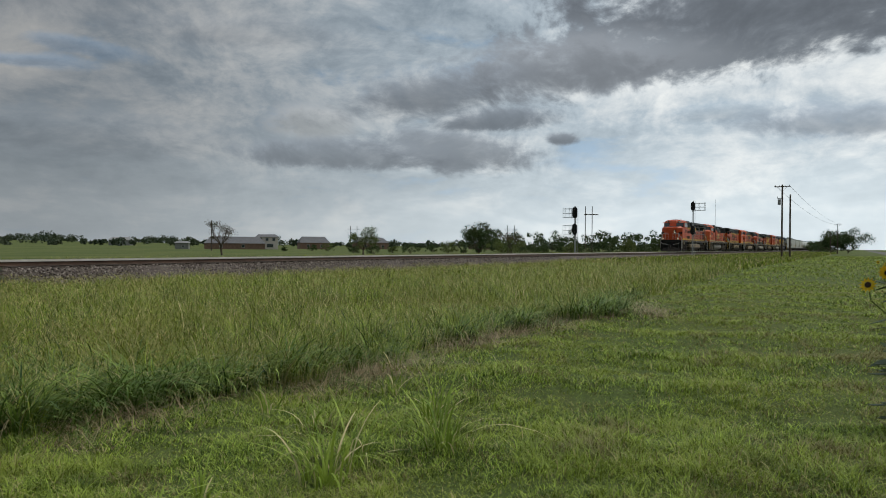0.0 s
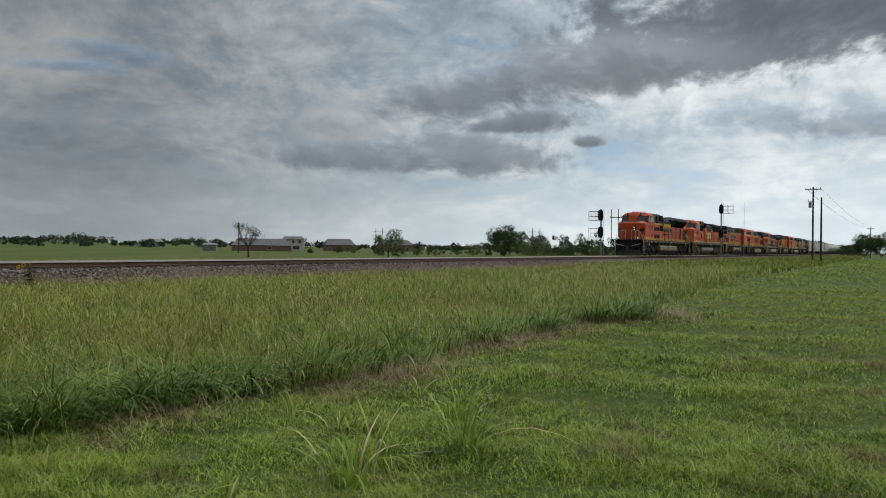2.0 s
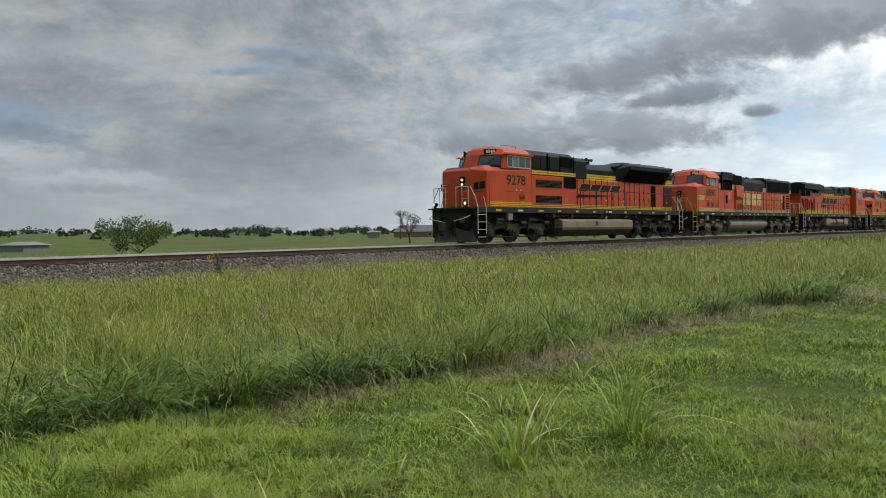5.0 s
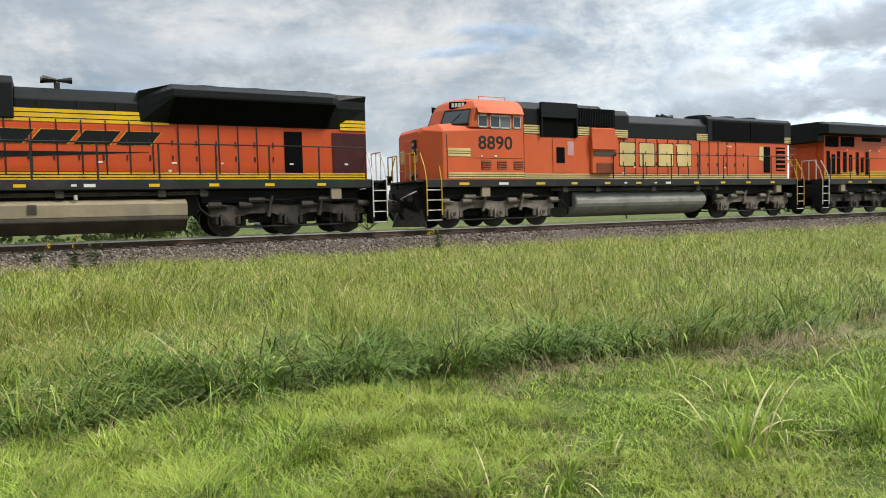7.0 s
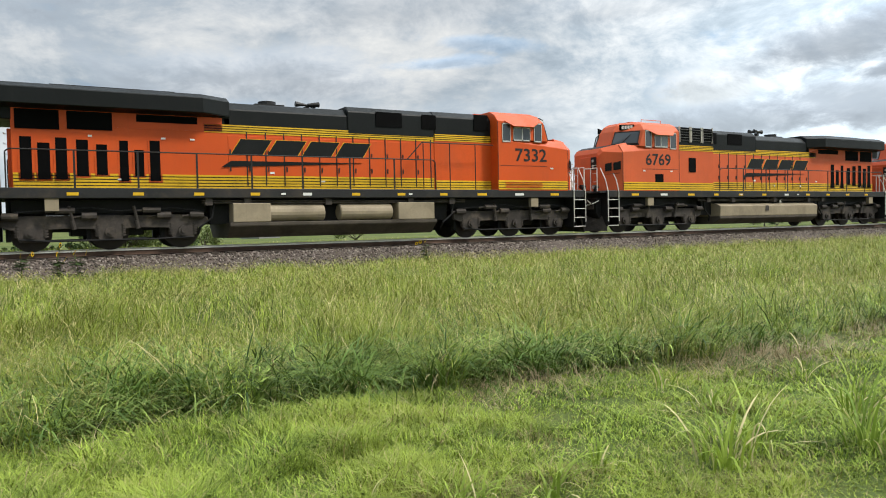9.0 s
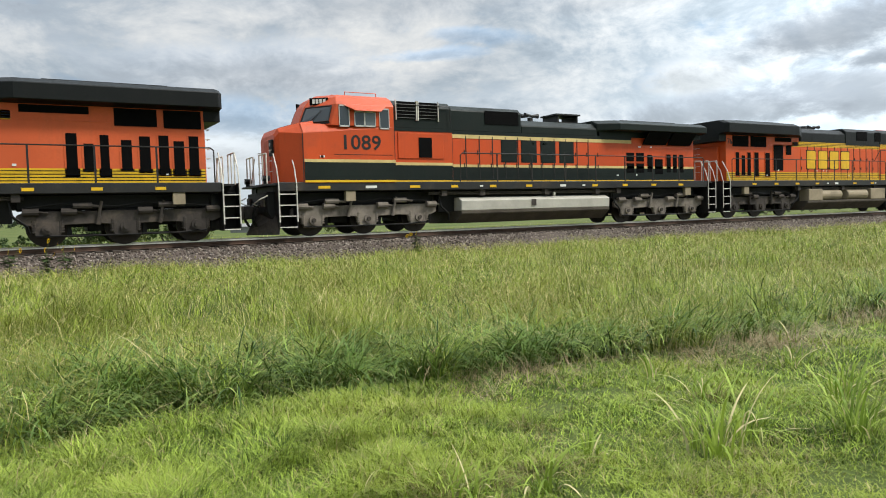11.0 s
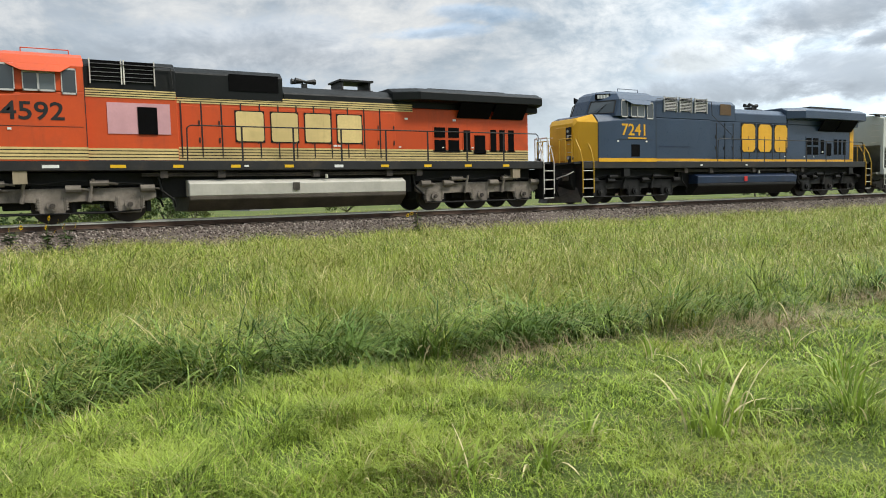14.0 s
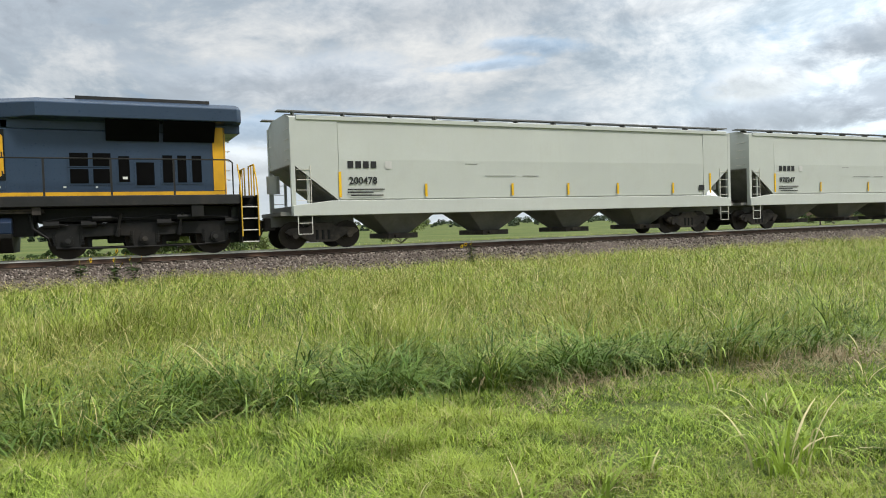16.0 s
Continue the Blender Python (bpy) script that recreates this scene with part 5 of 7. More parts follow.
def doors(root, y, x0, x1, z0, z1, n, mat, skip=()):
    """Hood doors on both sides, with handles and hinges."""
    w = (x1 - x0) / n
    bm = bmesh.new()
    box(bm, 0.02, w - 0.02, -0.012, 0.012, z0, z1)
    first = part("hood_door", bm, mat, root, bevel=0.006)
    bm = bmesh.new()
    for z in (z0 + 0.25 * (z1 - z0), z0 + 0.6 * (z1 - z0)):
        box(bm, w - 0.1, w - 0.06, -0.035, 0.035, z, z + 0.16)
    box(bm, -0.017, 0.017, -0.024, 0.024, z0 - 0.08, z1 + 0.14)
    grip = part("door_handle", bm, RAILING, first)
    used = False
    for s in (-1, 1):
        for k in range(n):
            if k in skip:
                continue
            m = pose(x0 + k * w, s * y, 0)
            if not used:
                first.matrix_basis, used = m, True
            else:
                again(grip, again(first, root, m))


def horn(root, x, z, y=0.0):
    bm = bmesh.new()
    box(bm, x - 0.08, x + 0.08, y - 0.08, y + 0.08, z, z + 0.2)
    for dx, dy, ln in ((-1, 0.12, 0.42), (-1, -0.12, 0.36), (1, 0, 0.4)):
        rod(bm, (x, y + dy, z + 0.26), (x + dx * ln, y + dy, z + 0.28), 0.035, 8, 0.10)
    part("air_horn", bm, RAILING, root)


def number_board(root, x, y, z, turn):
    bm = bmesh.new()
    box(bm, -0.03, 0.03, -0.32, 0.32, -0.12, 0.12)
    b = part("number_board", bm, MESH_SHADE_BLACK, root, "black board with pale marks")
    b.matrix_basis = pose(x, y, z, 0, 0, turn)
    for k in range(4):
        bm = bmesh.new()
        box(bm, -0.038, -0.03, -0.24 + k * 0.125, -0.15 + k * 0.125, -0.075, 0.075)
        part("mark", bm, BOARD, b)


def swoosh_logo(root, y, x0, x1, z0, z1, mat):
    """Four slanted blocks over a tapering bar."""
    w = (x1 - x0) / 4
    sl = 0.32
    for s in (-1, 1):
        for k in range(4):
            a = x0 + k * w
            lo, hi = (a, a + w * 0.86), (a + sl, a + w * 0.86 + sl)
            if s > 0:
                lo, hi = (x0 + x1 - a - w * 0.86, x0 + x1 - a), (x0 + x1 - a - w * 0.86 - sl, x0 + x1 - a - sl)
            for grow, m, t in ((0.018, YELLOW, 0.016), (0.0, mat, 0.022)):
                bm = bmesh.new()
                prism(bm, [(lo[0] - grow, z0 - grow * 0.6), (lo[1] + grow, z0 - grow * 0.6), (hi[1] + grow, z1 + grow * 0.6), (hi[0] - grow, z1 + grow * 0.6)], *sorted((s * y, s * (y + t))))
                part("emblem_block", bm, m, root)
        bm = bmesh.new()
        a, b = (x0 - 0.3, x1 - 0.2) if s < 0 else (x1 + 0.3, x0 + 0.2)
        prism(bm, [(a, z0 - 0.42), (a + (b - a) * 0.06, z0 - 0.22), (b, z0 - 0.20), (a + (b - a) * 0.6, z0 - 0.30)], *sorted((s * y, s * (y + 0.02))))
        part("emblem_bar", bm, mat, root)


def block_logo(root, y, x0, x1, z0, z1, mat, edge, n=4):
    w = (x1 - x0) / n
    for s in (-1, 1):
        for k in range(n):
            a, b = x0 + k * w + 0.12, x0 + (k + 1) * w - 0.14
            bm = bmesh.new()
            c = 0.16 if n == 3 else 0.05
            prism(bm, [(a, z0 + c), (a + c, z0), (b - c, z0), (b, z0 + c), (b, z1 - c), (b - c, z1), (a + c, z1), (a, z1 - c)], *sorted((s * y, s * (y + 0.022))))
            part("emblem_block", bm, mat, root)
            bm = bmesh.new()
            g = 0.035
            prism(bm, [(a - g, z0 - g), (b + g, z0 - g), (b + g, z1 + g), (a - g, z1 + g)], *sorted((s * y, s * (y + 0.014))))
            part("emblem_outline", bm, GREEN_BLACK if edge is not GREEN_BLACK else edge, root)


def stripes(root, x0, x1, y, z0, z1, lines, mat, edge):
    """A painted band with thin dark lines in it, on both sides."""
    for s in (-1, 1):
        b = plate(root, "stripe", s, y, x0, x1, z0, z1, mat, 0.010)
        for k in range(lines):
            z = z0 + (z1 - z0) * (k + 0.75) / (lines + 0.5)
            plate(root, "stripe_line", s, y, x0, x1, z - 0.012, z + 0.012, edge, 0.014, parent=b)


def tank(root, kind, x0, x1):
    if kind == "round":
        bm = bmesh.new()
        rod(bm, (x0, 0, 0.88), (x1, 0, 0.88), 0.62, 28)
        for v in bm.verts:
            v.co.y *= 2.05
        part("fuel_tank", bm, TANK_SILVER, root, "dull silver rounded fuel tank", smooth=False, bevel=0.04)
        for s in (-1, 1):
            bm = bmesh.new()
            rod(bm, (x0 + 2.6, s * 1.15, 1.62), (x1 - 0.9, s * 1.15, 1.62), 0.13, 14)
            part("air_reservoir", bm, TANK_PALE, root)
        return
    # top colour, darker lower colour, height where they meet
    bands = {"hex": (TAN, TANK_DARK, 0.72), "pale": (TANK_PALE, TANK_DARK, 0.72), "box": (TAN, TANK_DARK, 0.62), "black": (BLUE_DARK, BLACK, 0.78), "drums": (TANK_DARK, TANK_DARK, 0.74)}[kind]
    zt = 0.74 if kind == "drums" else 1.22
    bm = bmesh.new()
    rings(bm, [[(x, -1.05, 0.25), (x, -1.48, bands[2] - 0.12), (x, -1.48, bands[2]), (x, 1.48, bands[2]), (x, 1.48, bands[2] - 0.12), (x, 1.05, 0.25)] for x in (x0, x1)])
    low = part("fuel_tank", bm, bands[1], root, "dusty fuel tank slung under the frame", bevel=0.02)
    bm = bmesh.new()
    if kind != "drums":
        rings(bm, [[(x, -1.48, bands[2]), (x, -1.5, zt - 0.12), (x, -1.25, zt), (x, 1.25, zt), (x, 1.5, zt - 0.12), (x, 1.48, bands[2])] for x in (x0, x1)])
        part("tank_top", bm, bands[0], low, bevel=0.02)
        for s in (-1, 1):
            plate(root, "filler_plate", s, 1.5, x0 + (x1 - x0) * 0.44, x0 + (x1 - x0) * 0.47, 0.85, 1.1, RED if kind == "black" else TRUCK, 0.02, parent=low)
            bm = bmesh.new()
            rod(bm, (x0 + (x1 - x0) * 0.6, s * 1.45, zt), (x0 + (x1 - x0) * 0.6, s * 1.45, zt + 0.14), 0.05, 8)
            part("filler_cap", bm, TANK_PALE, low)
    else:
        bm.free()
        for s in (-1, 1):
            for a, b in ((x0 + 0.1, x0 + 1.55), (x1 - 1.3, x1 - 0.1)):
                bm = bmesh.new()
                box(bm, a, b, min(s * 0.9, s * 1.49), max(s * 0.9, s * 1.49), 0.743, 1.34)
                part("battery_box", bm, TAN, low, "dusty tan equipment box", bevel=0.02)
        for s in (-1, 1):
            for a, b in ((x0 + 1.75, x0 + 3.7), (x0 + 4.25, x0 + 6.3)):
                bm = bmesh.new()
                rod(bm, (a, s * 1.2, 1.03), (b, s * 1.2, 1.03), 0.28, 18)
                part("air_reservoir", bm, TAN, low, "dusty tan air reservoir", bevel=0.03)


def locomotive(kind, number, scheme, root):
    """One unit; x runs back from its nose, z up from the rail."""
    body, cap, low_mat, band, edge = scheme["body"], scheme["cap"], scheme.get("low", scheme["body"]), scheme["band"], scheme["edge"]
    emd, csx = kind in ("ace", "mac"), kind == "blue"
    ge = not emd
    # underframe
    bm = bmesh.new()
    box(bm, 1.25, 21.75, -1.5, 1.5, 1.50, 1.80)
    box(bm, 1.4, 21.6, -0.7, 0.7, 1.1, 1.5)
    part("underframe", bm, SILL, root, bevel=0.02)
    # black boxes added to close the view through above the trucks
    for xa, xb in ((1.5, 7.3), (16.2, 21.5)):
        bm = bmesh.new()
        box(bm, xa, xb, -0.92, 0.92, 1.06, 1.495)
        part("truck_bay", bm, BLACK, root, "plain black box filling the gap above the truck", bevel=0.03)
        for k in range(4):
            bm = bmesh.new()
            box(bm, xa + 0.5 + k * 1.3, xa + 1.2 + k * 1.3, -0.62, 0.62, 0.42, 1.055)
            part("traction_motor", bm, BLACK, root, bevel=0.03)
    # black backing added behind the tank and reservoirs
    bm = bmesh.new()
    box(bm, 7.5, 16.1, -0.95, 0.95, 0.7, 1.5)
    part("frame_web", bm, BLACK, root)
    bm = bmesh.new()
    box(bm, 0.85, 22.15, -1.45, 1.45, 1.70, 1.76)
    part("deck", bm, SILL, root)
    for s in (-1, 1):
        for k in range(0 if csx else 11):
            x = 2.6 + k * 1.72
            plate(root, "reflector", s, 1.502, x, x + (0.42 if k < 3 else 0.30), 1.58, 1.67, YELLOW if (k + len(number)) % 5 else BOARD, 0.008)
        bm = bmesh.new()
        for z in (1.42, 1.36):
            pipe(bm, [(6.9, s * 1.3, z), (11.0, s * 1.32, z - 0.02), (16.4, s * 1.3, z)], 0.03, 6)
        for x in (7.4, 9.1, 12.2, 14.9, 16.1):
            box(bm, x, x + 0.22, min(s * 1.2, s * 1.42), max(s * 1.2, s * 1.42), 1.28, 1.5)
        part("piping", bm, TRUCK, root)
        for x in (3.6, 20.3):
            plate(root, "jacking_pad", s, 1.3, x, x + 0.35, 1.15, 1.5, BLACK if csx else TAN, 0.16)
    # nose
    nose = scheme.get("nose", body)
    bm = bmesh.new()
    if ge:
        secs = [(1.40, 1.76, 0.78, 3.30, 0.66, 3.42), (1.52, 1.76, 0.92, 3.48, 0.75, 3.62), (2.12, 1.76, 1.48, 3.40, 1.15, 3.78), (2.6, 1.76, 1.5, 3.42, 1.2, 3.86)]
        if csx:
            secs = secs[:3]
    else:
        secs = [(1.32, 1.76, 0.85, 3.46, 0.72, 3.56), (1.44, 1.76, 0.98, 3.58, 0.85, 3.68), (1.95, 1.76, 1.5, 3.50, 1.2, 3.80), (2.5, 1.76, 1.5, 3.52, 1.2, 3.84)]
    shell(bm, secs)
    nose_ob = part("nose", bm, nose, root, bevel=0.02)
    # cab
    bm = bmesh.new()
    x_r = 5.5
    x_c = 2.13 if ge else 1.97
    shell(bm, [(x_c, 1.765, 1.502, 3.42 if ge else 3.52, 1.25, 3.76), (x_r, 1.765, 1.502, 3.72, 1.45, 3.76)])
    cab = part("cab", bm, body, root, "wide cab of the locomotive", bevel=0.015)
    plan = [(3.70, 2.30, 0.42, 3.12, 1.502), (4.42, 2.60, 0.42, 3.34, 1.502), (4.68, 2.80, 0.42, 3.42, 1.25), (4.82, 3.05, 0.36, 3.6, 0.95)]
    bm = bmesh.new()
    rings(bm, [[(a, -b, z), (c, -d, z), (x_r, -d, z), (x_r, d, z), (c, d, z), (a, b, z)] for z, a, b, c, d in plan])
    part("cab_roof", bm, body, cab, bevel=0.015)
    bm = bmesh.new()
    q = [(1.58, -0.72, 3.648), (1.58, 0.72, 3.648), (2.12, 1.1, 3.79), (2.12, -1.1, 3.79)] if ge else [(1.5, -0.82, 3.70), (1.5, 0.82, 3.70), (1.95, 1.15, 3.81), (1.95, -1.15, 3.81)]
    slab(bm, q, 0.014)
    part("anti_glare_panel", bm, GREEN_BLACK if not csx else BLUE_DARK, nose_ob)
    bm = bmesh.new()
    box(bm, 3.6, 4.5, -0.45, 0.45, 4.8, 4.9)
    pipe(bm, [(4.0, -0.7, 4.8), (4.0, -0.7, 4.98), (5.2, -0.7, 4.98), (5.2, -0.7, 4.8)], 0.015, 5)
    part("roof_fitting", bm, body, cab)
    # windscreens on the slope
    for s in (-1, 1):
        def on(u, v):
            lo = Vector((2.30, s * 0.42, 3.70)).lerp(Vector((3.12, s * 1.502, 3.70)), u)
            hi = Vector((2.60, s * 0.42, 4.42)).lerp(Vector((3.34, s * 1.502, 4.42)), u)
            return lo.lerp(hi, v) + Vector((-0.012, s * 0.009, 0.005))
        q = [on(0.08, 0.20), on(0.90, 0.20), on(0.88, 0.92), on(0.08, 0.92)]
        if s < 0:
            q = q[::-1]
        bm = bmesh.new()
        slab(bm, q, 0.015)
        sh = [on(0.0, 0.08), on(0.97, 0.08), on(0.93, 0.19), on(0.03, 0.19)]
        if s < 0:
            sh = sh[::-1]
        low_bm = bmesh.new()
        slab(low_bm, sh, 0.008)
        part("anti_glare_strip", low_bm, GREEN_BLACK if not csx else BLUE_DARK, cab)
        scr = part("windscreen", bm, WINDOW, cab, "slanted dark windscreen")
        bm = bmesh.new()
        pipe(bm, q + q[:1], 0.025, 5)
        part("screen_seal", bm, RAILING, scr)
        bm = bmesh.new()
        pipe(bm, [on(0.35, 0.15) + Vector((-0.03, s * 0.02, 0)), on(0.62, 0.75) + Vector((-0.03, s * 0.02, 0))], 0.012, 4)
        part("wiper", bm, RAILING, scr)
        number_board(root, 2.98, s * 0.86, 4.57, -s * 54)
        if emd:
            if kind == "ace":
                pane_set(cab, s, 1.502, 3.50, 5.38, 3.76, 4.38, (3.92, 4.40, 4.92))
            else:
                pane_set(cab, s, 1.502, 3.45, 3.85, 3.70, 4.18, ())
                pane_set(cab, s, 1.502, 3.98, 4.88, 3.68, 4.18, (4.40,))
                pane_set(cab, s, 1.502, 5.00, 5.35, 3.70, 4.18, ())
        else:
            pane_set(cab, s, 1.502, 3.42, 3.80, 3.66, 4.40, ())
            pane_set(cab, s, 1.502, 3.98, 4.78, 3.68, 4.22, (4.36,))
            pane_set(cab, s, 1.502, 4.92, 5.30, 3.62, 4.34, ())
        if emd:
            bm = bmesh.new()
            if kind == "ace":
                prism(bm, [(3.1, 4.40), (3.2, 4.48), (5.5, 4.48), (5.5, 4.40)], *sorted((s * 1.50, s * 1.62)))
            else:
                slab(bm, [(3.40, s * 1.505, 4.46), (5.42, s * 1.505, 4.46), (5.42, s * 1.66, 4.22), (3.40, s * 1.66, 4.22)], 0.02)
            part("sun_visor", bm, body, cab)
        else:
            bm = bmesh.new()
            slab(bm, [(3.55, s * 1.505, 4.42), (5.2, s * 1.505, 4.42), (4.9, s * 1.72, 4.20), (3.95, s * 1.72, 4.20)], 0.02)
            part("sun_visor", bm, body, cab)
        plate(root, "panel_seam", s, 1.502, 2.1, 2.125, 1.8, 3.4, RAILING, 0.006, parent=cab)
        plate(root, "panel_seam", s, 1.502, x_r - 0.02, x_r, 1.8, 4.4, RAILING, 0.006, parent=cab)
        if emd:
            for xa in ((4.46,) if kind == "ace" else (3.55, 4.25, 5.0)):
                louvre(root, s, 1.502, xa, xa + 0.44, 2.16, 2.48, 5, body, TANK_DARK)
            plate(root, "panel_seam", s, 1.502, 3.2, 5.4, 2.56, 2.575, RAILING, 0.006, parent=cab)
        else:
            plate(root, "vent_opening", s, 1.502, 4.0, 4.5, 2.0, 2.52, MESH_SHADE_BLACK, 0.01) if kind in ("blue", "es") else louvre(root, s, 1.502, 3.4, 5.2, 1.86, 2.1, 5, body, TANK_DARK) if kind == "rev" else None
            plate(root, "panel_seam", s, 1.502, 3.2, 5.4, 2.72, 2.735, RAILING, 0.006, parent=cab)
        m = pose(4.2 if kind != "rev" else 3.95, s * 1.506, 3.12, 90, 0, 0 if s < 0 else 180)
        lettering("road_number", number, scheme.get("ink", NUMBER), root, m @ Matrix.Diagonal((1.12, 1, 1, 1)), 0.50)
        if kind == "rev":
            lettering("rear_number", number, scheme.get("ink", NUMBER), root, pose(20.95, s * 1.018, 3.72, 90, 0, 0 if s < 0 else 180), 0.26)
        for k in range(3):
            bm = bmesh.new()
            pipe(bm, [(1.36, s * 0.55, 2.2 + 0.35 * k), (1.27, s * 0.55, 2.2 + 0.35 * k), (1.27, s * 0.80, 2.2 + 0.35 * k)], 0.014, 4)
            part("grab_iron", bm, RAIL_WHITE, root)
    # headlights
    lit = scheme.get("lit", False)
    for zz in (3.1, 2.88):
        bm = bmesh.new()
        rod(bm, (1.44, -0.52, zz), (1.30 if ge else 1.22, -0.52, zz), 0.06, 14)
        part("headlight", bm, LAMP if lit else LAMP_OFF, root)
    bm = bmesh.new()
    box(bm, 1.32 if ge else 1.25, 1.45, -0.66, -0.38, 2.72, 3.26)
    part("headlight_housing", bm, BLACK, nose_ob)
    for s in (-1, 1):
        bm = bmesh.new()
        rod(bm, (1.08, s * 1.05, 1.95), (0.86, s * 1.05, 1.95), 0.095, 12)
        box(bm, 0.90, 1.02, s * 1.05 - 0.04, s * 1.05 + 0.04, 1.76, 1.9)
        part("ditch_light_housing", bm, BLACK, root)
        bm = bmesh.new()
        rod(bm, (0.865, s * 1.05, 1.95), (0.85, s * 1.05, 1.95), 0.075, 12)
        part("ditch_light", bm, LAMP if lit else LAMP_OFF, root)
    # nose emblem and stripes
    if scheme.get("nose_mark") == "old":
        for s in (-1, 1):
            b = plate(root, "stripe", s, 1.505, 2.15, 3.1, 2.62, 2.92, band, 0.01)
            plate(root, "stripe_line", s, 1.505, 2.15, 3.1, 2.72, 2.74, edge, 0.014, parent=b)
            plate(root, "stripe_line", s, 1.505, 2.15, 3.1, 2.80, 2.82, edge, 0.014, parent=b)
        bm = bmesh.new()
        slab(bm, [(1.31, -0.7, 2.45), (1.31, 0.7, 2.45), (1.31, 0.7, 2.95), (1.31, -0.7, 2.95)], 0.07)
        part("nose_emblem", bm, band, nose_ob)
    if scheme.get("nose_mark") == "new":
        for s in (-1, 1):
            bm = bmesh.new()
            a = (1.55, s * 0.98) if ge else (1.48, s * 1.03)
            b = (2.05, s * 1.46) if ge else (1.85, s * 1.46)
            for z0, z1, f0, f1 in ((2.62, 3.0, 0.02, 0.42), (2.66, 3.04, 0.52, 0.96), (2.50, 2.55, 0.0, 0.9)):
                at = lambda f: (a[0] + (b[0] - a[0]) * f, (a[1] + (b[1] - a[1]) * f) * 1.02)
                p0, p1, h = at(f0), at(f1), 0.06
                q = [(*p0, z0), (*p1, z0 + h * 0.5), (*p1, z1), (*p0, z1 - h)]
                slab(bm, q if s < 0 else q[::-1], 0.02)
            part("nose_emblem", bm, cap, nose_ob)
    bm = bmesh.new()
    box(bm, 1.285 if emd else 1.365, 1.42, -0.33, 0.33, 1.85, 3.3)
    part("nose_door", bm, nose, nose_ob, bevel=0.02)
    for s in (-1, 1):
        for x in (7.35, 16.0):
            bm = bmesh.new()
            pipe(bm, [(x, s * 1.2, 1.45), (x + 0.1, s * 1.25, 0.9), (x + 0.45, s * 1.2, 0.62), (x + 0.5, s * 1.1, 0.4)], 0.035, 6)
            part("sand_hose", bm, BLACK, root)
        for x in (2.9, 5.5, 17.6, 19.9):
            bm = bmesh.new()
            rod(bm, (x, s * 1.25, 1.16), (x + 0.5, s * 1.25, 1.16), 0.09, 8)
            rod(bm, (x + 0.5, s * 1.25, 1.16), (x + 0.75, s * 1.25, 1.13), 0.04, 6)
            part("brake_actuator", bm, scheme.get("truck", TRUCK), root)
    # hood
    if emd:
        zc = 3.52 if kind == "ace" else 3.55
        bm = bmesh.new()
        shell(bm, [(x_r, 1.765, 1.28, zc - 0.02, 1.2, zc), (9.85, 1.765, 1.28, zc - 0.02, 1.2, zc)])
        part("equipment_cabinet", bm, body, root, bevel=0.02)
        bm = bmesh.new()
        shell(bm, [(9.85, 1.765, 0.98, zc - 0.02, 0.97, zc), (21.8, 1.765, 0.98, zc - 0.02, 0.97, zc)])
        hood = part("long_hood", bm, body, root, bevel=0.02)
        bm = bmesh.new()
        shell(bm, [(x_r, zc, 1.26, 4.55, 0.9, 4.84), (9.75, zc, 1.26, 4.55, 0.9, 4.84)])
        part("blower_housing", bm, cap, root, bevel=0.03)
        bm = bmesh.new()
        shell(bm, [(9.75, zc, 1.05, 4.5, 0.8, 4.72), (11.3, zc, 1.05, 4.5, 0.8, 4.72)])
        part("inertial_hatch", bm, cap, root, bevel=0.03)
        bm = bmesh.new()
        ht = 4.46 if kind == "ace" else 4.58
        shell(bm, [(11.3, zc, 0.97, ht - 0.36, 0.62, ht), (16.2, zc, 0.97, ht - 0.36, 0.62, ht)])
        part("hood_top", bm, cap, root, bevel=0.03)
        for s in (-1, 1):
            if kind == "ace":
                plate(root, "blower_grille", s, 1.262, 8.40, 9.55, 4.04, 4.60, MESH_SHADE_BLACK, 0.02)
                for xa, xb in ((5.85, 6.5), (6.55, 7.05), (7.35, 8.25)):
                    plate(root, "hatch_panel", s, 1.262, xa, xb, 3.86, 4.55, cap, 0.03, bevel=0.01)
                for xa in (7.12, 7.2, 8.3, 9.62):
                    plate(root, "panel_seam", s, 1.262, xa, xa + 0.025, 3.6, 4.7, MESH_SHADE_BLACK, 0.035)
                for xa in (10.0, 10.9, 11.9, 12.9, 13.9, 14.7):
                    plate(root, "panel_seam", s, 1.0, xa, xa + 0.02, 3.86, 4.12, RAILING, 0.03)
                pipe_bm = bmesh.new()
                pipe(pipe_bm, [(6.9, s * 1.3, 4.62), (9.7, s * 1.3, 4.62), (9.72, s * 1.3, 3.7)], 0.016, 5)
                part("grab_rail", pipe_bm, RAILING, root)
        bm = bmesh.new()
        if kind == "ace":
            rings(bm, [[(x, -0.98, 3.5), (x, -w, z1), (x, -w, z2), (x, -1.1, z3), (x, 1.1, z3), (x, w, z2), (x, w, z1), (x, 0.98, 3.5)] for x, w, z1, z2, z3 in ((14.5, 0.99, 3.9, 4.2, 4.44), (15.45, 1.5, 4.28, 4.5, 4.70), (20.45, 1.5, 4.28, 4.5, 4.70), (20.75, 1.2, 4.2, 4.45, 4.66), (21.8, 1.0, 4.2, 4.45, 4.66))])
            rad = part("radiator_housing", bm, cap, root, "flared black radiator housing", bevel=0.02)
            for s in (-1, 1):
                q = [(15.3, s * 1.02, 3.55), (20.35, s * 1.02, 3.55), (20.55, s * 1.50, 4.26), (15.5, s * 1.50, 4.26)]
                bm = bmesh.new()
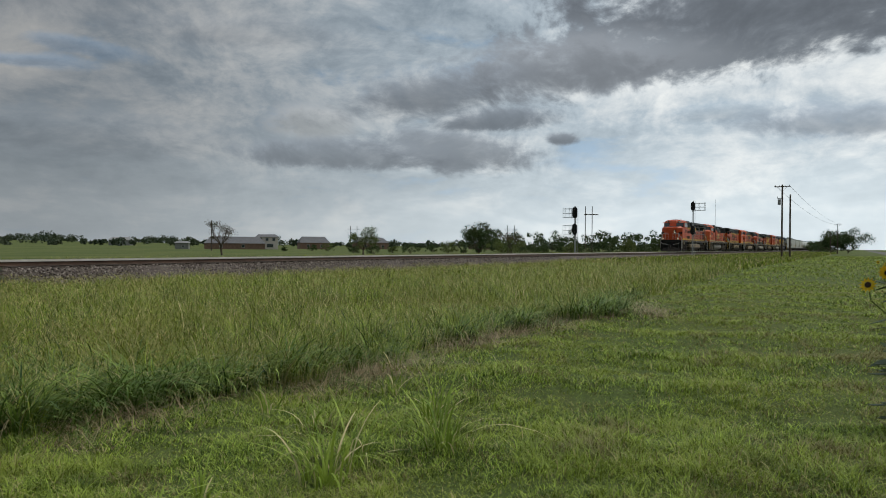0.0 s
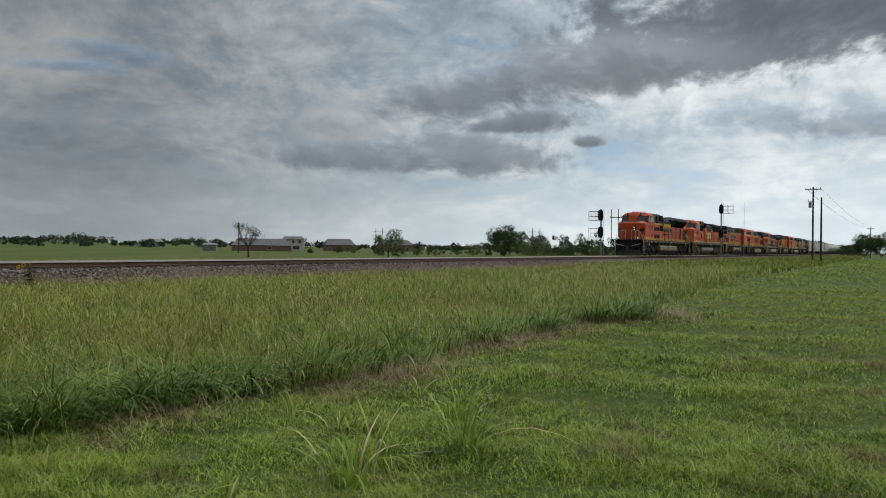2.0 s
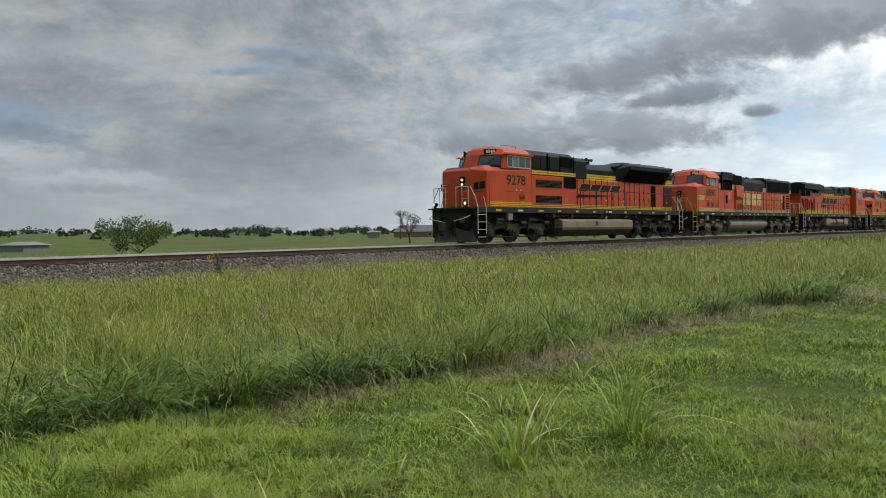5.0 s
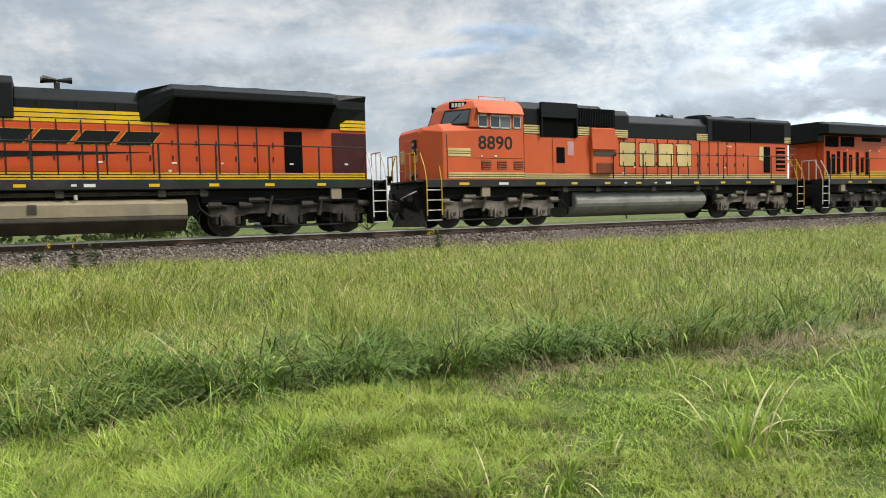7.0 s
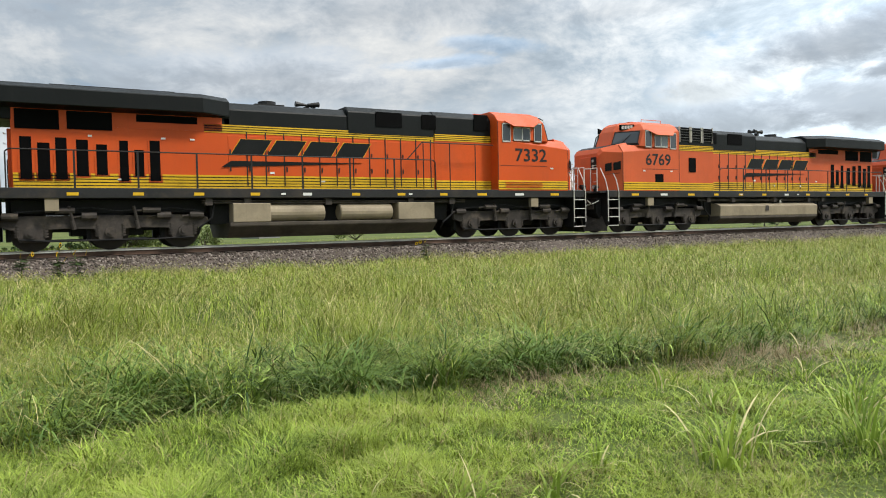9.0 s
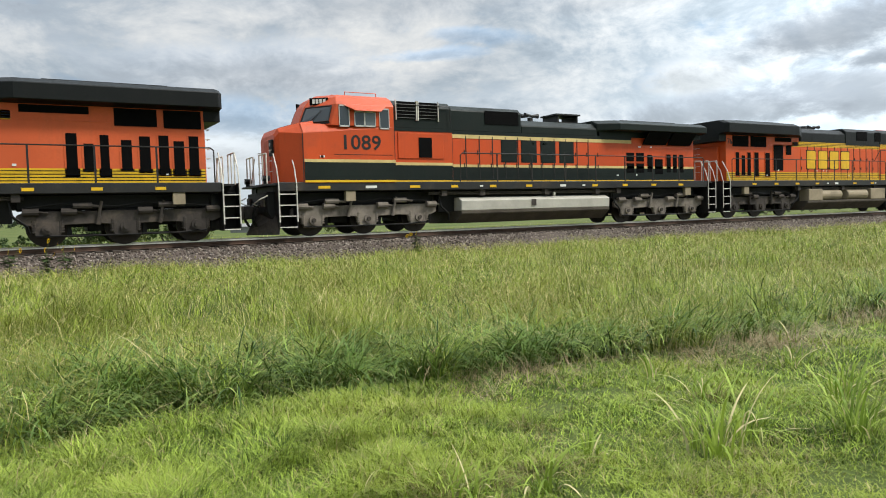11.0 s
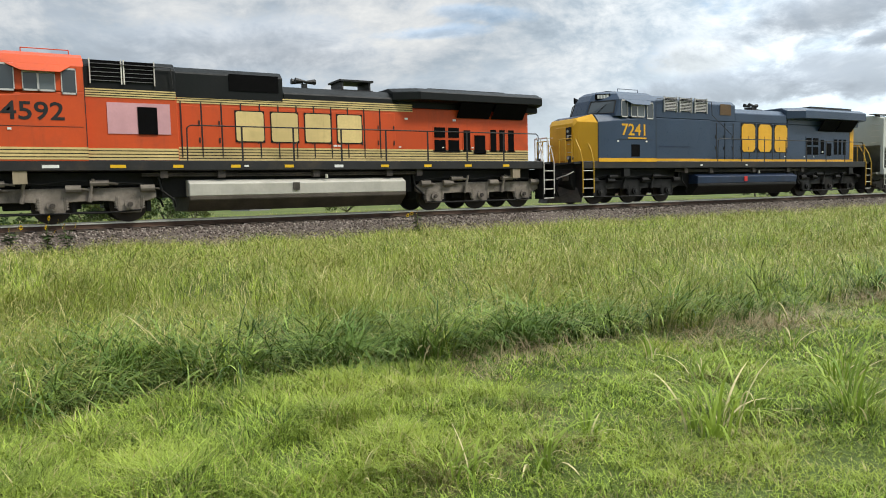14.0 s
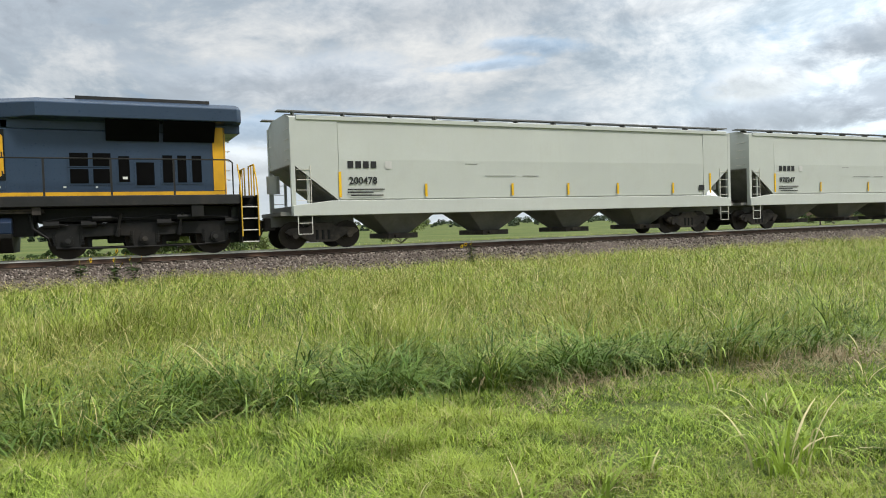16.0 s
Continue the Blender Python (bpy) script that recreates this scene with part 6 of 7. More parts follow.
                slab(bm, q if s < 0 else q[::-1], 0.03)
                part("radiator_mesh", bm, MESH_SHADE_BLACK, rad)
        else:
            shell(bm, [(16.1, zc, 1.02, 4.56, 0.85, 4.70), (22.0, zc, 1.02, 4.56, 0.85, 4.70)])
            rad = part("radiator_housing", bm, cap, root, "black radiator housing", bevel=0.02)
            for s in (-1, 1):
                for xa, xb in ((16.43, 18.9), (18.98, 21.45)):
                    plate(root, "radiator_mesh", s, 1.022, xa, xb, 3.62, 4.46, MESH_SHADE_BLACK, 0.03, parent=rad)
                # dynamic brake hatch: proud black hood over an open bay
                bm = bmesh.new()
                box(bm, 6.42, 8.22, *sorted((s * 1.262, s * 1.40)), 4.20, 4.80)
                box(bm, 6.42, 6.48, *sorted((s * 1.262, s * 1.40)), 3.46, 4.20)
                box(bm, 8.16, 8.22, *sorted((s * 1.262, s * 1.40)), 3.46, 4.20)
                part("brake_hatch", bm, cap, root, bevel=0.01)
                plate(root, "dynamic_brake_opening", s, 1.27, 6.48, 8.16, 3.46, 4.20, MESH_SHADE_BLACK, 0.03)
                g = plate(root, "air_intake_grille", s, 1.265, 8.28, 10.26, 3.94, 4.66, MESH_SHADE_BLACK, 0.03)
                bm = bmesh.new()
                for k in range(22):
                    box(bm, 8.32 + k * 0.088, 8.345 + k * 0.088, *sorted((s * 1.29, s * 1.325)), 3.98, 4.62)
                part("slats", bm, cap, g)
                bm = bmesh.new()
                prism(bm, [(8.92, 2.0), (8.92, 3.88), (10.22, 3.88), (10.22, 2.0)], *sorted((s * 0.98, s * 1.40)))
                part("blower_duct", bm, body, root, bevel=0.04)
                bm = bmesh.new()
                slab(bm, [(8.9, s * 1.43, 3.0), (10.24, s * 1.43, 3.0), (10.24, s * 1.40, 3.62), (8.9, s * 1.40, 3.62)], 0.05)
                part("duct_cover", bm, body, root)
                plate(root, "vent_slot", s, 1.40, 9.0, 10.2, 2.74, 2.92, TANK_DARK, 0.02)
                louvre(root, s, 1.40, 9.15, 10.05, 2.05, 2.45, 5, body, TANK_DARK)
                louvre(root, s, 0.982, 20.9, 21.6, 2.2, 3.35, 5, body, MESH_SHADE_BLACK)
        for k in range(3):
            bm = bmesh.new()
            rod(bm, (16.6 + k * 1.55, 0, 4.55), (16.6 + k * 1.55, 0, 4.80), 0.62, 20)
            part("radiator_fan", bm, cap, rad)
        if kind == "ace":
            for s in (-1, 1):
                for z0 in (2.88, 2.05):
                    plate(root, "inverter_panel", s, 1.282, 5.75, 8.55, z0 - 0.1, z0 + 0.52, body, 0.012, bevel=0.006)
                    louvre(root, s, 1.294, 6.1, 8.45, z0, z0 + 0.40, 6, TANK_DARK)
                # opening and doorway are flat plates, their inner darkness painted on
                plate(root, "filter_opening", s, 1.282, 8.66, 9.82, 2.90, 3.52, MESH_SHADE_BLACK, 0.03)
                plate(root, "dark_doorway", s, 0.985, 18.9, 19.5, 2.03, 3.38, MESH_SHADE_BLACK, 0.02)
                plate(root, "end_grille", s, 0.985, 20.55, 21.78, 2.04, 3.38, MAROON, 0.02)
        else:
            for s in (-1, 1):
                plate(root, "side_hatch", s, 1.284, 7.02, 8.1, 2.05, 3.38, body, 0.02, bevel=0.008)
                plate(root, "door_window", s, 1.304, 7.19, 7.6, 2.44, 3.06, MESH_SHADE_BLACK, 0.01)
                plate(root, "primer_patch", s, 1.284, 7.75, 8.06, 2.75, 3.3, PINK, 0.024)
                plate(root, "dark_doorway", s, 0.985, 20.0, 20.45, 2.12, 3.36, MESH_SHADE_BLACK, 0.02)
                plate(root, "primer_patch", s, 0.985, 19.66, 19.96, 2.7, 3.36, CREAM, 0.016)
        doors(root, 0.985, 15.6, 18.6, 2.05, 3.38, 5, body)
        doors(root, 0.985, 10.4, 15.5, 2.05, 3.40, 8, body)
        if kind == "ace":
            stripes(root, x_r + 0.05, 9.8, 1.282, 3.56, 3.76, 1, band, edge)
            stripes(root, 9.9, 15.35, 0.985, 3.46, 3.82, 2, band, edge)
            stripes(root, 20.85, 21.78, 1.01, 3.48, 3.82, 2, band, edge)
        else:
            stripes(root, x_r + 0.05, 6.4, 1.282, 3.57, 3.90, 3, band, edge)
            stripes(root, 8.25, 8.9, 1.282, 3.57, 3.90, 3, band, edge)
            stripes(root, 10.25, 11.2, 1.055, 3.56, 3.88, 3, band, edge)
            stripes(root, 15.4, 16.1, 1.0, 3.56, 3.86, 3, band, edge)
            stripes(root, 21.5, 21.95, 1.024, 3.56, 3.84, 3, band, edge)
        stripes(root, 2.15, x_r, 1.505, 1.82, 2.04, 2, band, edge)
        stripes(root, x_r + 0.05, 9.8, 1.282, 1.82, 2.02, 2, band, edge)
        stripes(root, 9.9, 21.75, 0.99, 1.82, 2.03, 2, band, edge)
        if kind == "ace":
            swoosh_logo(root, 0.99, 10.5, 14.95, 2.84, 3.24, cap)
            horn(root, 12.4, 4.46, -0.4)
        else:
            block_logo(root, 0.99, 10.65, 15.15, 2.38, 3.36, band, body)
            horn(root, 14.5, 4.44, 0.0)
        rail_x = 10.0
    else:
        old = kind in ("dash", "h1")
        zc = 3.72
        top1 = 4.72
        top2 = 4.28 if old else 4.58
        if csx:
            top2 = 4.40
        full = 1.28 if kind in ("dash", "h1", "blue", "es") else 1.02
        bm = bmesh.new()
        x_k = 9.3 if csx else 8.0
        shell(bm, [(x_r, 1.765, full, zc - 0.02, full - 0.02, zc), (x_k, 1.765, full, zc - 0.02, full - 0.02, zc)])
        part("control_cabinet", bm, body, root, bevel=0.02)
        bm = bmesh.new()
        shell(bm, [(8.0, 1.765, 1.0, zc - 0.02, 0.98, zc), (21.4, 1.765, 1.0, zc - 0.02, 0.98, zc)])
        part("long_hood", bm, body, root, bevel=0.02)
        bm = bmesh.new()
        shell(bm, [(x_r, zc, full, 4.5, full - 0.25, top1), (x_k, zc, full, 4.5, full - 0.25, top1)])
        part("dynamic_brake_box", bm, cap, root, bevel=0.03)
        bm = bmesh.new()
        shell(bm, [(8.0, zc, 1.02, 4.5, 0.8, top1 - 0.03), (11.4, zc, 1.02, 4.5, 0.8, top1 - 0.03)])
        part("blower_housing", bm, cap, root, bevel=0.03)
        bm = bmesh.new()
        shell(bm, [(11.4, zc, 1.0, top2 - 0.25, 0.72, top2), (15.6, zc, 1.0, top2 - 0.25, 0.72, top2)])
        part("hood_top", bm, cap, root, bevel=0.03)
        # overhanging radiator wings
        zr0, zr1 = (3.98, 4.42) if old else (4.02, 4.58) if csx else (4.10, 4.72)
        bm = bmesh.new()
        rings(bm, [[(x, -1.0, zc), (x, -1.0, zr0 - 0.05), (x, -w, zr0), (x, -w, zr1 - 0.16), (x, -w + 0.35, zr1), (x, w - 0.35, zr1), (x, w, zr1 - 0.16), (x, w, zr0), (x, 1.0, zr0 - 0.05), (x, 1.0, zc)] for x, w in ((15.4, 1.02), (16.3, 1.5), (21.75, 1.5), (21.9, 1.3))])
        rad = part("radiator_housing", bm, cap, root, "overhanging radiator housing", bevel=0.02)
        bm = bmesh.new()
        box(bm, 17.0, 20.4, -0.8, 0.8, zr1, zr1 + 0.08)
        if csx:
            box(bm, 17.3, 21.0, -1.1, 1.1, zr1 + 0.002, zr1 + 0.11)
        part("radiator_screen", bm, SILL, rad)
        for s in (-1, 1):
            if kind in ("rev", "es"):
                plate(root, "upper_panel", s, 1.0, 15.65, 21.38, 3.60, 4.04, body, 0.014)
                for a, b, z0 in ((20.2, 21.3, 3.47), (18.82, 20.01, 3.50), (16.4, 18.16, 3.80)) if number != "7683" else ((19.72, 20.93, 3.49), (18.33, 19.56, 3.50), (16.27, 17.64, 3.80)):
                    plate(root, "radiator_mesh", s, 1.014, a, b, z0, 4.02, MESH_SHADE_BLACK, 0.012)
            for a, b in ((18.05, 19.5), (19.62, 21.1)) if kind not in ("rev", "es") else ():
                q = [(a, s * 1.03, 3.44), (b, s * 1.03, 3.44), (b, s * 1.42, zr0 - 0.02), (a, s * 1.42, zr0 - 0.02)]
                bm = bmesh.new()
                slab(bm, q if s < 0 else q[::-1], 0.03)
                part("radiator_mesh", bm, MESH_SHADE_BLACK, rad)
            for x, w in ((5.68, 0.80), (6.58, 0.80)) if old else ((6.22, 0.76), (7.2, 0.75), (8.2, 0.78)) if csx else ((5.75, 0.62), (6.5, 0.62), (7.25, 0.62)) if kind == "es" else ((5.65, 0.62),):
                yg = full
                g = plate(root, "brake_grille", s, yg + 0.002, x, x + w, 4.06, 4.66, MESH_SHADE_BLACK, 0.03)
                if kind != "rev":
                    bm = bmesh.new()
                    for q in range(9 if csx else 5):
                        h = 0.6 / (9 if csx else 5)
                        box(bm, x, x + w, *sorted((s * yg, s * (yg + 0.05))), 4.08 + q * h, 4.08 + q * h + (0.030 if csx else 0.014))
                    part("slats", bm, TRIM if csx else WALK_STEEL, g)
                    for xp in (x - 0.03, x + w):
                        plate(root, "grille_post", s, yg, xp, xp + 0.03, 4.0, 4.70, TRIM if csx else RAIL_WHITE, 0.07, parent=g)
            if kind in ("dash", "h1", "blue", "es"):
                bm = bmesh.new()
                xe = 9.25 if csx else 7.85
                pipe(bm, [(5.7, s * (full + 0.09), 4.55), (xe, s * (full + 0.09), 4.55), (xe + 0.05, s * (full + 0.09), 3.95)] + ([(11.0, s * 1.12, 3.1)] if csx else []), 0.016, 5)
                part("grab_rail", bm, RAILING, root)
            for xa, xb in ((9.65, 11.25),) if old else ((10.28, 11.06),) if csx else ((9.31, 10.34), (7.92, 8.52)):
                plate(root, "air_intake", s, 1.022, xa, xb, 4.02, 4.54, RUST_MESH if csx else MESH_SHADE_BLACK, 0.02)
            if old or csx:
                vents = [(17.08, 17.56, 2.68, 3.06), (17.08, 17.56, 2.18, 2.60), (17.68, 18.16, 2.68, 3.06), (17.68, 18.16, 2.18, 2.60), (18.36, 18.66, 2.22, 2.98), (18.84, 19.34, 2.12, 2.8), (19.58, 19.86, 2.2, 3.02), (20.0, 20.26, 2.2, 3.02), (20.42, 20.70, 2.2, 3.02)]
            elif number == "7683":
                vents = [(20.43, 20.70, 2.06, 3.21), (19.98, 20.25, 2.1, 3.06), (19.55, 19.81, 2.08, 3.21), (18.94, 19.27, 2.04, 3.22), (18.05, 18.41, 2.04, 3.21), (16.95, 17.75, 2.32, 3.60), (16.27, 16.71, 3.13, 3.60)]
            else:
                vents = [(20.91, 21.20, 2.06, 3.25), (20.46, 20.77, 2.06, 3.09), (20.03, 20.32, 2.07, 3.25), (19.48, 19.79, 2.16, 3.21), (18.98, 19.27, 2.2, 3.09), (18.41, 18.65, 2.02, 3.22), (17.98, 18.24, 2.18, 2.96), (17.52, 17.81, 2.04, 3.25)]
            # each vent is a framed flat plate with the dark of its recess painted
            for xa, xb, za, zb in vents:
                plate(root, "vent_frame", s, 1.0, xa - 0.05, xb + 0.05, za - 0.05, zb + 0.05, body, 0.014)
                plate(root, "vent_opening", s, 1.0, xa, xb, za, zb, MESH_SHADE_BLACK, 0.02)
            if csx:
                plate(root, "side_hatch", s, full + 0.002, 5.9, 7.9, 2.45, 2.50, BLUE_DARK, 0.012)
            elif kind == "dash":
                plate(root, "replacement_panel", s, full + 0.002, 6.06, 7.79, 2.58, 3.48, PINK, 0.018)
                # flat plate; the dark inside of the doorway is its colour
                plate(root, "dark_doorway", s, full + 0.02, 6.88, 7.42, 2.57, 3.37, MESH_SHADE_BLACK, 0.02)
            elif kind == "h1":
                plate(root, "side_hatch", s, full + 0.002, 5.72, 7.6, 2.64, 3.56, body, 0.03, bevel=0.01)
                plate(root, "dark_doorway", s, full + 0.02, 6.56, 7.10, 2.68, 3.40, MESH_SHADE_BLACK, 0.03)
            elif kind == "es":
                plate(root, "dark_doorway", s, full + 0.002, 6.35, 6.8, 2.65, 3.3, MESH_SHADE_BLACK, 0.02)
            else:
                # raised rail beside the cab walkway
                bm = bmesh.new()
                pipe(bm, [(9.35, s * 1.46, 2.86), (8.75, s * 1.46, 3.48), (5.7, s * 1.46, 3.48)], 0.021, 6)
                for xp in (8.7, 7.6, 6.5):
                    pipe(bm, [(xp, s * 1.46, 1.8), (xp, s * 1.46, 3.48)], 0.02, 5)
                part("raised_rail", bm, RAILING, root)
        doors(root, 1.0, 9.45 if csx else 8.15, 15.5, 2.0, 3.42 if kind == "h1" else 3.5, 10 if csx else 12, body)
        bm = bmesh.new()
        if old:
            box(bm, 13.6, 14.9, -0.5, 0.5, top2, top2 + 0.06)
            box(bm, 13.7, 13.76, -0.5, 0.5, top2, top2 + 0.36)
            box(bm, 14.74, 14.8, -0.5, 0.5, top2, top2 + 0.36)
            box(bm, 13.6, 14.9, -0.55, 0.55, top2 + 0.34, top2 + 0.4)
        else:
            rod(bm, (13.9, 0, top2 - 0.05), (13.9, 0, top2 + 0.22), 0.3, 12)
            box(bm, 13.4, 14.4, -0.35, 0.35, top2, top2 + 0.1)
        part("exhaust_stack", bm, SILL, root)
        horn(root, 12.4 if not csx else 13.6, top2, -0.3)
        if kind == "h1":
            for s in (-1, 1):
                for xa, xb, yy, zl in ((2.15, x_r, 1.506, 2.46), (x_r + 0.02, 7.98, full + 0.004, 2.40), (8.02, 21.38, 1.004, 2.37)):
                    plate(root, "stripe", s, yy, xa, xb, 1.80, zl, low_mat, 0.014)
                    plate(root, "stripe", s, yy, xa, xb, zl, zl + 0.10, band, 0.016)
                    plate(root, "stripe", s, yy, xa, xb, 1.79, 1.86, YELLOW, 0.018)
                plate(root, "stripe", s, 1.004, 8.02, 17.4, 3.46, 3.60, band, 0.014)
                plate(root, "stripe", s, 1.004, 8.02, 17.4, 3.60, 3.74, low_mat, 0.012)
                plate(root, "stripe", s, full + 0.004, x_r + 0.02, 7.98, 3.62, 3.74, low_mat, 0.012)
            block_logo(root, 1.004, 10.3, 14.2, 2.60, 3.42, cap, body)
        elif csx:
            stripes(root, 2.13, x_r, 1.506, 1.78, 1.93, 0, band, edge)
            stripes(root, x_r + 0.02, 9.28, full + 0.004, 1.78, 1.93, 0, band, edge)
            stripes(root, 9.32, 21.38, 1.004, 1.78, 1.93, 0, band, edge)
            block_logo(root, 1.012, 11.75, 15.6, 2.30, 3.66, band, body, 3)
            for s in (-1, 1):
                plate(root, "stripe", s, 1.506, 3.8, 4.9, 2.76, 2.82, band, 0.01)
            bm = bmesh.new()
            box(bm, 21.4, 21.43, -1.0, 1.0, 1.8, 3.9)
            part("rear_panel", bm, GOLD, root)
            for s in (-1, 1):
                plate(root, "stripe", s, 1.004, 21.05, 21.38, 1.95, 3.9, GOLD, 0.012)
        else:
            stripes(root, 8.02, 16.2, 1.004, 3.58, 3.84, 3, band, edge)
            stripes(root, x_r + 0.02, 7.98, full + 0.004, 3.62, 3.86, 3, band, edge)
            stripes(root, 2.15, x_r, 1.506, 1.82, 2.16, 3, band, edge)
            stripes(root, x_r + 0.02, 7.98, full + 0.004, 1.82, 2.16, 3, band, edge)
            stripes(root, 8.02, 21.38, 1.004, 1.82, 2.24, 4, band, edge)
            if scheme["logo"] == "swoosh":
                swoosh_logo(root, 1.014, 10.7, 15.4, 2.92, 3.40, cap)
            else:
                block_logo(root, 1.014, *((10.95, 15.1) if kind == "rev" else (9.7, 14.3)), 2.44, 3.38, band, edge)
        rail_x = 9.6 if csx else 8.2
    # small notices along hood, cab and sill
    rn = random.Random(number)
    for s in (-1, 1):
        hood_y = 1.018 if ge else 1.0
        for k in range(7):
            x = rn.uniform(10.4, 21.0)
            z = rn.choice((2.05, 2.3, 3.3))
            plate(root, "notice", s, hood_y, x, x + rn.uniform(0.06, 0.16), z, z + rn.uniform(0.04, 0.08), BOARD, 0.008)
        for k in range(4):
            x = rn.uniform(2.3, 5.1)
            plate(root, "notice", s, 1.515, x, x + rn.uniform(0.06, 0.14), 2.62, 2.68, BOARD, 0.006) if k < 2 else plate(root, "notice", s, 1.503, x + 3.0 * k, x + 3.0 * k + 0.14, 1.60, 1.66, BOARD, 0.012)
    # rear end
    bm = bmesh.new()
    box(bm, 21.38 if ge else 21.8, 21.5 if ge else 21.86, -0.6, 0.6, 1.8, 3.5)
    part("rear_door_panel", bm, body, root, bevel=0.02)
    for k in range(6):
        bm = bmesh.new()
        pipe(bm, [(21.45, -0.75, 2.3 + 0.3 * k), (21.6, -0.75, 2.3 + 0.3 * k), (21.6, -0.4, 2.3 + 0.3 * k)], 0.014, 4)
        part("grab_iron", bm, RAIL_WHITE, root)
    tank(root, scheme["tank"], 8.2, 15.7 if emd else 15.6)
    loco_truck(root, (2.5, 4.52, 6.55), scheme.get("truck", TRUCK), ge)
    loco_truck(root, (16.95, 18.98, 21.0), scheme.get("truck", TRUCK), ge)
    stairs(root, 1.22, 1.86, scheme.get("rail", RAIL_WHITE))
    stairs(root, 21.75, 22.3, scheme.get("rail", RAIL_WHITE))
    end_gear(root, 0.98, -1, scheme.get("rail", RAIL_WHITE))
    end_gear(root, 22.25, 1, scheme.get("rail", RAIL_WHITE), plow=False)
    side_rail(root, rail_x, 21.55)
    return root


SCHEMES = {
    "a": dict(body=ORANGE, cap=GREEN_BLACK, band=YELLOW, edge=GREEN_BLACK, tank="hex", nose_mark="new", lit=True),
    "b": dict(body=ORANGE_FADED, cap=GREEN_BLACK, band=CREAM, edge=GREEN_BLACK, tank="round", nose_mark="old", rail=RAIL_YELLOW, truck=TRUCK_PALE),
    "c": dict(body=ORANGE_BRIGHT, cap=GREEN_BLACK, band=YELLOW, edge=GREEN_BLACK, tank="drums", nose_mark="new", logo="swoosh"),
    "d": dict(body=ORANGE_FADED, cap=GREEN_BLACK, band=YELLOW, edge=GREEN_BLACK, tank="box", nose_mark="new", logo="swoosh"),
    "e": dict(body=ORANGE, cap=FOREST, band=CREAM, edge=FOREST, low=FOREST, tank="pale", truck=TRUCK_PALE),
    "f": dict(body=ORANGE_BRIGHT, cap=GREEN_BLACK, band=YELLOW, edge=GREEN_BLACK, tank="drums", nose_mark="old", logo="block"),
    "g": dict(body=ORANGE, cap=GREEN_BLACK, band=CREAM, edge=GREEN_BLACK, tank="pale", nose_mark="old", logo="block", rail=RAIL_WHITE, truck=TRUCK_PALE),
    "h": dict(body=BLUE, cap=BLUE, nose=GOLD, band=GOLD, edge=BLUE_DARK, tank="black", ink=GOLD, rail=RAIL_YELLOW, truck=BLACK),
}
# kind, road number, scheme, distance behind the leader, faces back, label
UNITS = [
    ("ace", "9278", "a", 0.0, False, "orange and black diesel locomotive with lit headlights leading the train"),
    ("mac", "8890", "b", 22.6, False, "faded orange diesel locomotive with a silver fuel tank"),
    ("rev", "7332", "c", 68.65, True, "bright orange diesel locomotive running cab last"),
    ("es", "6769", "d", 67.4, False, "faded orange diesel locomotive with a tan fuel tank"),
    ("h1", "1089", "e", 89.7, False, "orange and forest green striped diesel locomotive"),
    ("rev", "7683", "f", 134.8, True, "bright orange diesel locomotive with yellow block emblem running backwards"),
    ("dash", "4592", "g", 133.85, False, "orange diesel locomotive with cream stripes and a pink side panel"),
    ("blue", "7241", "h", 156.4, False, "dark blue diesel locomotive with a gold nose"),
]
TRAIN = []
for kind, num, sch, off, back, label in UNITS:
    ob = tagged(empty("locomotive"), label, "locomotive", group="locomotives of the train")
    locomotive(kind, num, SCHEMES[sch], ob)
    TRAIN.append((ob, off, back))


def car_truck(root, c):
    bm = bmesh.new()
    box(bm, c - 0.25, c + 0.25, -1.0, 1.0, 0.45, 0.75)
    truck = part("truck", bm, TRUCK, root, "two-axle freight truck")
    for x in (c - 0.92, c + 0.92):
        wheelset(truck, x, 0.46)
    for s in (-1, 1):
        bm = bmesh.new()
        prism(bm, [(c - 1.25, 0.58), (c - 1.1, 0.68), (c - 0.5, 0.72), (c - 0.35, 0.86), (c + 0.35, 0.86), (c + 0.5, 0.72), (c + 1.1, 0.68), (c + 1.25, 0.58), (c + 1.1, 0.46), (c + 0.75, 0.42), (c + 0.4, 0.22), (c - 0.4, 0.22), (c - 0.75, 0.42), (c - 1.1, 0.46)], *sorted((s * 0.98, s * 1.12)))
        part("side_frame", bm, TRUCK, truck, bevel=0.012)
        for k in (-0.2, 0, 0.2):
            bm = bmesh.new()
            rod(bm, (c + k, s * 1.06, 0.3), (c + k, s * 1.06, 0.62), 0.08, 8)
            part("spring", bm, BLACK, truck)
        for x in (c - 0.92, c + 0.92):
            bm = bmesh.new()
            rod(bm, (x, s * 1.0, 0.46), (x, s * 1.18, 0.46), 0.11, 10)
            part("axle_cap", bm, TRUCK, truck)


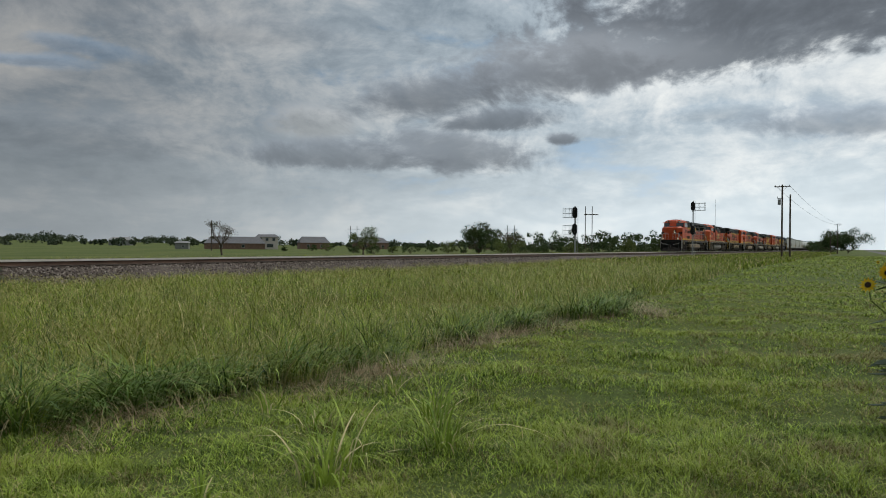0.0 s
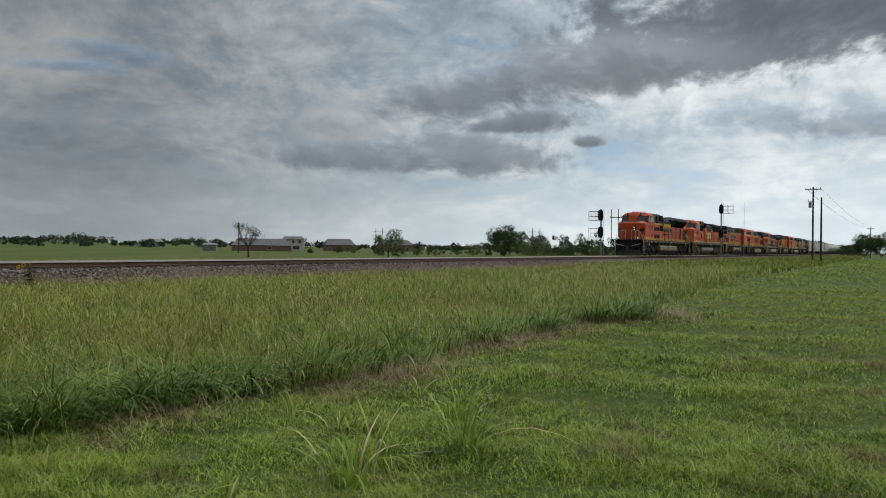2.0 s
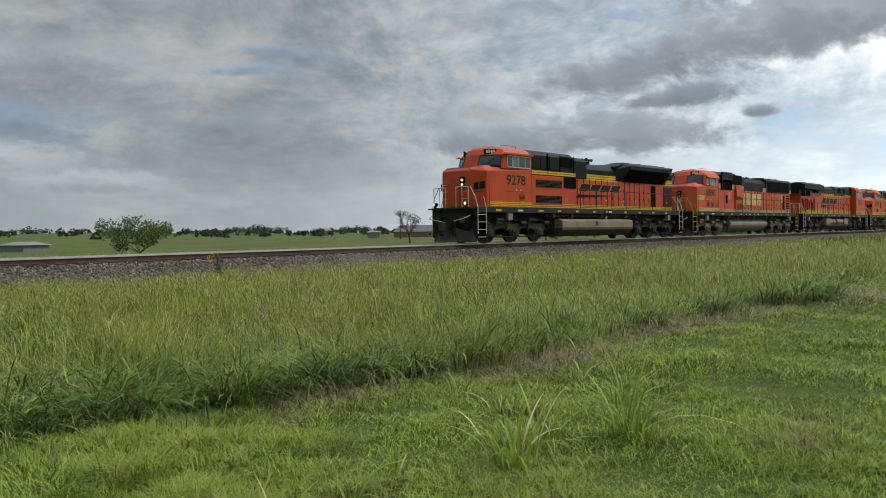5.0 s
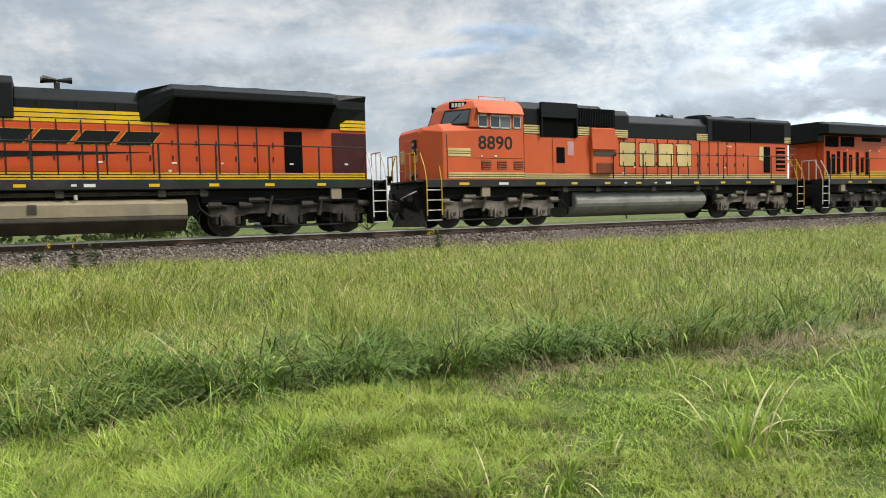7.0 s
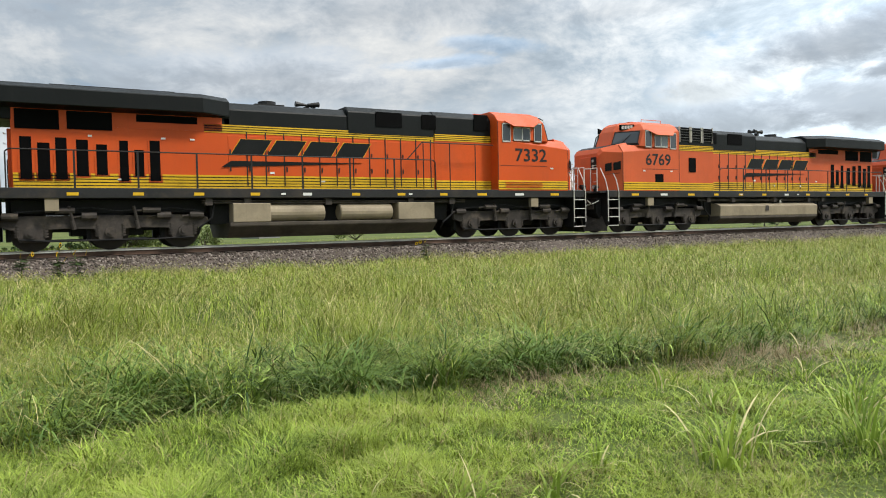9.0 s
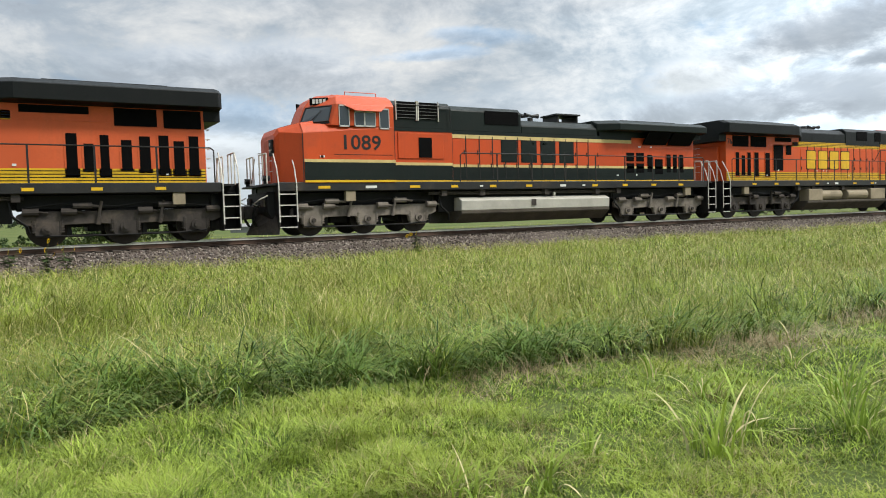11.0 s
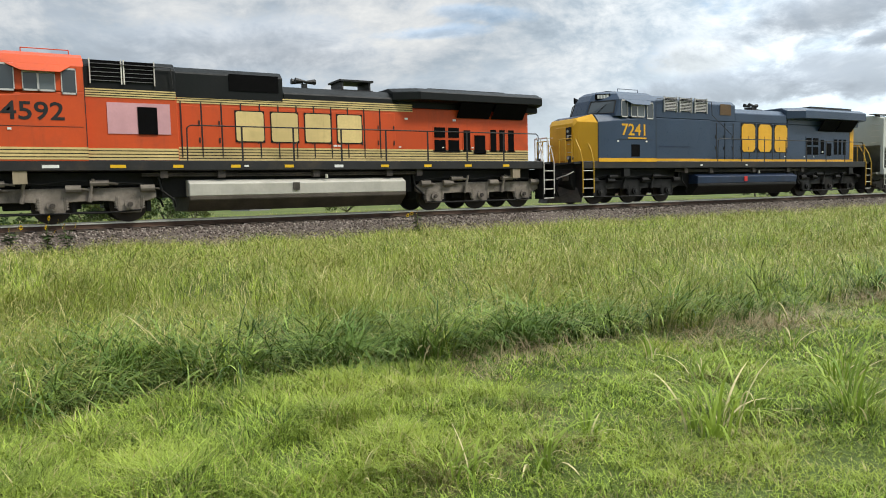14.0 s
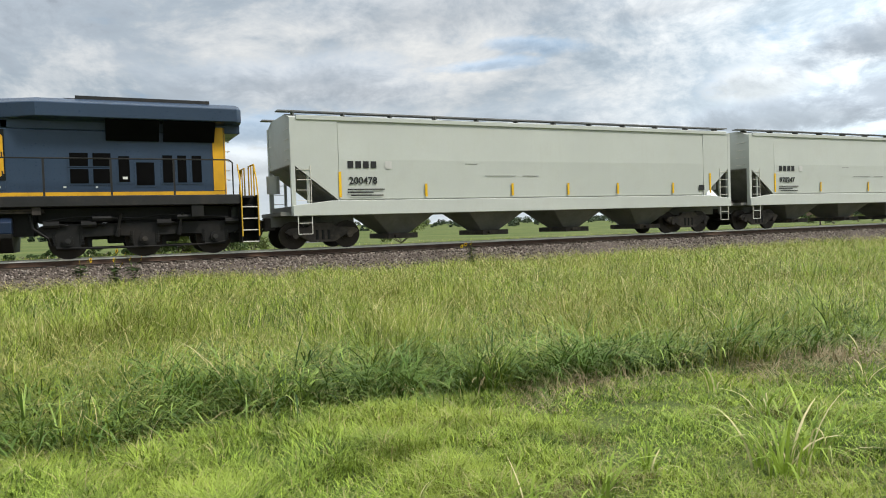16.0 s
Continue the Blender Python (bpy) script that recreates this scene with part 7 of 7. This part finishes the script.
def hopper_car(root, number):
    """Covered hopper, 20.4 m over its couplers; x runs back from its leading end."""
    x0, x1 = 0.95, 20.25
    zs, ze, zt = 1.58, 4.22, 4.42
    bm = bmesh.new()
    rings(bm, [[(x, -1.56, zs), (x, -1.60, 2.9), (x, -1.56, ze), (x, -0.95, zt), (x, 0.95, zt), (x, 1.56, ze), (x, 1.60, 2.9), (x, 1.56, zs)] for x in (x0 + 1.55, x1 - 1.55)])
    part("body", bm, HOPPER, root, "smooth pale grey side sheet", bevel=0.03)
    for e, d in ((x0, 1), (x1, -1)):
        bm = bmesh.new()
        lo = e + d * 1.56
        # side sheets run to the end over the cut-away slope
        for s in (-1, 1):
            prism(bm, [(e, 2.78), (e, ze), (lo, ze), (lo, 1.55)] if d > 0 else [(e, 2.78), (lo, 1.55), (lo, ze), (e, ze)], *sorted((s * 1.53, s * 1.585)))
        f = e + d * 0.01
        rings(bm, [[(f, -1.53, 2.76), (f, 1.53, 2.76), (f, 1.53, ze), (f, 0.95, zt), (f, -0.95, zt), (f, -1.53, ze)], [(lo, -1.53, 2.0), (lo, 1.53, 2.0), (lo, 1.53, ze), (lo, 0.95, zt), (lo, -0.95, zt), (lo, -1.53, ze)]])
        part("end_sheet", bm, HOPPER, root)
        bm = bmesh.new()
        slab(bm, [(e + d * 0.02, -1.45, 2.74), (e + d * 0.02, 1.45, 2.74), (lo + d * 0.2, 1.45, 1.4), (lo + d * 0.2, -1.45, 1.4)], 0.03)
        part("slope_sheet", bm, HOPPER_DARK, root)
        for s in (-1, 1):
            bm = bmesh.new()
            box(bm, min(e - d * 0.015, e + d * 0.12), max(e - d * 0.015, e + d * 0.12), *sorted((s * 1.44, s * 1.592)), 1.1, ze + 0.004)
            part("corner_post", bm, HOPPER, root)
            bm = bmesh.new()
            pipe(bm, [(e + d * 0.55, s * 1.5, 1.5), (e + d * 0.55, s * 1.5, 2.5)], 0.05, 6)
            part("end_stanchion", bm, HOPPER, root)
        bm = bmesh.new()
        for s in (-1, 1):
            for k in range(9):
                pipe(bm, [(e + d * 0.16, s * 1.6, 1.25 + 0.33 * k), (e + d * 0.62, s * 1.6, 1.25 + 0.33 * k)], 0.013, 4) if k < 5 else pipe(bm, [(e - d * 0.03, s * 0.9, 1.25 + 0.33 * k), (e - d * 0.03, s * 1.4, 1.25 + 0.33 * k)], 0.013, 4)
            pipe(bm, [(e + d * 0.62, s * 1.6, 0.5), (e + d * 0.62, s * 1.6, 2.7)], 0.016, 4)
            pipe(bm, [(e + d * 0.16, s * 1.6, 0.5), (e + d * 0.16, s * 1.6, 1.2)], 0.016, 4)
            for k in (0.5, 0.85):
                pipe(bm, [(e + d * 0.16, s * 1.6, k), (e + d * 0.62, s * 1.6, k)], 0.016, 4)
        part("ladder", bm, RAIL_WHITE, root)
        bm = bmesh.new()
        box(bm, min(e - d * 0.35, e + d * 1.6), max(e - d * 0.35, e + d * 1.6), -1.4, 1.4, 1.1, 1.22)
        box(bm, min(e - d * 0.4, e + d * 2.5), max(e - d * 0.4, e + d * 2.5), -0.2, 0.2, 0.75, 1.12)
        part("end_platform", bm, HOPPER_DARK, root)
        bm = bmesh.new()
        box(bm, min(e - d * 1.0, e - d * 0.35), max(e - d * 1.0, e - d * 0.35), -0.12, 0.12, 0.72, 1.0)
        part("coupler", bm, TRUCK, root, bevel=0.02)
    bm = bmesh.new()
    rod(bm, (x0 - 0.1, 0.55, 1.9), (x0 - 0.1, 0.55, 2.5), 0.22, 12)
    part("brake_reservoir", bm, HOPPER, root)
    for s in (-1, 1):
        bm = bmesh.new()
        prism(bm, [(x0, 1.08), (x0, 1.42), (x0 + 1.3, 1.56), (x1 - 1.3, 1.56), (x1, 1.42), (x1, 1.08)], *sorted((s * 1.50, s * 1.64)))
        part("side_sill", bm, HOPPER, root, bevel=0.015)
        bm = bmesh.new()
        box(bm, x0 + 0.2, x1 - 0.2, *sorted((s * 1.54, s * 1.62)), ze - 0.06, ze + 0.08)
        part("top_chord", bm, HOPPER, root, bevel=0.012)
        # roof walk edge
        bm = bmesh.new()
        box(bm, x0 - 0.3, x1 + 0.2, *sorted((s * 0.92, s * 1.28)), 4.46, 4.50)
        for k in range(12):
            x = x0 + 0.2 + k * 1.7
            box(bm, x, x + 0.05, *sorted((s * 0.95, s * 1.25)), 4.25, 4.46)
        part("running_board", bm, WALK_STEEL, root)
        for k, x in enumerate((2.5, 5.6, 9.1, 11.6, 14.0, 16.9, 19.0)):
            plate(root, "reflector", s, 1.603, x, x + 0.09, 1.66, 2.5 if k in (0, 6) else 2.1, YELLOW, 0.01)
        flip = 0 if s < 0 else 180
        lettering("car_number", number, NUMBER, root, pose(3.35, s * 1.605, 2.2, 90, 0, flip), 0.24)
        for k in range(4):
            plate(root, "owner_mark", s, 1.604, 2.82 + k * 0.27, 3.02 + k * 0.27, 2.62, 2.85, NUMBER, 0.006)
        plate(root, "owner_mark", s, 1.604, 4.15, 4.38, 2.6, 2.86, TRIM, 0.004)
        for k, (a, b) in enumerate(((2.8, 4.1), (2.8, 3.7), (2.9, 4.05))):
            plate(root, "small_print", s, 1.604, a, b, 1.9 - k * 0.1, 1.94 - k * 0.1, SILL, 0.004)
        plate(root, "notice", s, 1.604, 18.4, 18.7, 1.78, 2.0, NUMBER, 0.006)
        for a, b, z in ((7.2, 7.7, 2.78), (8.0, 9.3, 2.36), (9.6, 10.3, 2.36)):
            plate(root, "scuff", s, 1.600, a, b, z, z + 0.02, HOPPER_DARK, 0.006)
    for k in range(4):
        c = 5.0 + k * 3.75
        # bays take the darker grey that has shade painted in
        bm = bmesh.new()
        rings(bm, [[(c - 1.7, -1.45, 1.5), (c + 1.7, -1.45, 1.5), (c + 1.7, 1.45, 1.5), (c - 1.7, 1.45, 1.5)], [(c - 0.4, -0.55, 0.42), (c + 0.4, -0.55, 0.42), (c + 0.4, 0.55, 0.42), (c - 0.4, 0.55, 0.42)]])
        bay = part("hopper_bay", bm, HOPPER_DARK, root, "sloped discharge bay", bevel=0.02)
        bm = bmesh.new()
        box(bm, c - 0.55, c + 0.55, -0.95, 0.95, 0.24, 0.42)
        rod(bm, (c - 0.3, -1.1, 0.33), (c - 0.3, 1.1, 0.33), 0.05, 8)
        part("outlet_gate", bm, TRUCK, bay)
    for x in (5.4, 10.2, 15.4):
        bm = bmesh.new()
        box(bm, x - 1.4, x + 1.4, -0.45, 0.45, zt, zt + 0.1)
        part("roof_hatch", bm, HOPPER, root, bevel=0.03)
    car_truck(root, 2.05)
    car_truck(root, 18.25)
    return root


def tank_car(root):
    bm = bmesh.new()
    rod(bm, (1.4, 0, 2.75), (16.6, 0, 2.75), 1.5, 28)
    rod(bm, (0.9, 0, 2.75), (1.4, 0, 2.75), 1.0, 28, 1.5)
    rod(bm, (16.6, 0, 2.75), (17.1, 0, 2.75), 1.5, 28, 1.0)
    part("tank", bm, HOPPER, root, "grey cylindrical tank", smooth=False)
    bm = bmesh.new()
    box(bm, 0.4, 17.6, -0.3, 0.3, 0.85, 1.3)
    part("frame", bm, BLACK, root)
    bm = bmesh.new()
    rod(bm, (9, 0, 4.2), (9, 0, 4.6), 0.45, 14)
    part("dome", bm, HOPPER_DARK, root)
    car_truck(root, 2.2)
    car_truck(root, 15.8)


first_car = tagged(empty("hopper_car"), "pale grey covered hopper wagon behind the locomotives", "hopper wagon", group="hopper wagons")
hopper_car(first_car, "200478")
TRAIN.append((first_car, 178.8, False))
second_car = tagged(empty("hopper_car"), "pale grey covered hopper wagon with yellow reflectors", "hopper wagon", group="hopper wagons")
hopper_car(second_car, "970247")
TRAIN.append((second_car, 199.3, False))
for k in range(2):
    TRAIN.append((copy_thing(first_car, pose(0, 0, 0)), 219.8 + 20.5 * k, False))
tanker = tagged(empty("tank_car"), "grey cylindrical tank wagon at the back of the train", "tank wagon", group="tank wagons")
keep = len(WHEELS)
tank_car(tanker)
del WHEELS[keep:]      # too far off to be seen turning
TRAIN.append((tanker, 260.8, False))
for k in range(5):
    TRAIN.append((copy_thing(tanker, pose(0, 0, 0)), 279.0 + 18.2 * k, False))


# seconds, place of the leading unit's cab number along the track
RUN = [(0, 113.2), (1.5, 88.6), (3.0, 63.6), (4.25, 41.9), (5.5, 19.7), (6.4, 3.25), (7.5, -16.6), (9.0, -43.3), (11.3, -84.7), (13.7, -127.8), (16.0, -169.55)]


def motions():
    for ob, off, back in TRAIN:
        walk(ob, [(t, pose(n - 4.3 + off, YT, RAIL, 0, 0, 180 if back else 0)) for t, n in RUN])
    flipped = [ob for ob, _, back in TRAIN if back]
    times = [k / FPS for k in range(16 * FPS + 1)]
    gone = [RUN[0][1] - np.interp(t, [a for a, _ in RUN], [b for _, b in RUN]) for t in times]
    for ob, x, r in WHEELS:
        sense = 1 if ob.parent.parent in flipped else -1
        walk(ob, [(t, pose(x, 0, r, 0, math.degrees(sense * g / r), 0)) for t, g in zip(times, gone)])


motions()
